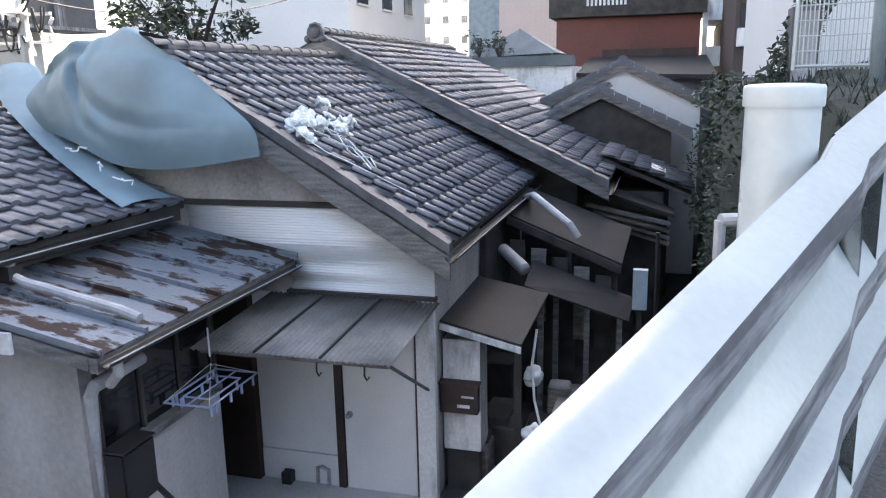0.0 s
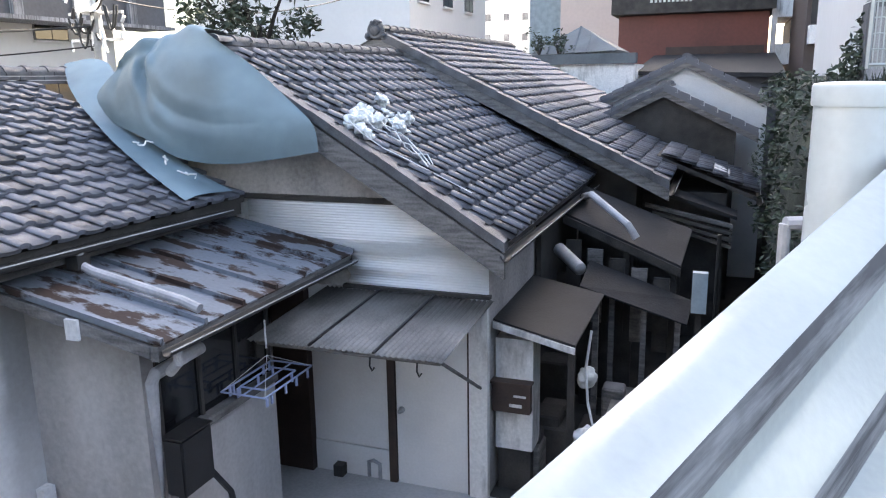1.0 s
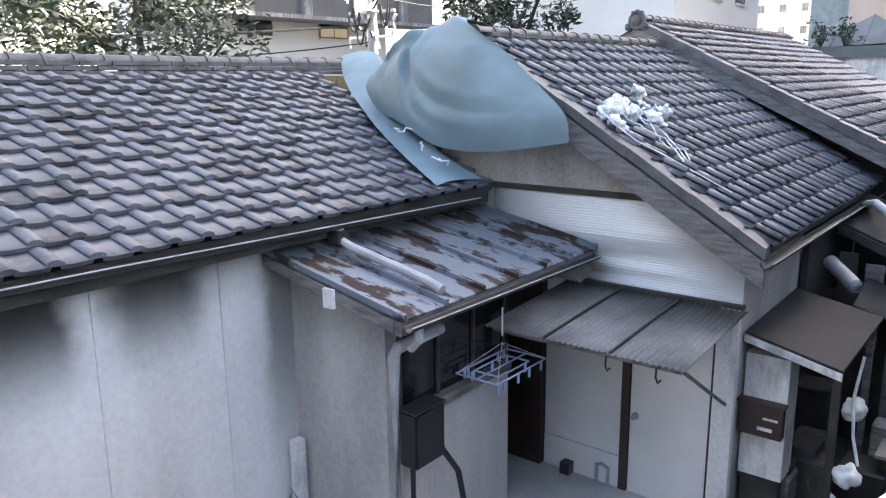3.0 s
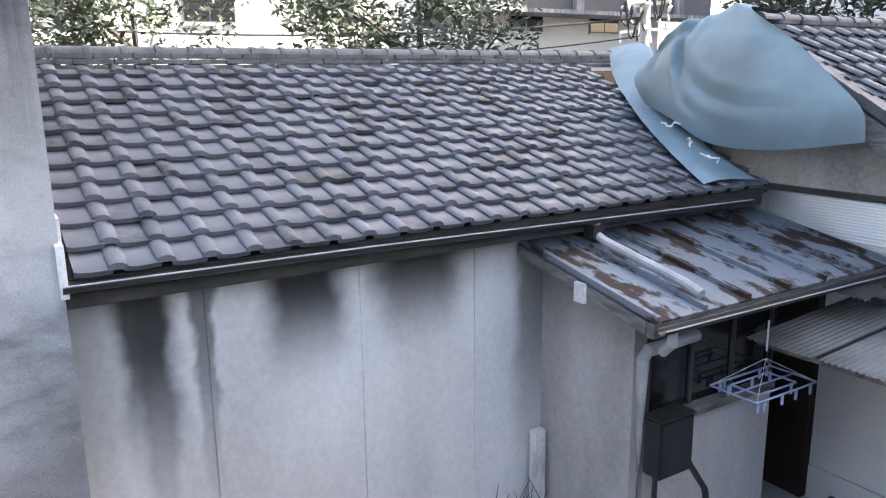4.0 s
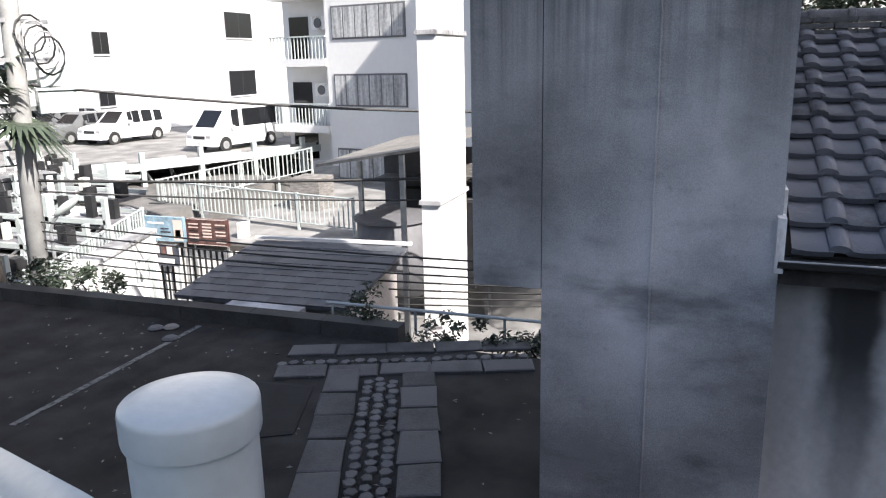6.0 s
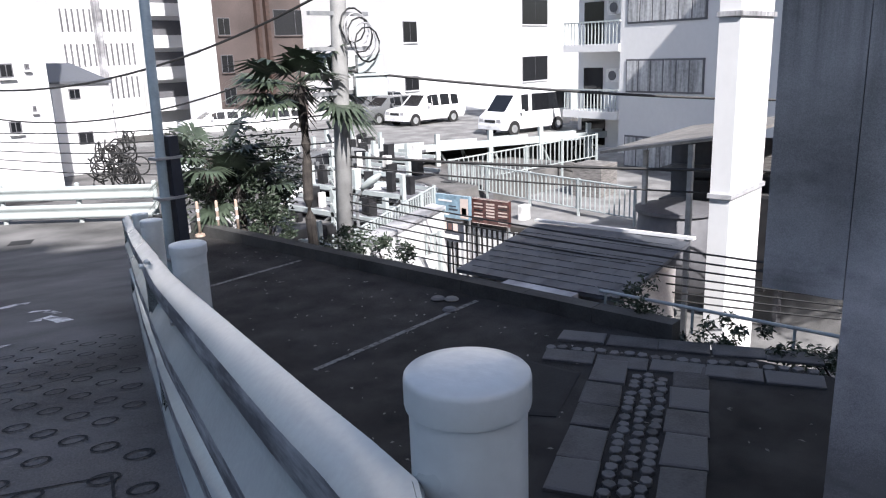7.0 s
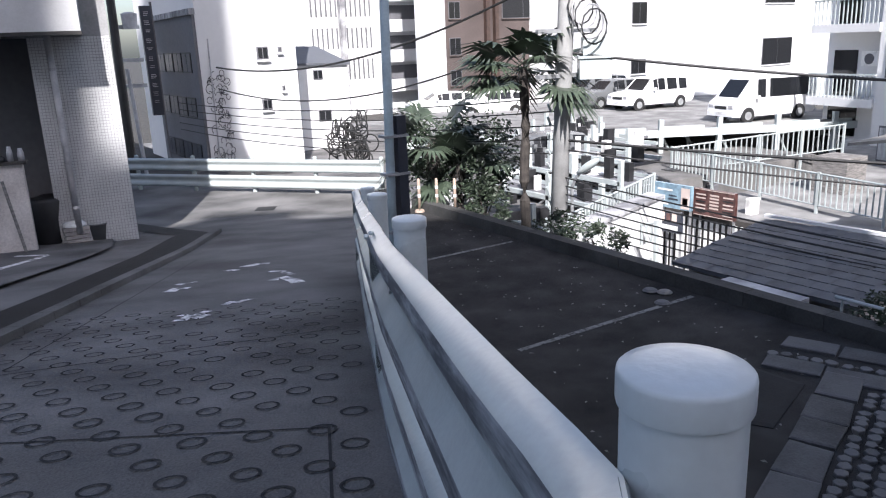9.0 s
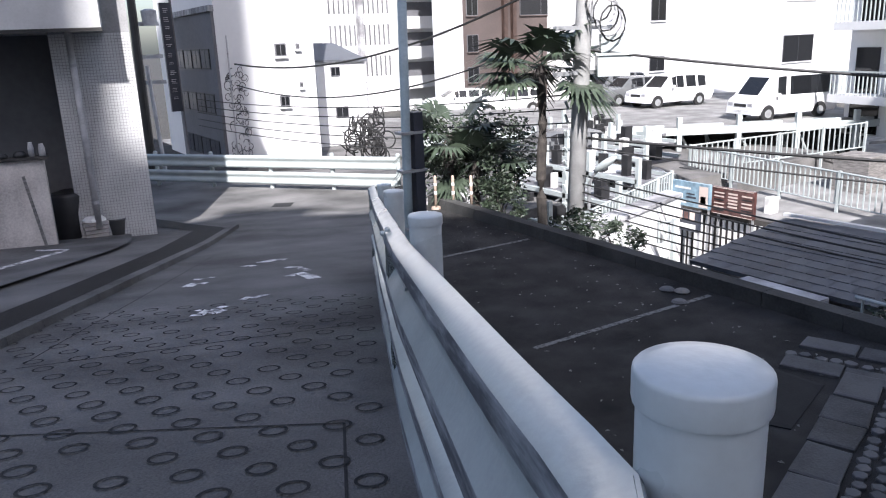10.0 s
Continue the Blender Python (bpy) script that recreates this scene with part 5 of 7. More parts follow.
tagged(part("low_rail", bm, M_RAIL), "low white pipe rail before the shrubs", "rail")
tagged(part("trough", boxes((-10.0, -9.4, -6.9, -5.6, -0.1, 0.16)), M_CONC), "low concrete trough at the lot's edge", "trough")

# lower ground behind the lot
setting("lower_yard", boxes((-60, -9.62, -60, 0, -3.0, -2.6)), M_OLDCONC, "pale concrete yard below the lot", "ground")
hut = thing("hut", "low hut with a dark slate roof below the lot", "hut")
bm = bmesh.new()
slab(bm, (-10.1, -8.1, 0.115), (-10.1, -4.95, 0.16), (-12.6, -4.95, 0.50), (-12.6, -8.1, 0.455), 0.06)
hroof = part("roof", bm, M_SLATE, hut, "dark slate shingle roof")
part("wall", boxes((-12.4, -10.4, -8.0, -5.1, -2.6, 0.08)), M_PLASTER2, hut)
bm = bmesh.new()
slab(bm, (-12.62, -8.15, 0.53), (-12.62, -4.9, 0.58), (-12.72, -4.9, 0.58), (-12.72, -8.15, 0.53), 0.05)
part("coping", bm, M_WHITEBLD, hut, "white coping behind the roof")
sh_me = bpy.data.meshes.new("shingle")
sh_me.from_pydata([(0, 0, 0.012), (0, 0.315, 0.012), (-0.3, 0.315, 0.002), (-0.3, 0, 0.002), (0, 0, 0), (0, 0.315, 0)], [], [(0, 1, 2, 3), (4, 5, 1, 0)])
sh_me.materials.append(M_SLATE)
for r in range(10):
    for c in range(9):
        o = new("shingle", sh_me)
        o.parent = hroof
        x = -10.08 - r * 0.25
        y = -8.1 + c * 0.352 + (0.17 if r % 2 else 0)
        if y > -5.2:
            continue
        o.matrix_local = Matrix.Translation((x, y, 0.105 + (-10.1 - x) * 0.136 + (y + 9.2) * 0.014)) @ pose(0, 0, 0, 0.8, 7.5, rnd.uniform(-0.6, 0.6))

# sunlit pillar of the building beyond
pillar_b = thing("white_building", "narrow white building corner with dark side", "building")
part("wall", boxes((-14.7, -13.1, -4.85, -4.5, -2.6, 14)), M_WHITEBLD, pillar_b)
for z in (1.2, 4.2, 7.2):
    part("ledge", boxes((-14.75, -13.05, -4.88, -4.46, z, z + 0.08)), M_CONC, pillar_b)


# ---- fences, signs, parking deck ----
def railing(p, q, h, label, step=0.14, posts=8):
    f = thing("white_fence", label, "fence")
    p, q = Vector(p), Vector(q)
    L1 = (q - p).length
    n = int(L1 / step)
    bm = bmesh.new()
    tube(bm, [p + Vector((0, 0, h)), q + Vector((0, 0, h))], 0.03, 6)
    part("top_rail", bm, M_RAIL, f)
    bm = bmesh.new()
    tube(bm, [p + Vector((0, 0, 0.1)), q + Vector((0, 0, 0.1))], 0.025, 6)
    part("bottom_rail", bm, M_RAIL, f)
    me = None
    for k in range(n + 1):
        c = p.lerp(q, k / n)
        if me is None:
            o = part("bar", boxes((-0.018, 0.018, -0.018, 0.018, 0.1, h)), M_RAIL, f)
            me = o.data
        else:
            o = new("bar", me)
            o.parent = f
        o.location = c
    for k in range(posts + 1):
        c = p.lerp(q, k / posts)
        part("post", boxes((c.x - 0.04, c.x + 0.04, c.y - 0.04, c.y + 0.04, c.z - 0.5, c.z + h + 0.05)), M_RAIL, f)
    return f


railing((-23.32, -19.36, -1.46), (-21.31, -10.31, -1.44), 1.05, "white steel bar fence along the lower yard", 0.2, 4)
railing((-23.42, -19.46, -1.46), (-30.15, -16.61, -0.99), 1.05, "white steel bar fence towards the building", 0.22, 4)
railing((-12.4, -13.2, -1.15), (-17.4, -15.0, -1.0), 0.85, "dark-lit bar fence beside the ramp", 0.18, 5)
railing((-13.0, -15.5, -2.3), (-13.0, -11.0, -1.2), 1.0, "pale bar fence beside a sloping ramp")
setting("terrace", boxes((-33, -17.9, -16.0, -2, -2.6, -1.6)), M_OLDCONC, "pale concrete terrace behind the fence", "ground")
ramp = bmesh.new()
slab(ramp, (-12.2, -16.0, -2.2), (-10.4, -16.0, -2.2), (-10.4, -10.4, -0.4), (-12.2, -10.4, -0.4), 0.3)
setting("ramp", ramp, M_WHITEBLD, "sunlit concrete ramp beside the lot", "ramp")


wall_bm = bmesh.new()
slab(wall_bm, (-10.25, -10.9, 0.12), (-14.2, -12.3, 0.06), (-14.35, -11.95, 0.06), (-10.4, -10.55, 0.12), 2.7)
setting("yard_wall", wall_bm, M_WHITEBLD, "sunlit white wall beside the ramp", "wall")
cap_bm = bmesh.new()
slab(cap_bm, (-10.2, -10.95, 0.2), (-14.25, -12.36, 0.14), (-14.42, -11.92, 0.14), (-10.4, -10.5, 0.2), 0.075)
setting("wall_coping", cap_bm, M_CONC, "grey concrete coping on the yard wall", "coping")


def board(name, x0, x1, y0, y1, z0, z1, mat, label, bars):
    b = thing(name, label, "sign")
    part("panel", boxes((min(x0, x1) - 0.02, max(x0, x1) + 0.02, y0, y1, z0, z1)), mat, b)
    for (v0, v1, w0, w1, m) in bars:
        part("print", boxes((x1 + 0.021, x1 + 0.026, y0 + (y1 - y0) * v0, y0 + (y1 - y0) * v1, z0 + (z1 - z0) * w0, z0 + (z1 - z0) * w1)), m, b)
    for yy in (y0 + 0.1, y1 - 0.1):
        part("leg", boxes((x0 - 0.06, x0 - 0.02, yy, yy + 0.04, -2.6, z1)), M_METAL, b)
    return b


board("sign_board", -14.3, -14.25, -12.16, -11.1, -0.15, 0.42, M_SIGNBLUE, "blue and white poster board on legs", [(0.08, 0.4, 0.12, 0.2, M_WHITEBLD), (0.74, 0.97, 0.05, 0.9, M_PINK), (0.08, 0.5, 0.7, 0.78, M_WHITEBLD), (0.1, 0.3, 0.3, 0.5, M_WHITEBLD), (0.4, 0.66, 0.35, 0.42, M_SIGNDARK), (0.4, 0.62, 0.5, 0.55, M_SIGNDARK), (0.78, 0.92, 0.15, 0.5, M_SIGNRED)])
board("sign_board", -14.3, -14.25, -12.12, -11.36, -0.74, -0.24, M_SIGNDARK, "dark poster with a pale word", [(0.1, 0.9, 0.1, 0.35, M_WHITEBLD), (0.2, 0.38, 0.5, 0.95, M_PINK), (0.45, 0.6, 0.55, 0.9, M_SIGNRED), (0.66, 0.85, 0.5, 0.95, M_PINK)])
board("sign_board", -14.6, -14.55, -11.26, -10.15, -0.27, 0.35, M_SIGNRED, "dark red printed board on legs", [(0.4, 0.62, 0.3 + 0.12 * k, 0.36 + 0.12 * k, M_PINK) for k in range(5)] + [(0.06 + 0.66 * (k % 2), 0.3 + 0.66 * (k % 2), 0.12 + 0.13 * (k // 2), 0.17 + 0.13 * (k // 2), M_PINK if k % 3 else M_BLACK) for k in range(12)] + [(0.02, 0.98, 0.01, 0.03, M_PINK), (0.02, 0.98, 0.97, 0.99, M_PINK)])
setting("shop_wall", boxes((-14.95, -14.75, -12.3, -9.6, -2.6, -0.3)), M_DARKWOOD, "dark slatted shop front below the signs", "wall")
for k in range(16):
    tagged(part("slat", boxes((-14.74, -14.72, -12.2 + k * 0.16, -12.12 + k * 0.16, -2.0, -0.42)), M_WHITEBLD), "pale upright slat of the shop front", "slat", "shop front slats")


deck = thing("parking_deck", "steel parking deck with cars on two levels", "parking deck")
DECK_O, DECK_D, DECK_B = Vector((-20.0, -25.8)), Vector((-0.876, 0.482)), Vector((-0.482, -0.876))


def on_deck(a, b):
    """Plan place a metres along the deck's front edge and b behind it."""
    return DECK_O + DECK_D * a + DECK_B * b


def deck_box(a0, a1, b0, b1, z0, z1):
    bm = bmesh.new()
    m = Matrix(((DECK_D.x, DECK_B.x, 0, DECK_O.x), (DECK_D.y, DECK_B.y, 0, DECK_O.y), (0, 0, 1, 0), (0, 0, 0, 1)))
    box(bm, a0, a1, b0, b1, z0, z1, m)
    return bm


part("slab", deck_box(-4.0, 17.5, 0.0, 18.0, -0.5, -0.25), M_OLDCONC, deck)
part("edge_beam", deck_box(-4.0, 17.5, -0.12, -0.003, -0.52, -0.2), M_RAIL, deck)
# dark wall standing in for the shadowed void beneath the deck
part("back_wall", deck_box(-4.0, 17.5, 3.4, 3.6, -2.6, -0.5), M_DARKWOOD, deck)
for k in range(9):
    part("column", deck_box(-3.5 + k * 2.6, -3.3 + k * 2.6, -0.15, 0.05, -2.6, 0.25), M_RAIL, deck)
    part("kerb_plate", deck_box(-3.2 + k * 2.6, -1.4 + k * 2.6, 0.1, 0.35, -0.246, -0.1), M_RAIL, deck)
    bm = bmesh.new()
    p, q = on_deck(-3.2 + k * 2.6, 0.3), on_deck(-2.0 + k * 2.6, 0.9)
    tube(bm, [(p.x, p.y, -0.55), (q.x, q.y, -2.4)], 0.06, 6)
    part("brace", bm, M_RAIL, deck)
rnd = random.Random(81)
for k in range(26):   # machinery in the shade under the deck
    p = on_deck(-3.0 + k * 0.75, rnd.uniform(0.3, 1.8))
    bm = bmesh.new()
    pts = [Vector((p.x + rnd.uniform(-0.6, 0.6), p.y + rnd.uniform(-0.4, 0.4), rnd.uniform(-2.4, -0.6))) for _ in range(5)]
    tube(bm, pts, rnd.uniform(0.04, 0.09), 6)
    tagged(part("hoist_frame", bm, M_BLACK if k % 4 else M_RAIL), "bent steel frame of the hoist under the deck", "hoist", "hoists under the deck")
lamp = thing("yard_lamp", "white street lamp with a long oval head", "lamp")
bm = bmesh.new()
tube(bm, [(-14.2, -15.0, -2.6), (-14.2, -15.0, -0.1), (-14.22, -14.9, 0.15), (-14.3, -14.7, 0.4)], 0.045, 8)
part("pole", bm, M_METAL, lamp)
bm = bmesh.new()
bmesh.ops.create_icosphere(bm, subdivisions=3, radius=0.2, matrix=Matrix.Translation((-14.34, -14.55, 0.5)) @ pose(0, 0, 0, 35, 0, 20) @ Matrix.Diagonal((0.75, 1.9, 0.55, 1)))
part("head", bm, M_RAIL, lamp, smooth=True)
# lower steel racks between the lot and the deck
for k, (x, y0, y1, z) in enumerate(((-15.5, -22, -15.2, -0.9), (-17.5, -23, -16.4, -0.6), (-19.5, -24, -18.0, -0.35), (-22, -26, -20.4, -0.3), (-24.5, -28, -22.6, -0.3), (-14.2, -20, -15, -1.5))):
    r = thing("car_rack", "white steel car parking rack", "parking rack", "car racks")
    part("beam", boxes((x - 0.07, x + 0.07, y0, y1, z - 0.1, z + 0.04)), M_RAIL, r)
    part("beam", boxes((x - 1.7, x - 1.6, y0, y1, z - 0.1, z + 0.02)), M_RAIL, r)
    part("lower_beam", boxes((x - 0.05, x + 0.05, y0, y1, z - 0.75, z - 0.65)), M_METAL, r)
    part("platform", boxes((x - 1.6, x - 0.1, y0, y1, z - 0.2, z - 0.1)), M_GREYBLD, r)
    part("wheel_track", boxes((x - 1.3, x - 1.0, y0, y1, z - 0.098, z - 0.06)), M_METAL, r)
    rr = random.Random(300 + k)
    for j in range(10):
        yy = rr.uniform(y0 + 0.2, y1 - 0.3)
        hh = rr.uniform(0.15, 0.7)
        part("motor_box", boxes((x - 0.9, x - 0.9 + rr.uniform(0.1, 0.5), yy, yy + rr.uniform(0.08, 0.35), z - 0.1, z - 0.1 + hh)), M_BLACK if j % 3 else M_BOARD, r)
    for j in range(8):
        yy = y0 + (y1 - y0) * (j + 0.5) / 8
        bm = bmesh.new()
        tube(bm, [(x, yy, z - 0.7), (x, yy + (0.45 if j % 2 else -0.45), z)], 0.03, 5)
        part("lattice", bm, M_BLACK if j % 3 == 0 else M_RAIL, r)
    y = y0
    while y <= y1:
        part("column", boxes((x - 0.07, x + 0.07, y - 0.07, y + 0.07, -2.6, z + 0.7)), M_RAIL, r)
        y += (y1 - y0) / 3
    for j in range(3):
        bm = bmesh.new()
        ya = y0 + (y1 - y0) / 3 * j
        tube(bm, [(x, ya, -2.4), (x, ya + (y1 - y0) / 3, z)], 0.04, 6)
        part("brace", bm, M_METAL, r)


def car(x, y, z, turn, length, width, height, mat, label, van=False):
    """A car lofted through stations along its length: (part of the length, sill, belt, top)."""
    c = thing("van" if van else "car", label, "van" if van else "car", "parked cars")
    h = height
    if van:
        st = [(0, 0.38, 0.68, 0.74), (0.012, 0.28, 0.86, 0.93), (0.075, 0.26, 1.04, 1.10), (0.215, 0.26, 1.06, h - 0.09), (0.27, 0.26, 1.06, h - 0.02), (0.375, 0.26, 1.06, h), (0.40, 0.26, 1.06, h), (0.935, 0.26, 1.06, h - 0.01), (0.985, 0.28, 1.06, h - 0.07), (1.0, 0.36, 1.0, h - 0.3)]
        screen, sides, taper = 2, (4, 6), 0.93
    else:
        st = [(0, 0.42, 0.66, 0.72), (0.015, 0.3, 0.84, 0.90), (0.10, 0.28, 0.95, 0.99), (0.25, 0.28, 1.0, 1.05), (0.385, 0.28, 1.02, h - 0.08), (0.45, 0.28, 1.02, h), (0.56, 0.28, 1.02, h), (0.585, 0.28, 1.02, h), (0.74, 0.28, 1.02, h - 0.02), (0.765, 0.28, 1.02, h - 0.03), (0.89, 0.28, 1.02, h - 0.08), (0.975, 0.3, 1.0, 1.12), (1.0, 0.42, 0.92, 0.97)]
        screen, sides, taper = 3, (4, 5, 7, 9), 0.84
    hw = width / 2
    rings = []
    for u, zl, zb, zt in st:
        cabin = zt > zb + 0.2
        k = taper if cabin else 0.95
        d = 0.05 if cabin else 0.02
        half = [(0.92 * hw, zl), (hw, zl + 0.2), (0.985 * hw, zb), (k * hw, zt - d), (k * hw - 0.14, zt)]
        rings.append([Vector((u * length, -a, b)) for a, b in half] + [Vector((u * length, a, b)) for a, b in reversed(half)])
    panes = {}
    body = bmesh.new()
    for i, (a, b) in enumerate(zip(rings, rings[1:])):
        for k in range(10):
            m = (k + 1) % 10
            key = None
            if i == screen and k == 4:
                key = "windscreen"
            elif i in sides and k in (2, 6):
                key = (i, k)
            q = [a[k], a[m], b[m], b[k]]
            if key:
                mid = sum(q, Vector()) / 4
                n = (q[1] - q[0]).cross(q[3] - q[0]).normalized()
                n = n if n.dot(mid - Vector((mid.x, 0, 0.9))) > 0 else -n
                panes[key] = ([mid + (p - mid) * 0.93 + n * 0.006 for p in q], n)
            body.faces.new([body.verts.new(p) for p in q])
    for ring in (rings[0], rings[-1]):
        body.faces.new([body.verts.new(p) for p in ring])
    bmesh.ops.remove_doubles(body, verts=body.verts, dist=0.0005)
    ob = part("body", body, mat, c, smooth=True)
    ob.data.set_sharp_from_angle(angle=radians(28))
    for key, (q, n) in panes.items():
        bm = bmesh.new()
        f, g = [bm.verts.new(p) for p in q], [bm.verts.new(p - n * 0.02) for p in q]
        bm.faces.new(f)
        for k in range(4):
            bm.faces.new((f[k], g[k], g[(k + 1) % 4], f[(k + 1) % 4]))
        part("windscreen" if key == "windscreen" else "window", bm, M_GLASS, c)
    for u in (0.17, 0.79):
        for sgn in (-1, 1):
            bm = bmesh.new()
            tube(bm, [(u * length, sgn * (hw - 0.1), 0.33), (u * length, sgn * (hw + 0.004), 0.33)], 0.37, 20)
            part("wheel_arch", bm, M_BLACK, c)
            bm = bmesh.new()
            tube(bm, [(u * length, sgn * (hw - 0.2), 0.31), (u * length, sgn * (hw + 0.015), 0.31)], 0.31, 20)
            wl = part("wheel", bm, M_TYRE, c)
            bm = bmesh.new()
            tube(bm, [(u * length, sgn * hw, 0.31), (u * length, sgn * (hw + 0.025), 0.31)], 0.19, 14)
            part("rim", bm, M_METAL, wl)
    for sgn in (-1, 1):
        part("headlight", boxes((-0.01, 0.09, sgn * width * 0.36 - 0.15, sgn * width * 0.36 + 0.15, 0.66, 0.80)), M_PIPE, c)
        part("mirror", boxes((0.245 * length if van else 0.36 * length, 0.27 * length if van else 0.39 * length, sgn * (hw + 0.11) - 0.09, sgn * (hw + 0.11) + 0.09, 1.05, 1.2)), mat, c)
    part("grille", boxes((-0.012, 0.05, -width * 0.22, width * 0.22, 0.62, 0.76)), M_BLACK, c)
    part("bumper", boxes((-0.06, 0.1, -width * 0.47, width * 0.47, 0.30, 0.52)), mat, c)
    part("number_plate", boxes((-0.07, -0.06, -0.17, 0.17, 0.4, 0.5)), M_BOARD, c)
    c.matrix_world = pose(x, y, z, 0, 0, turn)
    return c


car(-30.2, -22.5, -0.25, 168, 4.8, 1.75, 2.0, M_CAR, "white delivery van with dark side windows on the deck", True)
car(-31.9, -30.6, -0.25, 172, 4.7, 1.85, 1.75, M_CAR, "white estate car parked on the deck")
car(-31.6, -33.2, -0.25, 172, 4.5, 1.8, 1.6, M_CARGREY, "grey car parked on the deck")
car(-32.6, -35.8, -0.25, 172, 4.6, 1.8, 1.75, M_CARGREY, "dark car parked on the deck")
car(-26.0, -38.0, -0.6, 160, 4.4, 1.75, 1.5, M_CAR, "white car parked beyond the trees")
car(-24.2, -40.5, -0.6, 160, 4.4, 1.75, 1.5, M_CAR, "white car parked beyond the trees")
car(-17.6, -23.6, -1.25, 165, 4.4, 1.75, 1.5, M_CARGREY, "blue-grey car on the parking rack")
car(-15.6, -22.4, -2.2, 165, 4.4, 1.75, 1.45, M_CAR, "white car on the lower rack")
car(-16.6, -19.6, -2.1, 165, 4.4, 1.75, 1.45, M_CAR, "white car on the lower rack")

# clutter on the lower yard
rnd = random.Random(93)
for k in range(34):
    x, y = rnd.uniform(-24, -13), rnd.uniform(-24, -13.5)
    if x * 0.43 + y * 0.9 > -19.0:
        continue
    w, d, h = rnd.uniform(0.2, 0.7), rnd.uniform(0.2, 0.9), rnd.uniform(0.4, 1.5)
    bm = boxes((x, x + w, y, y + d, -2.6, -2.6 + h))
    bmesh.ops.bevel(bm, geom=bm.edges, offset=0.03, segments=1, affect="EDGES")
    tagged(part("machine_box", bm, rnd.choice((M_BLACK, M_GREYBLD, M_CARGREY, M_BOARD))), "steel machine box standing on the lower yard", "machine box", "machine boxes")
tagged(part("wooden_crate", boxes((-26.0, -24.8, -14.6, -13.4, -1.72, -0.4)), M_WOOD), "large brown wooden crate on the terrace", "crate")
tank = thing("water_tank", "grey round water tank with a flat lid", "tank")
part("body", lathe(bmesh.new(), [(0.85, 0), (0.88, 0.9), (0.85, 1.75), (0.7, 1.8)], (-16.5, -6.9, -1.6), 28), M_GREYBLD, tank, smooth=True)
part("lid", lathe(bmesh.new(), [(0.92, 1.75), (0.92, 1.83), (0.3, 1.92)], (-16.5, -6.9, -1.6), 28), M_GREYBLD, tank, "paler round lid")
can = thing("canopy", "low grey sheet canopy on thin posts", "canopy")
bm = bmesh.new()
slab(bm, (-16.0, -8.6, 1.45), (-14.4, -5.2, 2.1), (-19.6, -4.6, 2.2), (-20.8, -8.4, 1.6), 0.06)
part("roof", bm, M_AWN, can)
for x, y, z in ((-16.3, -7.6, 1.5), (-15.0, -6.0, 1.85), (-20.2, -7.2, 1.6)):
    part("post", boxes((x - 0.05, x + 0.05, y - 0.05, y + 0.05, -2.6, z)), M_METAL, can)
shed = thing("shed", "dark open shed with shelves under the canopy", "shed")
part("back_wall", boxes((-19.6, -19.5, -8.4, -4.9, -2.6, 1.5)), M_GREYBLD, shed)
part("side_wall", boxes((-19.5, -17.6, -5.0, -4.9, -2.6, 1.5)), M_GREYBLD, shed)
for z in (-0.9, -0.1, 0.7):
    part("shelf", boxes((-19.5, -18.6, -8.3, -5.1, z, z + 0.05)), M_WOOD, shed)
tagged(part("cupboard", boxes((-17.6, -17.0, -5.9, -5.05, -1.6, 0.5)), M_BLACK), "dark cupboard under the canopy", "cupboard")
for k, (y, z, h, m) in enumerate(((-8.0, -0.85, 0.5, M_BOARD), (-7.3, -0.85, 0.4, M_BLACK), (-6.5, -0.05, 0.45, M_SIGNBLUE), (-7.6, -0.05, 0.5, M_BLACK), (-5.8, 0.75, 0.4, M_WOOD), (-7.0, 0.75, 0.35, M_BOARD))):
    tagged(part("storage_box", boxes((-19.3, -18.8, y, y + 0.5, z, z + h)), m), "storage box on the shed's shelf", "box", "boxes in the shed")

# scattered leaves and scraps on the lot and the road's edge
rnd = random.Random(66)
vs, fs = [], []
for k in range(420):
    x, y = rnd.uniform(-9.2, -2.5), rnd.uniform(-14, -1.5)
    s, a = rnd.uniform(0.012, 0.04), rnd.uniform(0, 6.28)
    i = len(vs)
    vs += [(x + s * math.cos(a), y + s * math.sin(a), 0.008), (x - s * 0.5 * math.sin(a), y + s * 0.5 * math.cos(a), 0.02), (x - s * math.cos(a), y - s * math.sin(a), 0.008), (x + s * 0.5 * math.sin(a), y - s * 0.5 * math.cos(a), 0.012)]
    fs.append((i, i + 1, i + 2, i + 3))
me = bpy.data.meshes.new("litter")
me.from_pydata(vs, [], fs)
me.materials.append(M_LITTER)
tagged(new("litter", me), "small pale leaves and scraps strewn on the lot", "litter", kind="stuff")
for k, (x, y) in enumerate(((-9.0, -7.3), (-8.6, -7.0), (-8.9, -7.5))):
    bm = bmesh.new()
    lathe(bm, [(0.1, 0.0), (0.12, 0.02), (0.08, 0.05), (0.02, 0.055)], (x, y, 0.0), 9)
    tagged(part("stone", bm, M_LITTER if k == 0 else M_COBBLE), "flat pale stone lying on the lot", "stone", "stones on the lot")


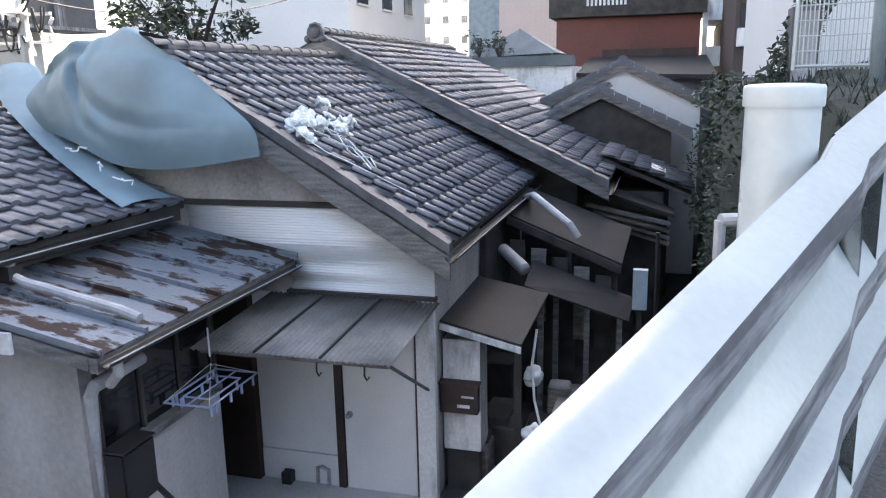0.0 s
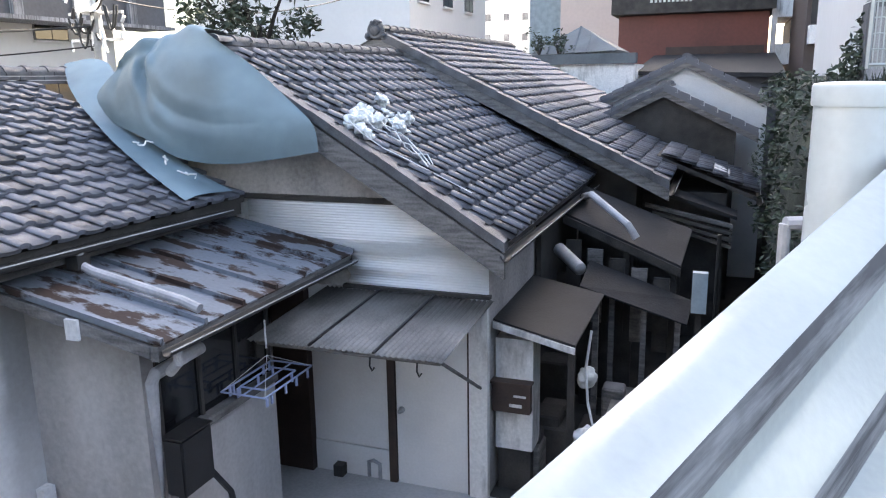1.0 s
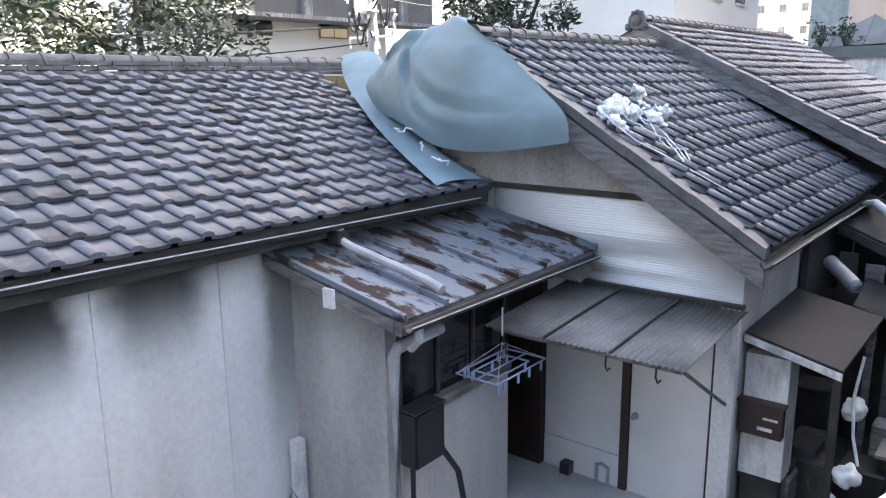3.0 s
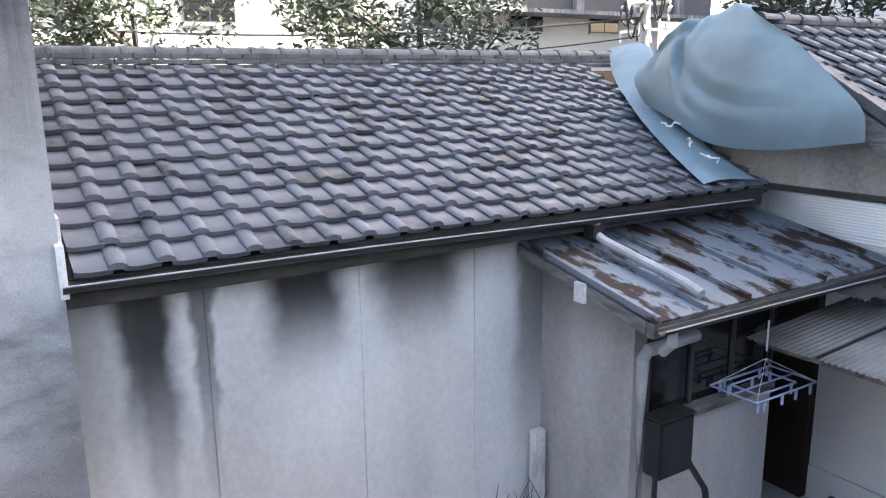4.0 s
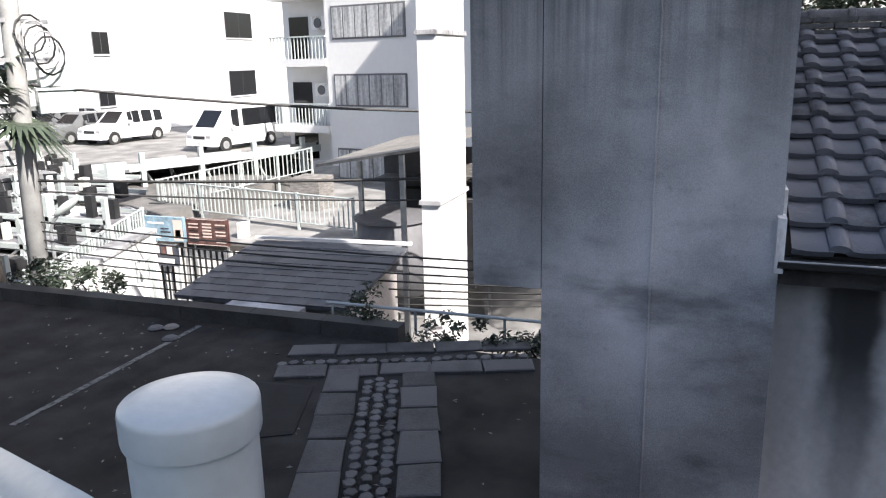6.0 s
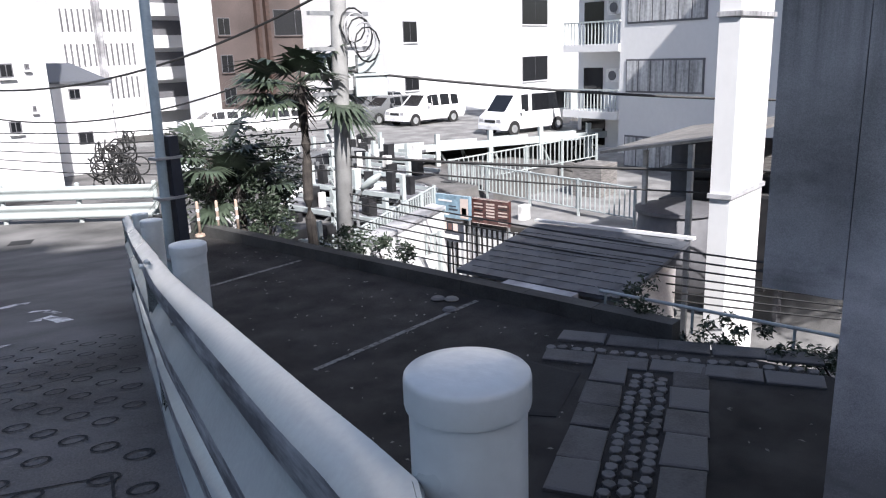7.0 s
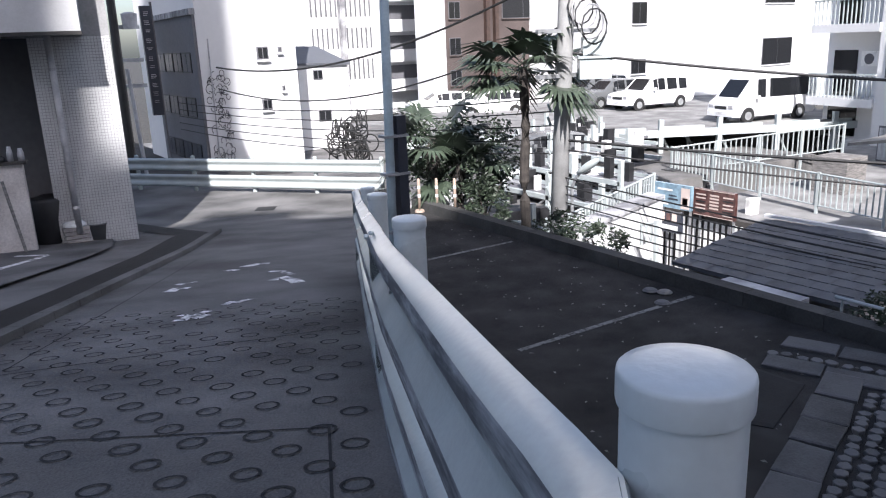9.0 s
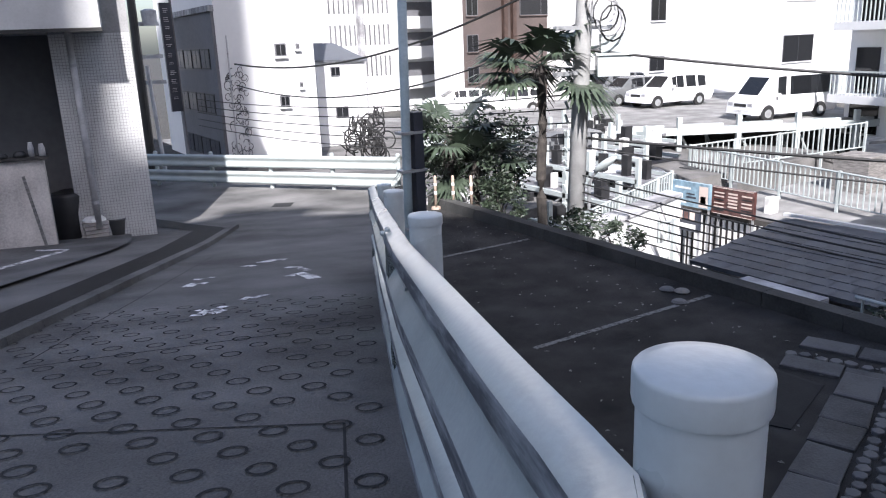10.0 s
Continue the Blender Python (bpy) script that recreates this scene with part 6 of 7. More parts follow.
# ---- palms, poles and cables ----
def fan_leaf(bm, base, direction, size, rnd):
    """A fan palm leaf: pleated blades spread from the end of a stalk."""
    d = Vector(direction).normalized()
    tip = Vector(base) + d * size * 0.9 + Vector((0, 0, -0.12 * size))
    tube(bm, [base, Vector(base).lerp(tip, 0.6) + Vector((0, 0, 0.06 * size)), tip], 0.012, 5, 0.007)
    side = d.cross(Vector((0, 0, 1)))
    if side.length < 0.1:
        side = Vector((1, 0, 0))
    side.normalize()
    upv = side.cross(d).normalized()
    for k in range(25):
        a = radians(-125 + 250 * k / 24 + rnd.uniform(-3, 3))
        e = d * math.cos(a) + side * math.sin(a)
        L1 = size * rnd.uniform(0.75, 1.0) * (0.75 + 0.25 * math.cos(a))
        w = e.cross(upv).normalized() * size * 0.05
        m = tip + e * L1 * 0.55 + upv * 0.04 * size
        q = tip + e * L1 + Vector((0, 0, -0.22 * L1 * rnd.uniform(0.5, 1.3)))
        v = [bm.verts.new(p) for p in (tip, m + w, q, m - w)]
        bm.faces.new(v)


def palm(x, y, z0, top, leaves, size, r, seed, label):
    p = thing("palm_tree", label, "palm", "fan palms")
    rnd = random.Random(seed)
    bm = bmesh.new()
    n = 14
    tube(bm, [(x + 0.03 * math.sin(k), y, z0 + (top - z0) * k / n) for k in range(n + 1)], r, 10, r * 0.8)
    part("trunk", bm, M_BARK, p)
    bm = bmesh.new()
    for k in range(30):
        a = rnd.uniform(0, 6.28)
        z = rnd.uniform(top - 0.8, top)
        tube(bm, [(x + math.cos(a) * r, y + math.sin(a) * r, z), (x + math.cos(a) * r * 2.4, y + math.sin(a) * r * 2.4, z - 0.25)], 0.015, 4, 0.004)
    part("fibre", bm, M_BARK, p)
    for k in range(leaves):
        a = 2.4 * k + rnd.uniform(-0.2, 0.2)
        el = rnd.uniform(-0.55, 0.9)
        bm = bmesh.new()
        fan_leaf(bm, (x, y, top), (math.cos(a) * math.cos(el), math.sin(a) * math.cos(el), math.sin(el)), size * rnd.uniform(0.85, 1.1), rnd)
        part("leaf", bm, M_PALM, p)
    return p


palm(-11.03, -13.1, -2.6, 3.2, 24, 1.05, 0.13, 2, "tall fan palm with dark trunk beyond the lot")
palm(-10.15, -15.5, -0.6, 1.6, 11, 1.0, 0.1, 5, "low fan palm behind the bollards")
palm(-10.6, -15.1, -0.6, 0.95, 9, 0.9, 0.1, 6, "low fan palm behind the bollards")
bush(-10.6, -16.2, 1.1, 0.9, 1.1, 1.0, 12, 3200, 0.08, "dense dark bush behind the bollards")
bush(-11.6, -15.8, 1.0, 1.0, 1.2, 1.1, 13, 3200, 0.08, "dense dark bush behind the palm")
bush(-10.9, -14.5, 0.3, 0.8, 0.6, 0.7, 14, 1800, 0.07, "dense dark bush behind the bollards")
for k, (x, y) in enumerate(((-8.98, -15.1), (-9.28, -14.85), (-9.59, -14.57), (-9.9, -14.28))):
    b = thing("bollard", "faded orange plastic bollard with pale bands", "bollard", "orange bollards")
    bm = bmesh.new()
    lathe(bm, [(0.035, 0.0), (0.035, 0.70), (0.02, 0.74)], (x, y, 0.05), 12)
    post = part("pole", bm, M_ORANGE, b, smooth=True)
    bm = bmesh.new()
    lathe(bm, [(0.12, 0.0), (0.11, 0.05), (0.04, 0.07)], (x, y, 0.0), 12)
    part("base", bm, M_ORANGE, b)
    for z in (0.35, 0.55):
        bm = bmesh.new()
        lathe(bm, [(0.037, 0.0), (0.037, 0.07)], (x, y, z), 12)
        part("band", bm, M_BOARD, post)
setting("planter", boxes((-11.5, -8.7, -15.9, -15.35, -0.5, 0.25)), M_CONC, "pale stone edging under the bushes", "edging")

upole = thing("utility_pole", "concrete utility pole with cables and transformer", "utility pole")
bm = bmesh.new()
tube(bm, [(-11.2, -12.3, -2.6), (-11.38, -12.15, 4.3), (-11.5, -12.05, 8.5)], 0.2, 14, 0.14)
part("shaft", bm, M_POLE, upole, smooth=True)
bm = bmesh.new()
box(bm, -0.33, 0.33, -0.22, 0.22, 0.0, 0.42)
box(bm, -0.37, 0.37, -0.26, 0.26, 0.42, 0.47)
box(bm, -0.26, 0.26, -0.18, 0.18, 0.47, 0.85)
bm.transform(Matrix.Translation((-11.9, -11.85, 2.95)) @ pose(0, 0, 0, 0, 0, 145))
part("transformer", bm, M_RAIL, upole, "pale grey rectangular switch box")
for z in (3.0, 3.9, 4.6, 5.4):
    part("crossarm", boxes((-12.2, -10.6, -12.2, -12.1, z, z + 0.08)), M_METAL, upole)
for k in range(5):
    bm = bmesh.new()
    pts = []
    for j in range(15):
        a = j / 14 * 6.28 * 1.3
        pts.append((-11.6 + 0.35 * math.cos(a + k), -11.95 + 0.1 * k, 4.4 + 0.35 * math.sin(a + k) - 0.1 * k))
    tube(bm, pts, 0.018, 5)
    part("cable_loop", bm, M_PIPE if k % 2 else M_CABLE, upole)
for k in range(16):
    rr = random.Random(k)
    bm = bmesh.new()
    z = -1.0 + k * 0.3
    tube(bm, [(-11.05 - 0.03 * z, -12.32, z), (-10.95 - 0.03 * z, -12.3, z + rr.uniform(0.05, 0.3))], 0.03, 5)
    part("fitting", bm, M_RAIL, upole)
spole = thing("sign_pole", "blue-grey steel pole with a dark sign panel", "pole")
bm = bmesh.new()
tube(bm, [(-4.62, -7.82, 0.0), (-4.72, -7.76, 6.0)], 0.055, 14)
part("pole", bm, M_BLUEPOLE, spole, smooth=True)
part("panel", boxes((-4.86, -4.74, -7.86, -7.72, 0.1, 3.0)), M_SIGNDARK, spole, "dark narrow sign panel with pale scribbles")
for z in (1.6, 2.3, 2.75):
    part("band", boxes((-4.88, -4.56, -7.88, -7.70, z, z + 0.03)), M_METAL, spole)


def cable(p, q, sag, r=0.02, label="thin black overhead cable", n=24):
    p, q = Vector(p), Vector(q)
    bm = bmesh.new()
    tube(bm, [p.lerp(q, k / n) - Vector((0, 0, sag * 4 * (k / n) * (1 - k / n))) for k in range(n + 1)], r, 5)
    return tagged(part("overhead_cable", bm, M_CABLE), label, "cable", "overhead cables")


cable((-11.4, -12.1, 5.2), (-8.3, -26, 3.3), 0.8, 0.03, "thick twisted overhead cable")
cable((-11.4, -12.1, 4.1), (-8.3, -26, 2.6), 0.9, 0.022)
cable((-11.4, -12.1, 3.5), (-24, 0.5, 2.4), 0.4, 0.03, "thick twisted overhead cable")
cable((-11.3, -12.2, 1.7), (-17, 0.5, 1.55), 0.15, 0.03)
cable((-11.3, -12.2, 1.5), (-17, 0.5, 1.0), 0.2, 0.018)
for k in range(7):
    cable((-11.3, -12.2, 0.9 - 0.18 * k), (-10.6 - 0.5 * k, 0.5, 0.95 - 0.22 * k), 0.12 + 0.03 * k, 0.016)
for k in range(5):
    cable((-11.3, -12.3, 2.6 - 0.3 * k), (-7.9, -30, 2.0 - 0.25 * k), 0.3, 0.016)

# ---- far guard rail at the bend ----
far = thing("guard_rail", "white two-beam guard rail at the bend of the road", "guard rail")
fp, fq = Vector((-9.6, -17.2, 0)), Vector((-3.6, -24.6, 0))
fd = (fq - fp).normalized()
fn = Vector((-fd.y, fd.x, 0))
if fn.y < 0:
    fn = -fn
prof = chaikin([(0.0, 0.0), (0.06, -0.03), (0.06, -0.09), (0.01, -0.15), (0.01, -0.2), (0.06, -0.25), (0.06, -0.32), (0.0, -0.35)], 1)
for top in (0.95, 0.5):
    bm = bmesh.new()
    ends = []
    for e in (fp, fq):
        ends.append([bm.verts.new((e.x + fn.x * (0.08 + o), e.y + fn.y * (0.08 + o), top + h)) for o, h in prof] + [bm.verts.new((e.x + fn.x * (0.075 + o), e.y + fn.y * (0.075 + o), top + h)) for o, h in reversed(prof)])
    for k in range(len(ends[0])):
        bm.faces.new((ends[0][k], ends[0][(k + 1) % len(ends[0])], ends[1][(k + 1) % len(ends[0])], ends[1][k]))
    part("beam", bm, M_RAIL, far)
for k in range(6):
    e = fp.lerp(fq, k / 5)
    bm = bmesh.new()
    lathe(bm, [(0.06, 0.0), (0.06, 1.0), (0.03, 1.03)], (e.x, e.y, 0), 14)
    part("post", bm, M_RAIL, far)

# ---- corner building with the overhang ----
cb = thing("corner_building", "pale tiled building with an overhanging upper floor", "building")
R = Matrix.Translation((-3.0, -14.62, 0)) @ pose(0, 0, 0, 0, 0, -10)


def rbox(x0, x1, y0, y1, z0, z1):
    bm = bmesh.new()
    box(bm, x0, x1, y0, y1, z0, z1, R)
    return bm


pil = part("pillar", rbox(0.0, 1.3, -1.6, 0.0, 0.2, 14.0), M_TILEJOINT, cb, "pillar clad in small white tiles")
part("upper_floor", rbox(0.42, 9.0, -6.0, 0.95, 4.18, 14.0), M_TILEWALL, cb, "overhanging tiled upper floor")
part("drip_edge", rbox(0.405, 9.0, 0.93, 0.965, 4.16, 4.22), M_GUTTER, cb)
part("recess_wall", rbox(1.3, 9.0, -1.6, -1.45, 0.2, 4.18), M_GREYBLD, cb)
part("low_wall", rbox(1.62, 9.0, 0.55, 0.75, 0.2, 2.15), M_PLASTER2, cb, "low pale wall inside the recess")
part("step", rbox(1.45, 3.2, 0.75, 0.98, 0.2, 0.62), M_ROAD, cb)
part("shelf", rbox(1.55, 2.4, 0.5, 0.82, 2.15, 2.2), M_DARKWOOD, cb)
for x, w, h in ((1.62, 0.05, 0.2), (1.78, 0.045, 0.24), (1.95, 0.1, 0.1), (2.2, 0.07, 0.08)):
    tagged(part("jar", lathe(bmesh.new(), [(w, 0.0), (w * 1.05, h * 0.6), (w * 0.7, h * 0.9), (w * 0.7, h)], R @ Vector((x, 0.68, 2.2)), 12), M_PIPE if h > 0.15 else M_BLACK, smooth=True), "small container standing on the wall shelf", "container", "things on the shelf")
# small square tiles on the pillar's front, each row by row
tile_m = bmesh.new()
for i in range(25):
    for k in range(72):
        x, z = 0.004 + i * 0.0519, 0.42 + k * 0.0519
        vs = [tile_m.verts.new(R @ Vector(p)) for p in ((x, 0.004, z), (x + 0.045, 0.004, z), (x + 0.045, 0.004, z + 0.045), (x, 0.004, z + 0.045), (x, 0.0, z), (x + 0.045, 0.0, z), (x + 0.045, 0.0, z + 0.045), (x, 0.0, z + 0.045))]
        tile_m.faces.new(vs[:4])
        for q in range(4):
            tile_m.faces.new((vs[q], vs[4 + q], vs[4 + (q + 1) % 4], vs[(q + 1) % 4]))
tagged(part("small_tiles", tile_m, M_TILEWALL, pil), kind="stuff")
bm = bmesh.new()
tube(bm, [R @ Vector((0.97, 0.12, 4.18)), R @ Vector((0.97, 0.12, 0.75))], 0.055, 12)
pipe = part("downpipe", bm, M_PIPE, cb, "pale grey downpipe", smooth=True)
for z in (1.2, 2.4, 3.6):
    bm = bmesh.new()
    tube(bm, [R @ Vector((0.97, 0.12, z)), R @ Vector((0.97, 0.12, z + 0.05))], 0.063, 12)
    part("collar", bm, M_PIPE, pipe)
bag = bmesh.new()
lathe(bag, [(0.2, 0.0), (0.27, 0.1), (0.29, 0.55), (0.31, 0.85), (0.26, 0.92), (0.1, 0.85)], (0, 0, 0), 24)
for v in bag.verts:
    v.co.x *= 1.15 + 0.1 * noise.noise(v.co * 3)
    v.co += Vector((1, 1, 0.6)) * 0.05 * noise.noise(v.co * 6)
bag.transform(Matrix.Translation((-1.62, -15.1, 0.5)))
tagged(part("rubbish_bag", bag, M_BLACK, smooth=True), "large black rubbish bag against the low wall", "bag")
bas = thing("basket", "small pale plastic basket with a lid by the pillar", "basket")
for k in range(5):
    bm = bmesh.new()
    w = 0.17 + 0.012 * k
    box(bm, -w, w, -w * 0.8, w * 0.8, 0.075 * k, 0.075 * k + 0.06, Matrix.Translation((-1.98, -14.85, 0.5)))
    part("band", bm, M_PLASTER2, bas)
bm = bmesh.new()
box(bm, -0.15, 0.15, -0.12, 0.12, 0.01, 0.37, Matrix.Translation((-1.98, -14.85, 0.5)))
part("body", bm, M_WOOD, bas)
bm = bmesh.new()
lathe(bm, [(0.22, 0.37), (0.22, 0.40), (0.15, 0.46), (0.05, 0.47)], (-1.98, -14.85, 0.5), 10)
part("lid", bm, M_ROPE, bas, "white crumpled lid")
bm = bmesh.new()
lathe(bm, [(0.15, 0.0), (0.19, 0.38), (0.205, 0.39), (0.205, 0.36), (0.18, 0.35), (0.14, 0.05)], (-2.36, -14.85, 0.48), 20)
tagged(part("bucket", bm, M_CARGREY, smooth=True), "grey plastic bucket at the foot of the pillar", "bucket")
bm = bmesh.new()
tube(bm, [R @ Vector((1.75, 0.95, 0.55)), R @ Vector((1.95, 0.8, 1.9))], 0.025, 6)
tagged(part("broom_handle", bm, M_WOOD), "thin stick leaning on the low wall", "stick")


# ---- buildings in the distance ----
def facade(name, label, x0, x1, y0, y1, z0, z1, mat, wins_y=(), wins_x=(), glass_mat=None):
    """A block with windows let into its +y and +x sides: (start, end, low, high) along the side."""
    b = thing(name, label, "building")
    part("wall", boxes((x0, x1, y0, y1, z0, z1)), mat, b)
    for a, c, lo, hi in wins_y:
        w = part("window", boxes((a, c, y1 + 0.005, y1 + 0.06, lo, hi)), M_GREYBLD, b)
        part("pane", boxes((a + 0.05, (a + c) / 2 - 0.02, y1 + 0.06, y1 + 0.075, lo + 0.05, hi - 0.05), ((a + c) / 2 + 0.02, c - 0.05, y1 + 0.06, y1 + 0.075, lo + 0.05, hi - 0.05)), M_GLASS, w)
        part("sill", boxes((a - 0.05, c + 0.05, y1 + 0.004, y1 + 0.14, lo - 0.08, lo - 0.005)), mat, w)
    for a, c, lo, hi in wins_x:
        w = part("window", boxes((x1 + 0.005, x1 + 0.06, a, c, lo, hi)), M_GREYBLD, b)
        part("pane", boxes((x1 + 0.06, x1 + 0.075, a + 0.05, (a + c) / 2 - 0.02, lo + 0.05, hi - 0.05), (x1 + 0.06, x1 + 0.075, (a + c) / 2 + 0.02, c - 0.05, lo + 0.05, hi - 0.05)), M_GLASS, w)
        part("sill", boxes((x1 + 0.004, x1 + 0.14, a - 0.05, c + 0.05, lo - 0.08, lo - 0.005)), mat, w)
    return b


b1 = facade("office_block", "white office block with graffiti and a side painted as shaded", -12.85, -8.92, -40, -30, -3, 14, M_WHITEBLD, [(-11.66, -11.19, 3.44, 3.94), (-11.63, -11.22, 1.46, 1.89), (-12.24, -12.08, 3.69, 3.91), (-12.25, -12.13, 2.17, 2.38)])
# dark grey slab paints the shade onto the block's side face
side = part("shaded_side", boxes((-8.915, -8.8, -36.6, -30.01, -3, 5.2)), M_GREYBLD, b1, "side wall with window bands, its shade painted dark grey")
part("parapet", boxes((-8.93, -8.7, -36.7, -29.95, 5.2, 5.42)), M_CONC, side)
for z in (-0.55, 1.3, 3.05):
    for k in range(4):
        y = -30.7 - k * 1.35
        w = part("window", boxes((-8.799, -8.77, y - 1.15, y, z, z + 0.78)), M_BLACK, side)
        part("pane", boxes((-8.77, -8.76, y - 1.1, y - 0.6, z + 0.05, z + 0.73), (-8.77, -8.76, y - 0.55, y - 0.05, z + 0.05, z + 0.73)), M_SIGNDARK, w)
bm = bmesh.new()
tube(bm, [(-9.3, -29.96, 4.3), (-9.25, -29.96, -1.0)], 0.03, 8)
part("downpipe", bm, M_PIPE, b1)
rnd = random.Random(77)
for k in range(70):
    gx, gz = -9.1 - rnd.random() * 0.8, -0.6 + rnd.random() * 3.6
    r = rnd.uniform(0.05, 0.14)
    a0, span = rnd.uniform(0, 6.28), rnd.uniform(2.5, 6)
    pts = [(gx + r * math.cos(a0 + span * q / 8), -29.985, gz + r * 1.3 * math.sin(a0 + span * q / 8)) for q in range(9)]
    bm = bmesh.new()
    tube(bm, pts, 0.014, 4)
    part("graffiti_stroke", bm, M_GRAFFITI, b1)
h5 = thing("gabled_house", "narrow white house with a grey pitched roof", "house")
part("wall", boxes((-18.1, -15.4, -41, -36, -3, 3.05)), M_WHITEBLD, h5)
bm = bmesh.new()
slab(bm, (-18.2, -35.85, 3.02), (-15.2, -35.85, 3.1), (-15.3, -39.5, 3.95), (-18.0, -39.5, 3.9), 0.1)
part("roof", bm, M_SLATE, h5)
for a, c, lo, hi in ((-16.67, -16.16, 2.28, 2.74), (-17.0, -16.3, 0.2, 0.75)):
    w = part("window", boxes((a, c, -35.995, -35.95, lo, hi)), M_GREYBLD, h5)
    part("pane", boxes((a + 0.04, (a + c) / 2 - 0.02, -35.95, -35.94, lo + 0.04, hi - 0.04), ((a + c) / 2 + 0.02, c - 0.04, -35.95, -35.94, lo + 0.04, hi - 0.04)), M_GLASS, w)
tw = thing("apartment_tower", "white apartment tower with narrow slit openings", "building")
part("wall", boxes((-38.2, -30.5, -80, -70, -3, 24)), M_WHITEBLD, tw)
for z0 in (0.6, 3.6, 6.6, 9.6):
    for k in range(6):
        for xx in (-34.2, -37.9):
            part("slit", boxes((xx + 0.1 + k * 0.52, xx + 0.28 + k * 0.52, -70.02, -69.96, z0, z0 + 2.0)), M_GREYBLD, tw)
    part("pier", boxes((-34.7, -34.2, -70.0, -69.3, -3, 24)), M_CONC, tw) if z0 == 0.6 else None
bal = thing("apartment_block", "white apartment block with deep balconies", "building")
part("wall", boxes((-44.5, -38.4, -78, -69, -3, 24)), M_WHITEBLD, bal)
for z in (-0.6, 2.3, 5.2, 8.1):
    # dark panel paints the shade inside the deep balcony
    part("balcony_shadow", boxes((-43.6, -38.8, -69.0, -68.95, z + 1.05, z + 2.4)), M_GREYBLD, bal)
    part("balcony", boxes((-43.8, -38.6, -68.95, -67.8, z - 0.15, z + 1.0)), M_WHITEBLD, bal)
facade("office_block", "brown tiled office block with dark windows", -53.5, -34.5, -53.4, -52, -3, 30, M_BROWNBLD, [(-44.8, -40.4, 5.55, 7.6), (-44.8, -40.4, 8.6, 10.6), (-36.2, -35.1, 2.8, 4.15), (-36.2, -35.1, 5.6, 6.9), (-36.2, -35.1, 0.4, 1.65), (-49.2, -47.4, 5.55, 7.6)])
for x in (-39.8, -38.9, -45.9):
    tagged(part("drain_shaft", boxes((x, x + 0.35, -51.998, -51.6, -3, 30)), M_BROWN), "dark vertical pipe shaft on the brown building", "shaft", kind="structure")
tagged(part("drain_shaft", boxes((-34.5, -33.2, -54, -51.6, -3, 30)), M_WHITEBLD), "white vertical shaft beside the brown building", "shaft", kind="structure")
# black colour stands in for the shade on this wall
tagged(part("shaded_gap_wall", boxes((-58, -50.4, -51.9, -50.5, -3, 30)), M_BLACK), "side wall between two buildings, its shade painted black", "wall", kind="structure")
facade("apartment_block", "large white apartment block behind the parked cars", -80, -43.3, -60, -42, -3, 30, M_WHITEBLD, [(-46.6, -45.0, 0.9, 2.0), (-46.6, -45.0, 4.6, 6.2), (-65.5, -61.2, 0.8, 3.1), (-65.5, -61.2, 6.0, 8.3)])
rb = thing("apartment_block", "white apartment block with balconies and a window band", "building")
RB = Matrix.Translation((-33, -20.2, 0)) @ pose(0, 0, 0, 0, 0, -12)


def rbb(x0, x1, y0, y1, z0, z1):
    bm = bmesh.new()
    box(bm, x0, x1, y0, y1, z0, z1, RB)
    return bm


part("wall", rbb(-14, -1.2, 0, 14, -1, 22), M_WHITEBLD, rb)
part("front_bay", rbb(-1.2, 0, 3.6, 14, -1, 22), M_WHITEBLD, rb)
for z in (-1.6, 1.75, 4.7, 7.7):
    w = part("window_band", rbb(-0.02, 0.04, 4.0, 8.0, z, z + 1.45), M_GREYBLD, rb)
    for k in range(6):
        part("pane", rbb(0.04, 0.06, 4.06 + k * 0.655, 4.06 + k * 0.655 + 0.58, z + 0.08, z + 1.37), M_CURTAIN, w)
for z in (0.85, 3.9, 6.9):
    part("balcony_floor", rbb(-1.2, 0.1, 0.2, 3.6, z - 0.35, z), M_WHITEBLD, rb)
    for k in range(16):
        part("baluster", rbb(0.02, 0.06, 0.25 + k * 0.21, 0.29 + k * 0.21, z, z + 0.95), M_RAIL, rb)
    part("rail", rbb(0.0, 0.08, 0.2, 3.6, z + 0.95, z + 1.02), M_RAIL, rb)
    part("balcony_door", rbb(-1.2, -1.16, 0.4, 1.6, z, z + 1.95), M_GLASS, rb)
    ac = part("air_conditioner", rbb(-1.1, -0.7, 2.2, 3.0, z + 1.3, z + 1.9), M_BOARD, rb, "white air conditioner box")
    bm = bmesh.new()
    tube(bm, [RB @ Vector((-0.7, 2.6, z + 1.6)), RB @ Vector((-0.66, 2.6, z + 1.6))], 0.22, 16)
    part("fan", bm, M_GREYBLD, ac)
part("ground_door", rbb(-1.2, -1.15, 0.3, 1.8, -0.9, 0.5), M_GLASS, rb)
# street and sign tower at the left of the grey block
vs_sign = thing("vertical_sign", "tall dark vertical sign with pale characters", "sign")
part("panel", boxes((-8.3, -7.86, -34.2, -34.0, 1.3, 5.75)), M_SIGNDARK, vs_sign)
rnd = random.Random(12)
for k in range(11):
    z = 5.5 - k * 0.36
    part("character_bar", boxes(*[(-8.2 + rnd.uniform(0, 0.08), -8.0 + rnd.uniform(0, 0.05), -33.995 + q * 0.001, -33.985 + q * 0.001, z - q * 0.07, z - q * 0.07 + 0.025) for q in range(rnd.choice((2, 3)))]), M_PIPE if k < 5 else M_CONC, vs_sign)
part("mast", boxes((-8.36, -8.3, -34.2, -34.0, -3, 5.9)), M_GREYBLD, vs_sign)
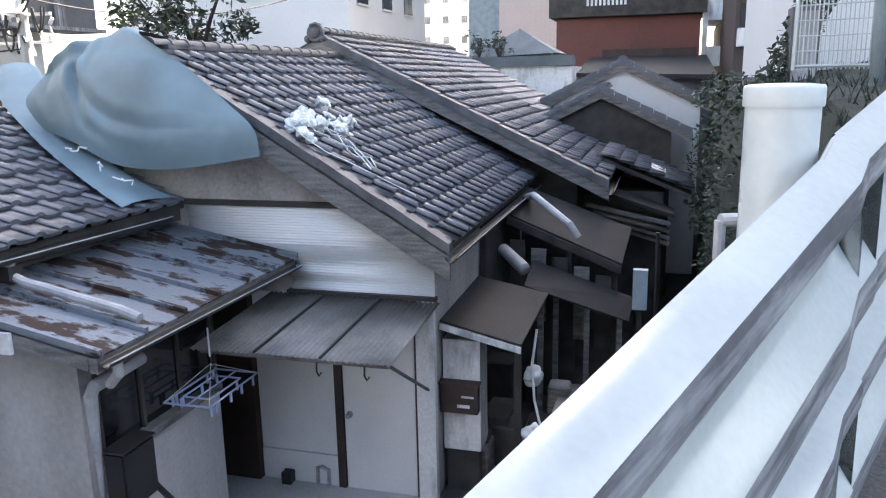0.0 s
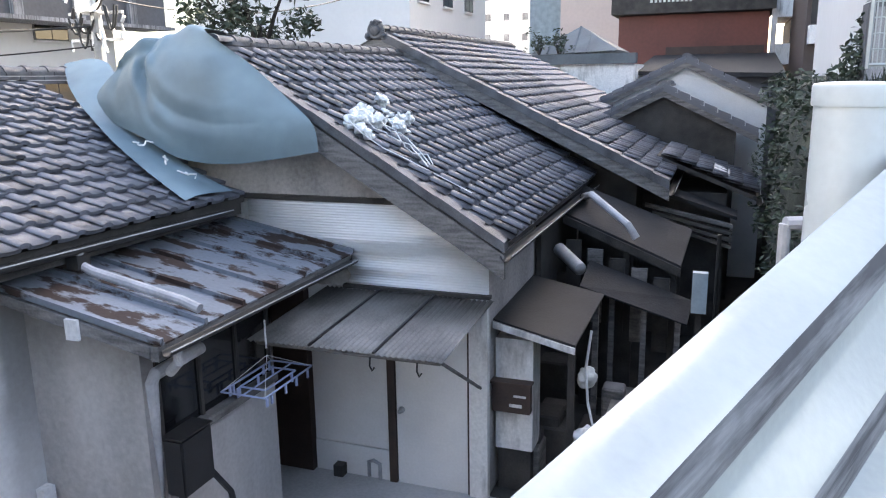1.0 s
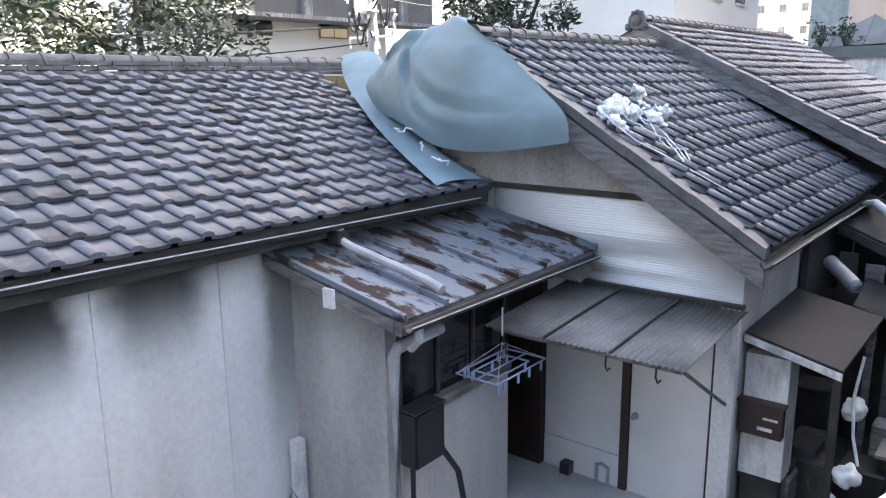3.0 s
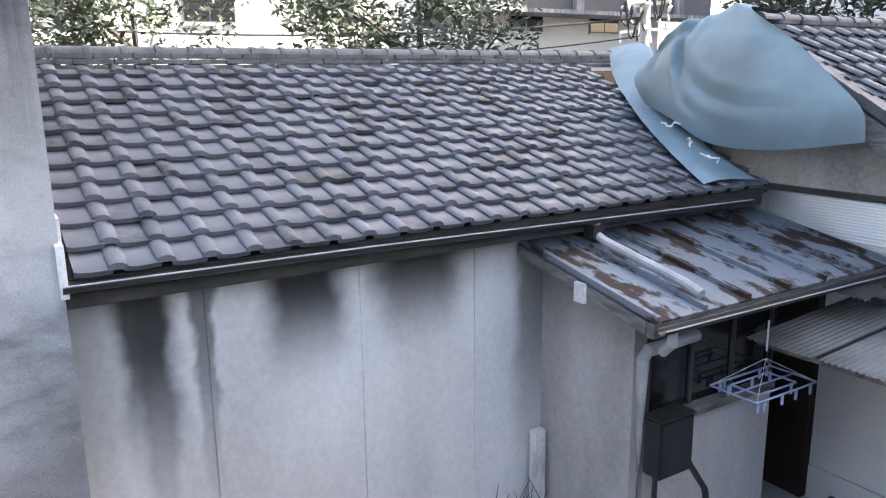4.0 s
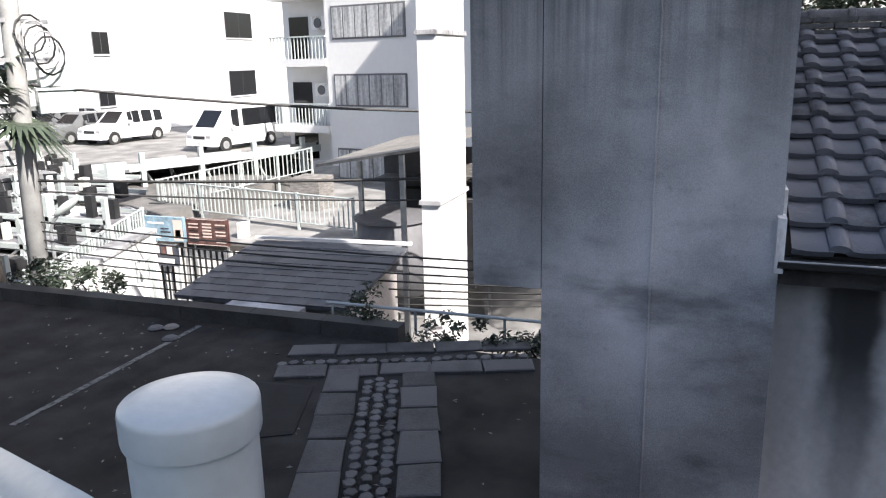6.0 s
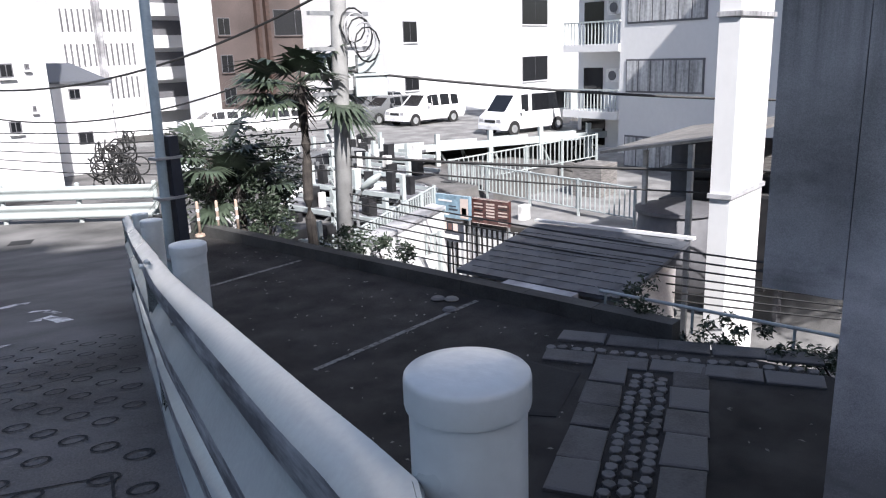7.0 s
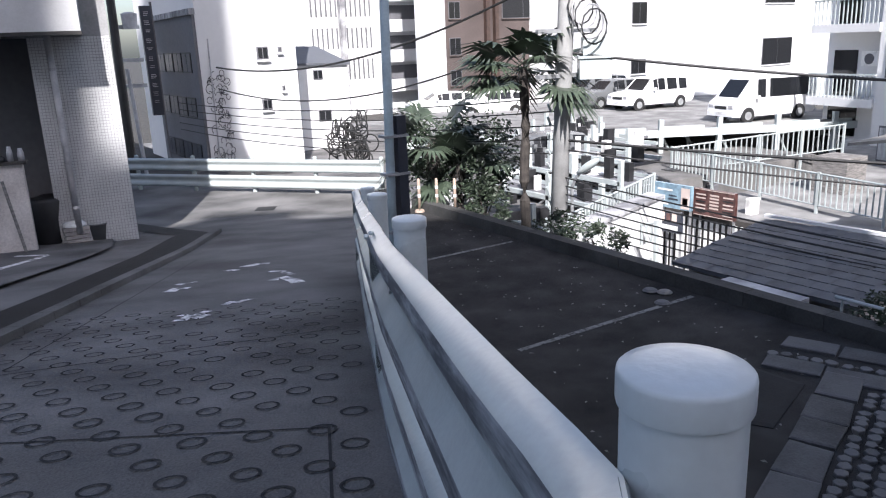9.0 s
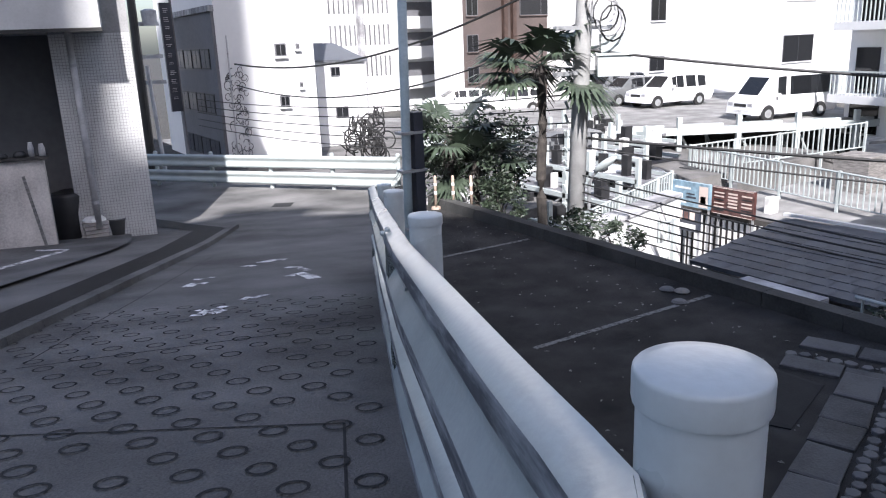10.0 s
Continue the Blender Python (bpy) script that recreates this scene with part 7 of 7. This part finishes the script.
p2 = thing("utility_pole", "dark utility pole at the street corner", "utility pole")
bm = bmesh.new()
tube(bm, [(-5.2, -26, -1.0), (-5.3, -26, 8.5)], 0.15, 12, 0.12)
part("shaft", bm, M_GUTTER, p2)
for z in (4.6, 3.6, 2.8):
    part("bracket", boxes((-6.0, -5.2, -26.05, -25.95, z, z + 0.12)), M_METAL, p2)
bm = bmesh.new()
lathe(bm, [(0.22, 0), (0.24, 0.45), (0.1, 0.5)], (-5.7, -25.8, 4.6), 12)
part("transformer", bm, M_PIPE, p2)
bm = bmesh.new()
tube(bm, [(-5.5, -25.4, -0.2), (-5.35, -25.4, 3.4)], 0.06, 8)
tagged(part("street_pole", bm, M_PIPE), "thin pale street pole behind the guard rail", "pole")
setting("street", boxes((-9.3, 30, -120, -24.8, -2.9, -1.0)), M_ASPHALT, "asphalt street below the bend", "road")
car(-6.0, -50, -1.0, 80, 4.2, 1.7, 1.5, M_CAR, "white car far down the street")
facade("shop_building", "pale building far down the street", -8, 3, -95, -80, -3, 9, M_WHITEBLD, [(-7, -5.5, 1, 3), (-7, -5.5, 5, 7), (-4, -2, 1, 3)])
broadleaf(-7.6, -62, -2, 5.5, 1.6, 61, 1500, "small street tree far down the street", 0.16)
# bicycles and scrap at the foot of the white house
junk = thing("bicycle_pile", "tangle of parked bicycles before the white house", "bicycles")
rnd = random.Random(55)
for k in range(30):
    x, y, z = -12.6 - rnd.random() * 1.5, -26 - rnd.random() * 0.6, -0.6 + rnd.random() * 1.8
    bm = bmesh.new()
    a0 = rnd.uniform(0, 3.14)
    pts = [(x + 0.33 * math.cos(a) * math.cos(a0), y + 0.33 * math.cos(a) * math.sin(a0), z + 0.33 * math.sin(a)) for a in [6.283 * q / 14 for q in range(15)]]
    tube(bm, pts, 0.03, 5)
    tube(bm, [(x, y, z), (x + rnd.uniform(-0.8, 0.8), y, z + rnd.uniform(-0.2, 0.7))], 0.03, 5)
    part("wheel_and_frame", bm, M_CABLE, junk)
setting("far_yard", boxes((-30, -9.4, -44, -17.6, -2.6, -1.2)), M_ROAD, "pale concrete yard beyond the bend", "ground")

# ---- behind the houses ----
broadleaf(-12.2, 7.2, -0.1, 6.6, 2.3, 91, 6000)
broadleaf(-15.4, 3.0, -0.1, 6.4, 2.0, 92, 4500)
broadleaf(-8.4, 12.9, -0.1, 6.3, 1.5, 93, 4000)
facade("white_building", "white building behind the trees", -40, -24, -2, 26, -3, 16, M_WHITEBLD, [], [(2 + k * 4.0, 3.6 + k * 4.0, z, z + 1.5) for k in range(6) for z in (2.5, 5.5, 8.5)])
facade("white_building", "tall white building behind the tree", -26, -14, 34, 46, -3, 26, M_WHITEBLD, [], [(35 + k * 3.5, 36.4 + k * 3.5, z, z + 1.5) for k in range(3) for z in (4.5, 7.5)])
hotel = thing("hotel", "long white hotel block with rows of small windows", "building")
part("wall", boxes((-31.5, -15.8, 68, 84, -3, 30)), M_WHITEBLD, hotel)
for r in range(9):
    for c in range(9):
        part("window", boxes((-30.9 + c * 1.7, -30.4 + c * 1.7, 67.95, 67.99, 1.8 + r * 1.75, 2.4 + r * 1.75)), M_CONC, hotel)
facade("pink_building", "tall pale pink building", -9.2, -3.2, 45, 60, -3, 30, M_PINK)
part("window", boxes((-4.6, -3.5, 44.93, 44.99, 7.0, 8.6)), M_GLASS, bpy.data.objects["pink_building"])
tagged(part("grey_tower_block", boxes((-11.5, -9.25, 47, 60, -3, 30)), M_BLUEPOLE), "pale blue-grey side of a tall building", "building", kind="structure")
brown = thing("brown_house", "red-brown clad building with a dark tiled roof", "building")
part("wall", boxes((-3.4, 1.1, 26, 33, -3, 5.75)), M_REDBROWN, brown)
part("roof_edge", boxes((-3.6, 1.25, 25.6, 33, 5.78, 6.5)), M_DARKWOOD, brown)
for k in range(10):
    part("white_slat", boxes((-2.4 + k * 0.13, -2.33 + k * 0.13, 25.55, 25.6, 6.1, 6.3)), M_BOARD, brown)
part("recess", boxes((-1.9, 1.0, 25.97, 26.0, 4.5, 4.75)), M_BROWN, brown)
part("drainpipe", boxes((1.15, 1.3, 25.7, 25.85, -1, 9)), M_PIPE, brown)
# tall unseen blocks added up the hill to shade the lane and the lot
HILL = Matrix.Rotation(radians(SUN_AZ), 4, "Z")
for k, (v0, v1, reach) in enumerate(((-14.5, -8.7, 5.0), (-8.8, -6.1, 11.0), (-6.2, -4.1, 13.4), (-4.2, 1.3, 16.6), (1.2, 3.45, 18.4), (3.35, 4.32, 16.8), (4.22, 26.0, 45.0))):
    u0 = 40.0 + 0.3 * (k % 2)
    z1 = (u0 + reach) * math.tan(radians(SUN_EL))
    tower = thing("shade_block", "tall pale block added up the hill to cast shade", "building")
    bm = bmesh.new()
    box(bm, v0, v1, u0, u0 + 4.0, -3, z1, HILL)
    part("wall", bm, M_SHADEBLOCK, tower)
    bm = bmesh.new()
    box(bm, v0 + 0.2, v1 - 0.2, u0 + 0.6, u0 + 3.8, z1, z1 + 0.3, HILL)
    part("parapet", bm, M_SHADEBLOCK, tower)
# houses in between
hip = thing("hip_roof_house", "small house with a hipped grey metal roof", "house")
bm = bmesh.new()
base = [(-4.75, 19.3, 4.42), (-2.5, 19.3, 4.5), (-2.5, 21.5, 4.5), (-4.75, 21.5, 4.42)]
ap = bm.verts.new((-3.6, 20.3, 5.15))
bv = [bm.verts.new(p) for p in base]
for k in range(4):
    bm.faces.new((bv[k], bv[(k + 1) % 4], ap))
bm.faces.new(bv[::-1])
hr = part("roof", bm, M_GREENROOF, hip)
for k in range(7):
    x = -4.6 + k * 0.33
    t = 1 - abs(x + 3.6) / 1.12
    bm = bmesh.new()
    tube(bm, [(x, 19.3, 4.46), (x + (-3.6 - x) * 0.02, 19.3 + 1.0 * t, 4.47 + 0.68 * t)], 0.02, 5)
    part("seam", bm, M_GREENROOF, hr)
part("fascia", boxes((-4.6, -2.05, 18.85, 19.25, 4.18, 4.42)), M_GREENROOF, hip)
part("wall", boxes((-4.5, -2.1, 18.95, 21.4, -0.1, 4.17)), M_BOARD, hip, "white stained plaster wall")
tagged(part("dark_roof", slab(bmesh.new(), (-2.2, 20.0, 4.0), (1.3, 20.0, 3.9), (1.3, 25.5, 4.5), (-2.2, 25.5, 4.5), 0.1), M_LEAN), "dark sheet roof before the brown building", "roof", kind="structure")
tagged(part("grey_shed", boxes((-1.5, 1.2, 20.3, 25, -0.1, 3.9)), M_GREYBLD), "grey shed wall under a dark roof", "shed")
for k, (x, z) in enumerate(((-4.4, 4.66), (-3.9, 4.62))):
    bush(x, 19.02, z, 0.25, 0.2, 0.25, 70 + k, 300, 0.05, "small shrub growing on the roof")

# hillside beside the road: bank, ivy, mesh fence
bm = bmesh.new()
rows = []
for i in range(14):
    y = 4.2 + i * 1.2
    e = float(np.interp(y, [3.38, 5.3, 8.9, 15.4], [1.3, 2.4, 4.5, 8.0]))
    lo = float(np.interp(y, [4.2, 7.5, 12, 21], [0.95, 0.62, 0.75, 1.2]))
    z = road_z(e, y)
    rows.append([bm.verts.new(p) for p in ((lo - 0.1, y, -0.1), (lo, y, min(z, 3.55) - 0.4), (lo + 0.2, y, min(z, 3.75)), (e - 0.15, y, z - 0.02), (e + 0.1, y, z - 0.3))])
for a, b in zip(rows, rows[1:]):
    for k in range(4):
        bm.faces.new((a[k], a[k + 1], b[k + 1], b[k]))
bm.faces.new(rows[0])
setting("bank", bm, M_GRASS, "grassy bank beside the road", "bank")
ivy = [((0.72 + 0.05 * math.sin(k), 6.5 + 0.35 * k, 2.0 + 0.55 * (k % 4)), 0.3) for k in range(18)] + [((0.86 + 0.075 * k, 8.0 + 0.05 * k, 3.35 + 0.17 * k), 0.2) for k in range(9)]
tagged(leaf_cloud("ivy", ivy, 5200, 0.045, M_LEAF, None, 17), "dark ivy hanging down the bank's wall", "ivy", kind="stuff")
gr = bmesh.new()
rnd = random.Random(8)
for k in range(900):
    y = rnd.uniform(4.6, 9.5)
    lo = float(np.interp(y, [4.2, 7.5, 12], [0.95, 0.62, 0.75]))
    hi = float(np.interp(y, [3.38, 5.3, 8.9, 15.4], [1.3, 2.4, 4.5, 8.0]))
    x = rnd.uniform(lo + 0.1, hi)
    t = (x - lo) / (hi - lo)
    zz = road_z(hi, y)
    z = min(zz, 3.75) * (1 - t) + zz * t
    h = rnd.uniform(0.04, 0.13)
    a = rnd.uniform(0, 6.28)
    v = [gr.verts.new(p) for p in ((x - 0.01 * math.cos(a), y - 0.01 * math.sin(a), z - 0.03), (x + 0.01 * math.cos(a), y + 0.01 * math.sin(a), z - 0.03), (x + rnd.uniform(-0.06, 0.06), y + rnd.uniform(-0.06, 0.06), z + h))]
    gr.faces.new(v)
tagged(part("grass_blades", gr, M_GRASS), "sparse rough grass on the bank", "grass", kind="stuff")
mesh_f = thing("mesh_fence", "white wire mesh fence panel on the bank", "fence")
mp, mq = Vector((1.04, 7.0, 3.92)), Vector((1.60, 6.85, 3.92))
for k in range(19):
    c = mp.lerp(mq, k / 18)
    bm = bmesh.new()
    tube(bm, [c, c + Vector((0, 0, 1.6))], 0.006 if k not in (0, 18) else 0.02, 5)
    part("wire" if k not in (0, 18) else "frame_post", bm, M_RAIL, mesh_f)
for k in range(14):
    z = 0.03 + k * 0.12
    bm = bmesh.new()
    tube(bm, [mp + Vector((0, 0, z)), mq + Vector((0, 0, z))], 0.006 if k else 0.015, 5)
    part("wire", bm, M_RAIL, mesh_f)
bm = bmesh.new()
tube(bm, [(1.5, 6.3, 3.72), (1.47, 6.3, 6.5)], 0.05, 12)
tagged(part("blue_pole", bm, M_BLUEPOLE, smooth=True), "pale blue-grey pole standing in the bank", "pole")
tagged(part("bank_house", boxes((1.39, 6.0, 9.2, 15, 3.0, 9.0)), M_WHITEBLD), "white house wall on the bank", "house")
cup = thing("meter_cupboard", "grey meter cupboard behind the mesh fence", "cupboard")
part("body", boxes((1.15, 1.4, 8.0, 8.3, 3.4, 4.5)), M_GREYBLD, cup)
part("door", boxes((1.17, 1.38, 7.985, 7.998, 3.75, 4.46)), M_CONC, cup)
bm = bmesh.new()
tube(bm, [(0.38, 3.5, 3.28), (0.27, 3.45, 3.28)], 0.03, 10)
tube(bm, [(0.27, 3.45, 3.28), (0.27, 3.45, 3.0)], 0.025, 10)
tagged(part("pipe_stub", bm, M_PIPE), "pale pipe end on the retaining wall", "pipe")
apt = thing("apartment_block", "narrow apartment block with open balconies", "building")
part("wall", boxes((2.0, 3.5, 30, 34, -3, 20)), M_BROWNBLD, apt)
for z in (4.2, 5.8, 7.4):
    part("balcony", boxes((1.5, 2.0, 29.9, 34, z, z + 0.7)), M_BOARD, apt)
    part("opening", boxes((1.96, 2.0, 29.95, 34, z + 0.7, z + 1.5)), M_GREYBLD, apt)
flats = thing("flats", "dark brown flats with pale balcony fronts", "building")
part("wall", boxes((1.79, 3.69, 22.0, 27.0, -3, 14)), M_BROWNBLD, flats)
for z in (4.6, 5.9, 7.2):
    part("balcony", boxes((1.84, 2.54, 21.5, 21.99, z, z + 0.45)), M_BOARD, flats)
    part("opening", boxes((1.89, 2.69, 21.95, 21.995, z + 0.5, z + 1.1)), M_BLACK, flats)
# pole with transformers behind house one
PX, PY = -16.00, 16.78
p3 = thing("utility_pole", "utility pole with wires behind the low house", "utility pole")
bm = bmesh.new()
tube(bm, [(PX, PY, -0.1), (PX, PY, 9)], 0.17, 12, 0.14)
part("shaft", bm, M_POLE, p3)
for z in (5.0, 5.7, 6.3):
    part("crossarm", boxes((PX - 0.9, PX + 0.9, PY - 0.05, PY + 0.05, z, z + 0.08)), M_METAL, p3)
rnd = random.Random(19)
for k in range(34):
    bm = bmesh.new()
    x, z = PX + rnd.uniform(-1.0, 1.0), 4.6 + rnd.uniform(0, 2.2)
    tube(bm, [(x, PY - 0.12, z), (x + rnd.uniform(-0.1, 0.1), PY - 0.12, z + rnd.uniform(0.1, 0.45))], rnd.uniform(0.025, 0.06), 6)
    part("insulator", bm, M_BOARD if k % 3 else M_BLACK, p3)
for k in range(9):
    bm = bmesh.new()
    x, z = PX + rnd.uniform(-0.8, 0.9), 5.3 + rnd.uniform(0, 1.4)
    w, d = rnd.uniform(0.3, 0.9), rnd.uniform(0.3, 0.8)
    tube(bm, [(x + w * q / 8, PY - 0.2, z - d * 4 * (q / 8) * (1 - q / 8)) for q in range(9)], 0.03, 5)
    part("cable_loop", bm, M_CABLE, p3)
part("switch_box", boxes((PX - 0.25, PX + 0.25, PY - 0.45, PY - 0.14, 5.75, 6.25)), M_BOARD, p3)
cable((PX, PY, 5.4), (-22, -2, 5.4), 0.5, 0.03)
cable((PX, PY, 4.9), (-22, 0, 4.9), 0.6, 0.02)
cable((PX, PY, 6.2), (-12, 24, 6.6), 0.5, 0.02)
# grey upper storeys of the building behind it, wall colour darkened as shade
grey_top = thing("shaded_grey_building", "grey clad building behind the utility pole, shade painted into its wall", "building")
part("wall", boxes((-23.98, -22.6, 16.0, 27.6, 6.2, 16)), M_GREYBLD, grey_top)
for k in range(4):
    part("pier", boxes((-22.58, -22.4, 17.2 + k * 2.7, 17.6 + k * 2.7, 6.2, 16)), M_CONC, grey_top)
part("ledge", boxes((-24.0, -22.3, 15.8, 27.8, 6.05, 6.19)), M_CONC, grey_top)
setting("back_ground", boxes((-40, -9.32, -0.9, 60, -2.9, -0.03)), M_SOIL, "dark ground behind the houses", "ground")


# ---- roof tiles ----
t1 = tile_mesh("tile", 0.262, 0.29, 0.042)
t2 = tile_mesh("tile", 0.262, 0.29, 0.052, thick=0.036, wave=0.025)


def lay(parent, first, t1, **k):
    """Tiles as objects up to the column first; the farther ones joined into one mesh."""
    vs, fs = [], []
    for r, c, m in tile_places(**k):
        if c < first:
            o = new("tile", t1)
            o.parent = parent
            o.matrix_local = m
        else:
            i = len(vs)
            vs += [m @ v.co for v in t1.vertices]
            fs += [tuple(i + q for q in p.vertices) for p in t1.polygons]
    if vs:
        me = bpy.data.meshes.new("far_tiles")
        me.from_pydata(vs, [], fs)
        me.materials.append(M_TILE)
        o = tagged(new("far_tiles", me), kind="stuff")
        o.parent = parent


lay(roof1, 99, t2, origin=(-4.30, 0.5, 2.80), along=(0, 1, 0), up=(-2.6, 0, 1.13), cols=23, rows=12, pitch=0.245, course=0.232)
lay(roof2, 99, t1, origin=(-1.66, 6.1, 2.52), along=(0, 1, 0), up=(-2.75, 0, 1.67), cols=19, rows=14, pitch=0.245, course=0.23, seed=8)
lay(roof3, 15, t1, origin=(-0.63, 10.4, 2.52), along=(0, 1, 0), up=(-4.09, 0, 2.02), cols=29, rows=19, pitch=0.245, course=0.237, seed=9)
lay(roof4, 99, t1, origin=(0.52, 11.62, 2.2), along=(0, 1, 0), up=(-1.4, 0, 0.57), cols=8, rows=6, pitch=0.245, course=0.237, seed=10)
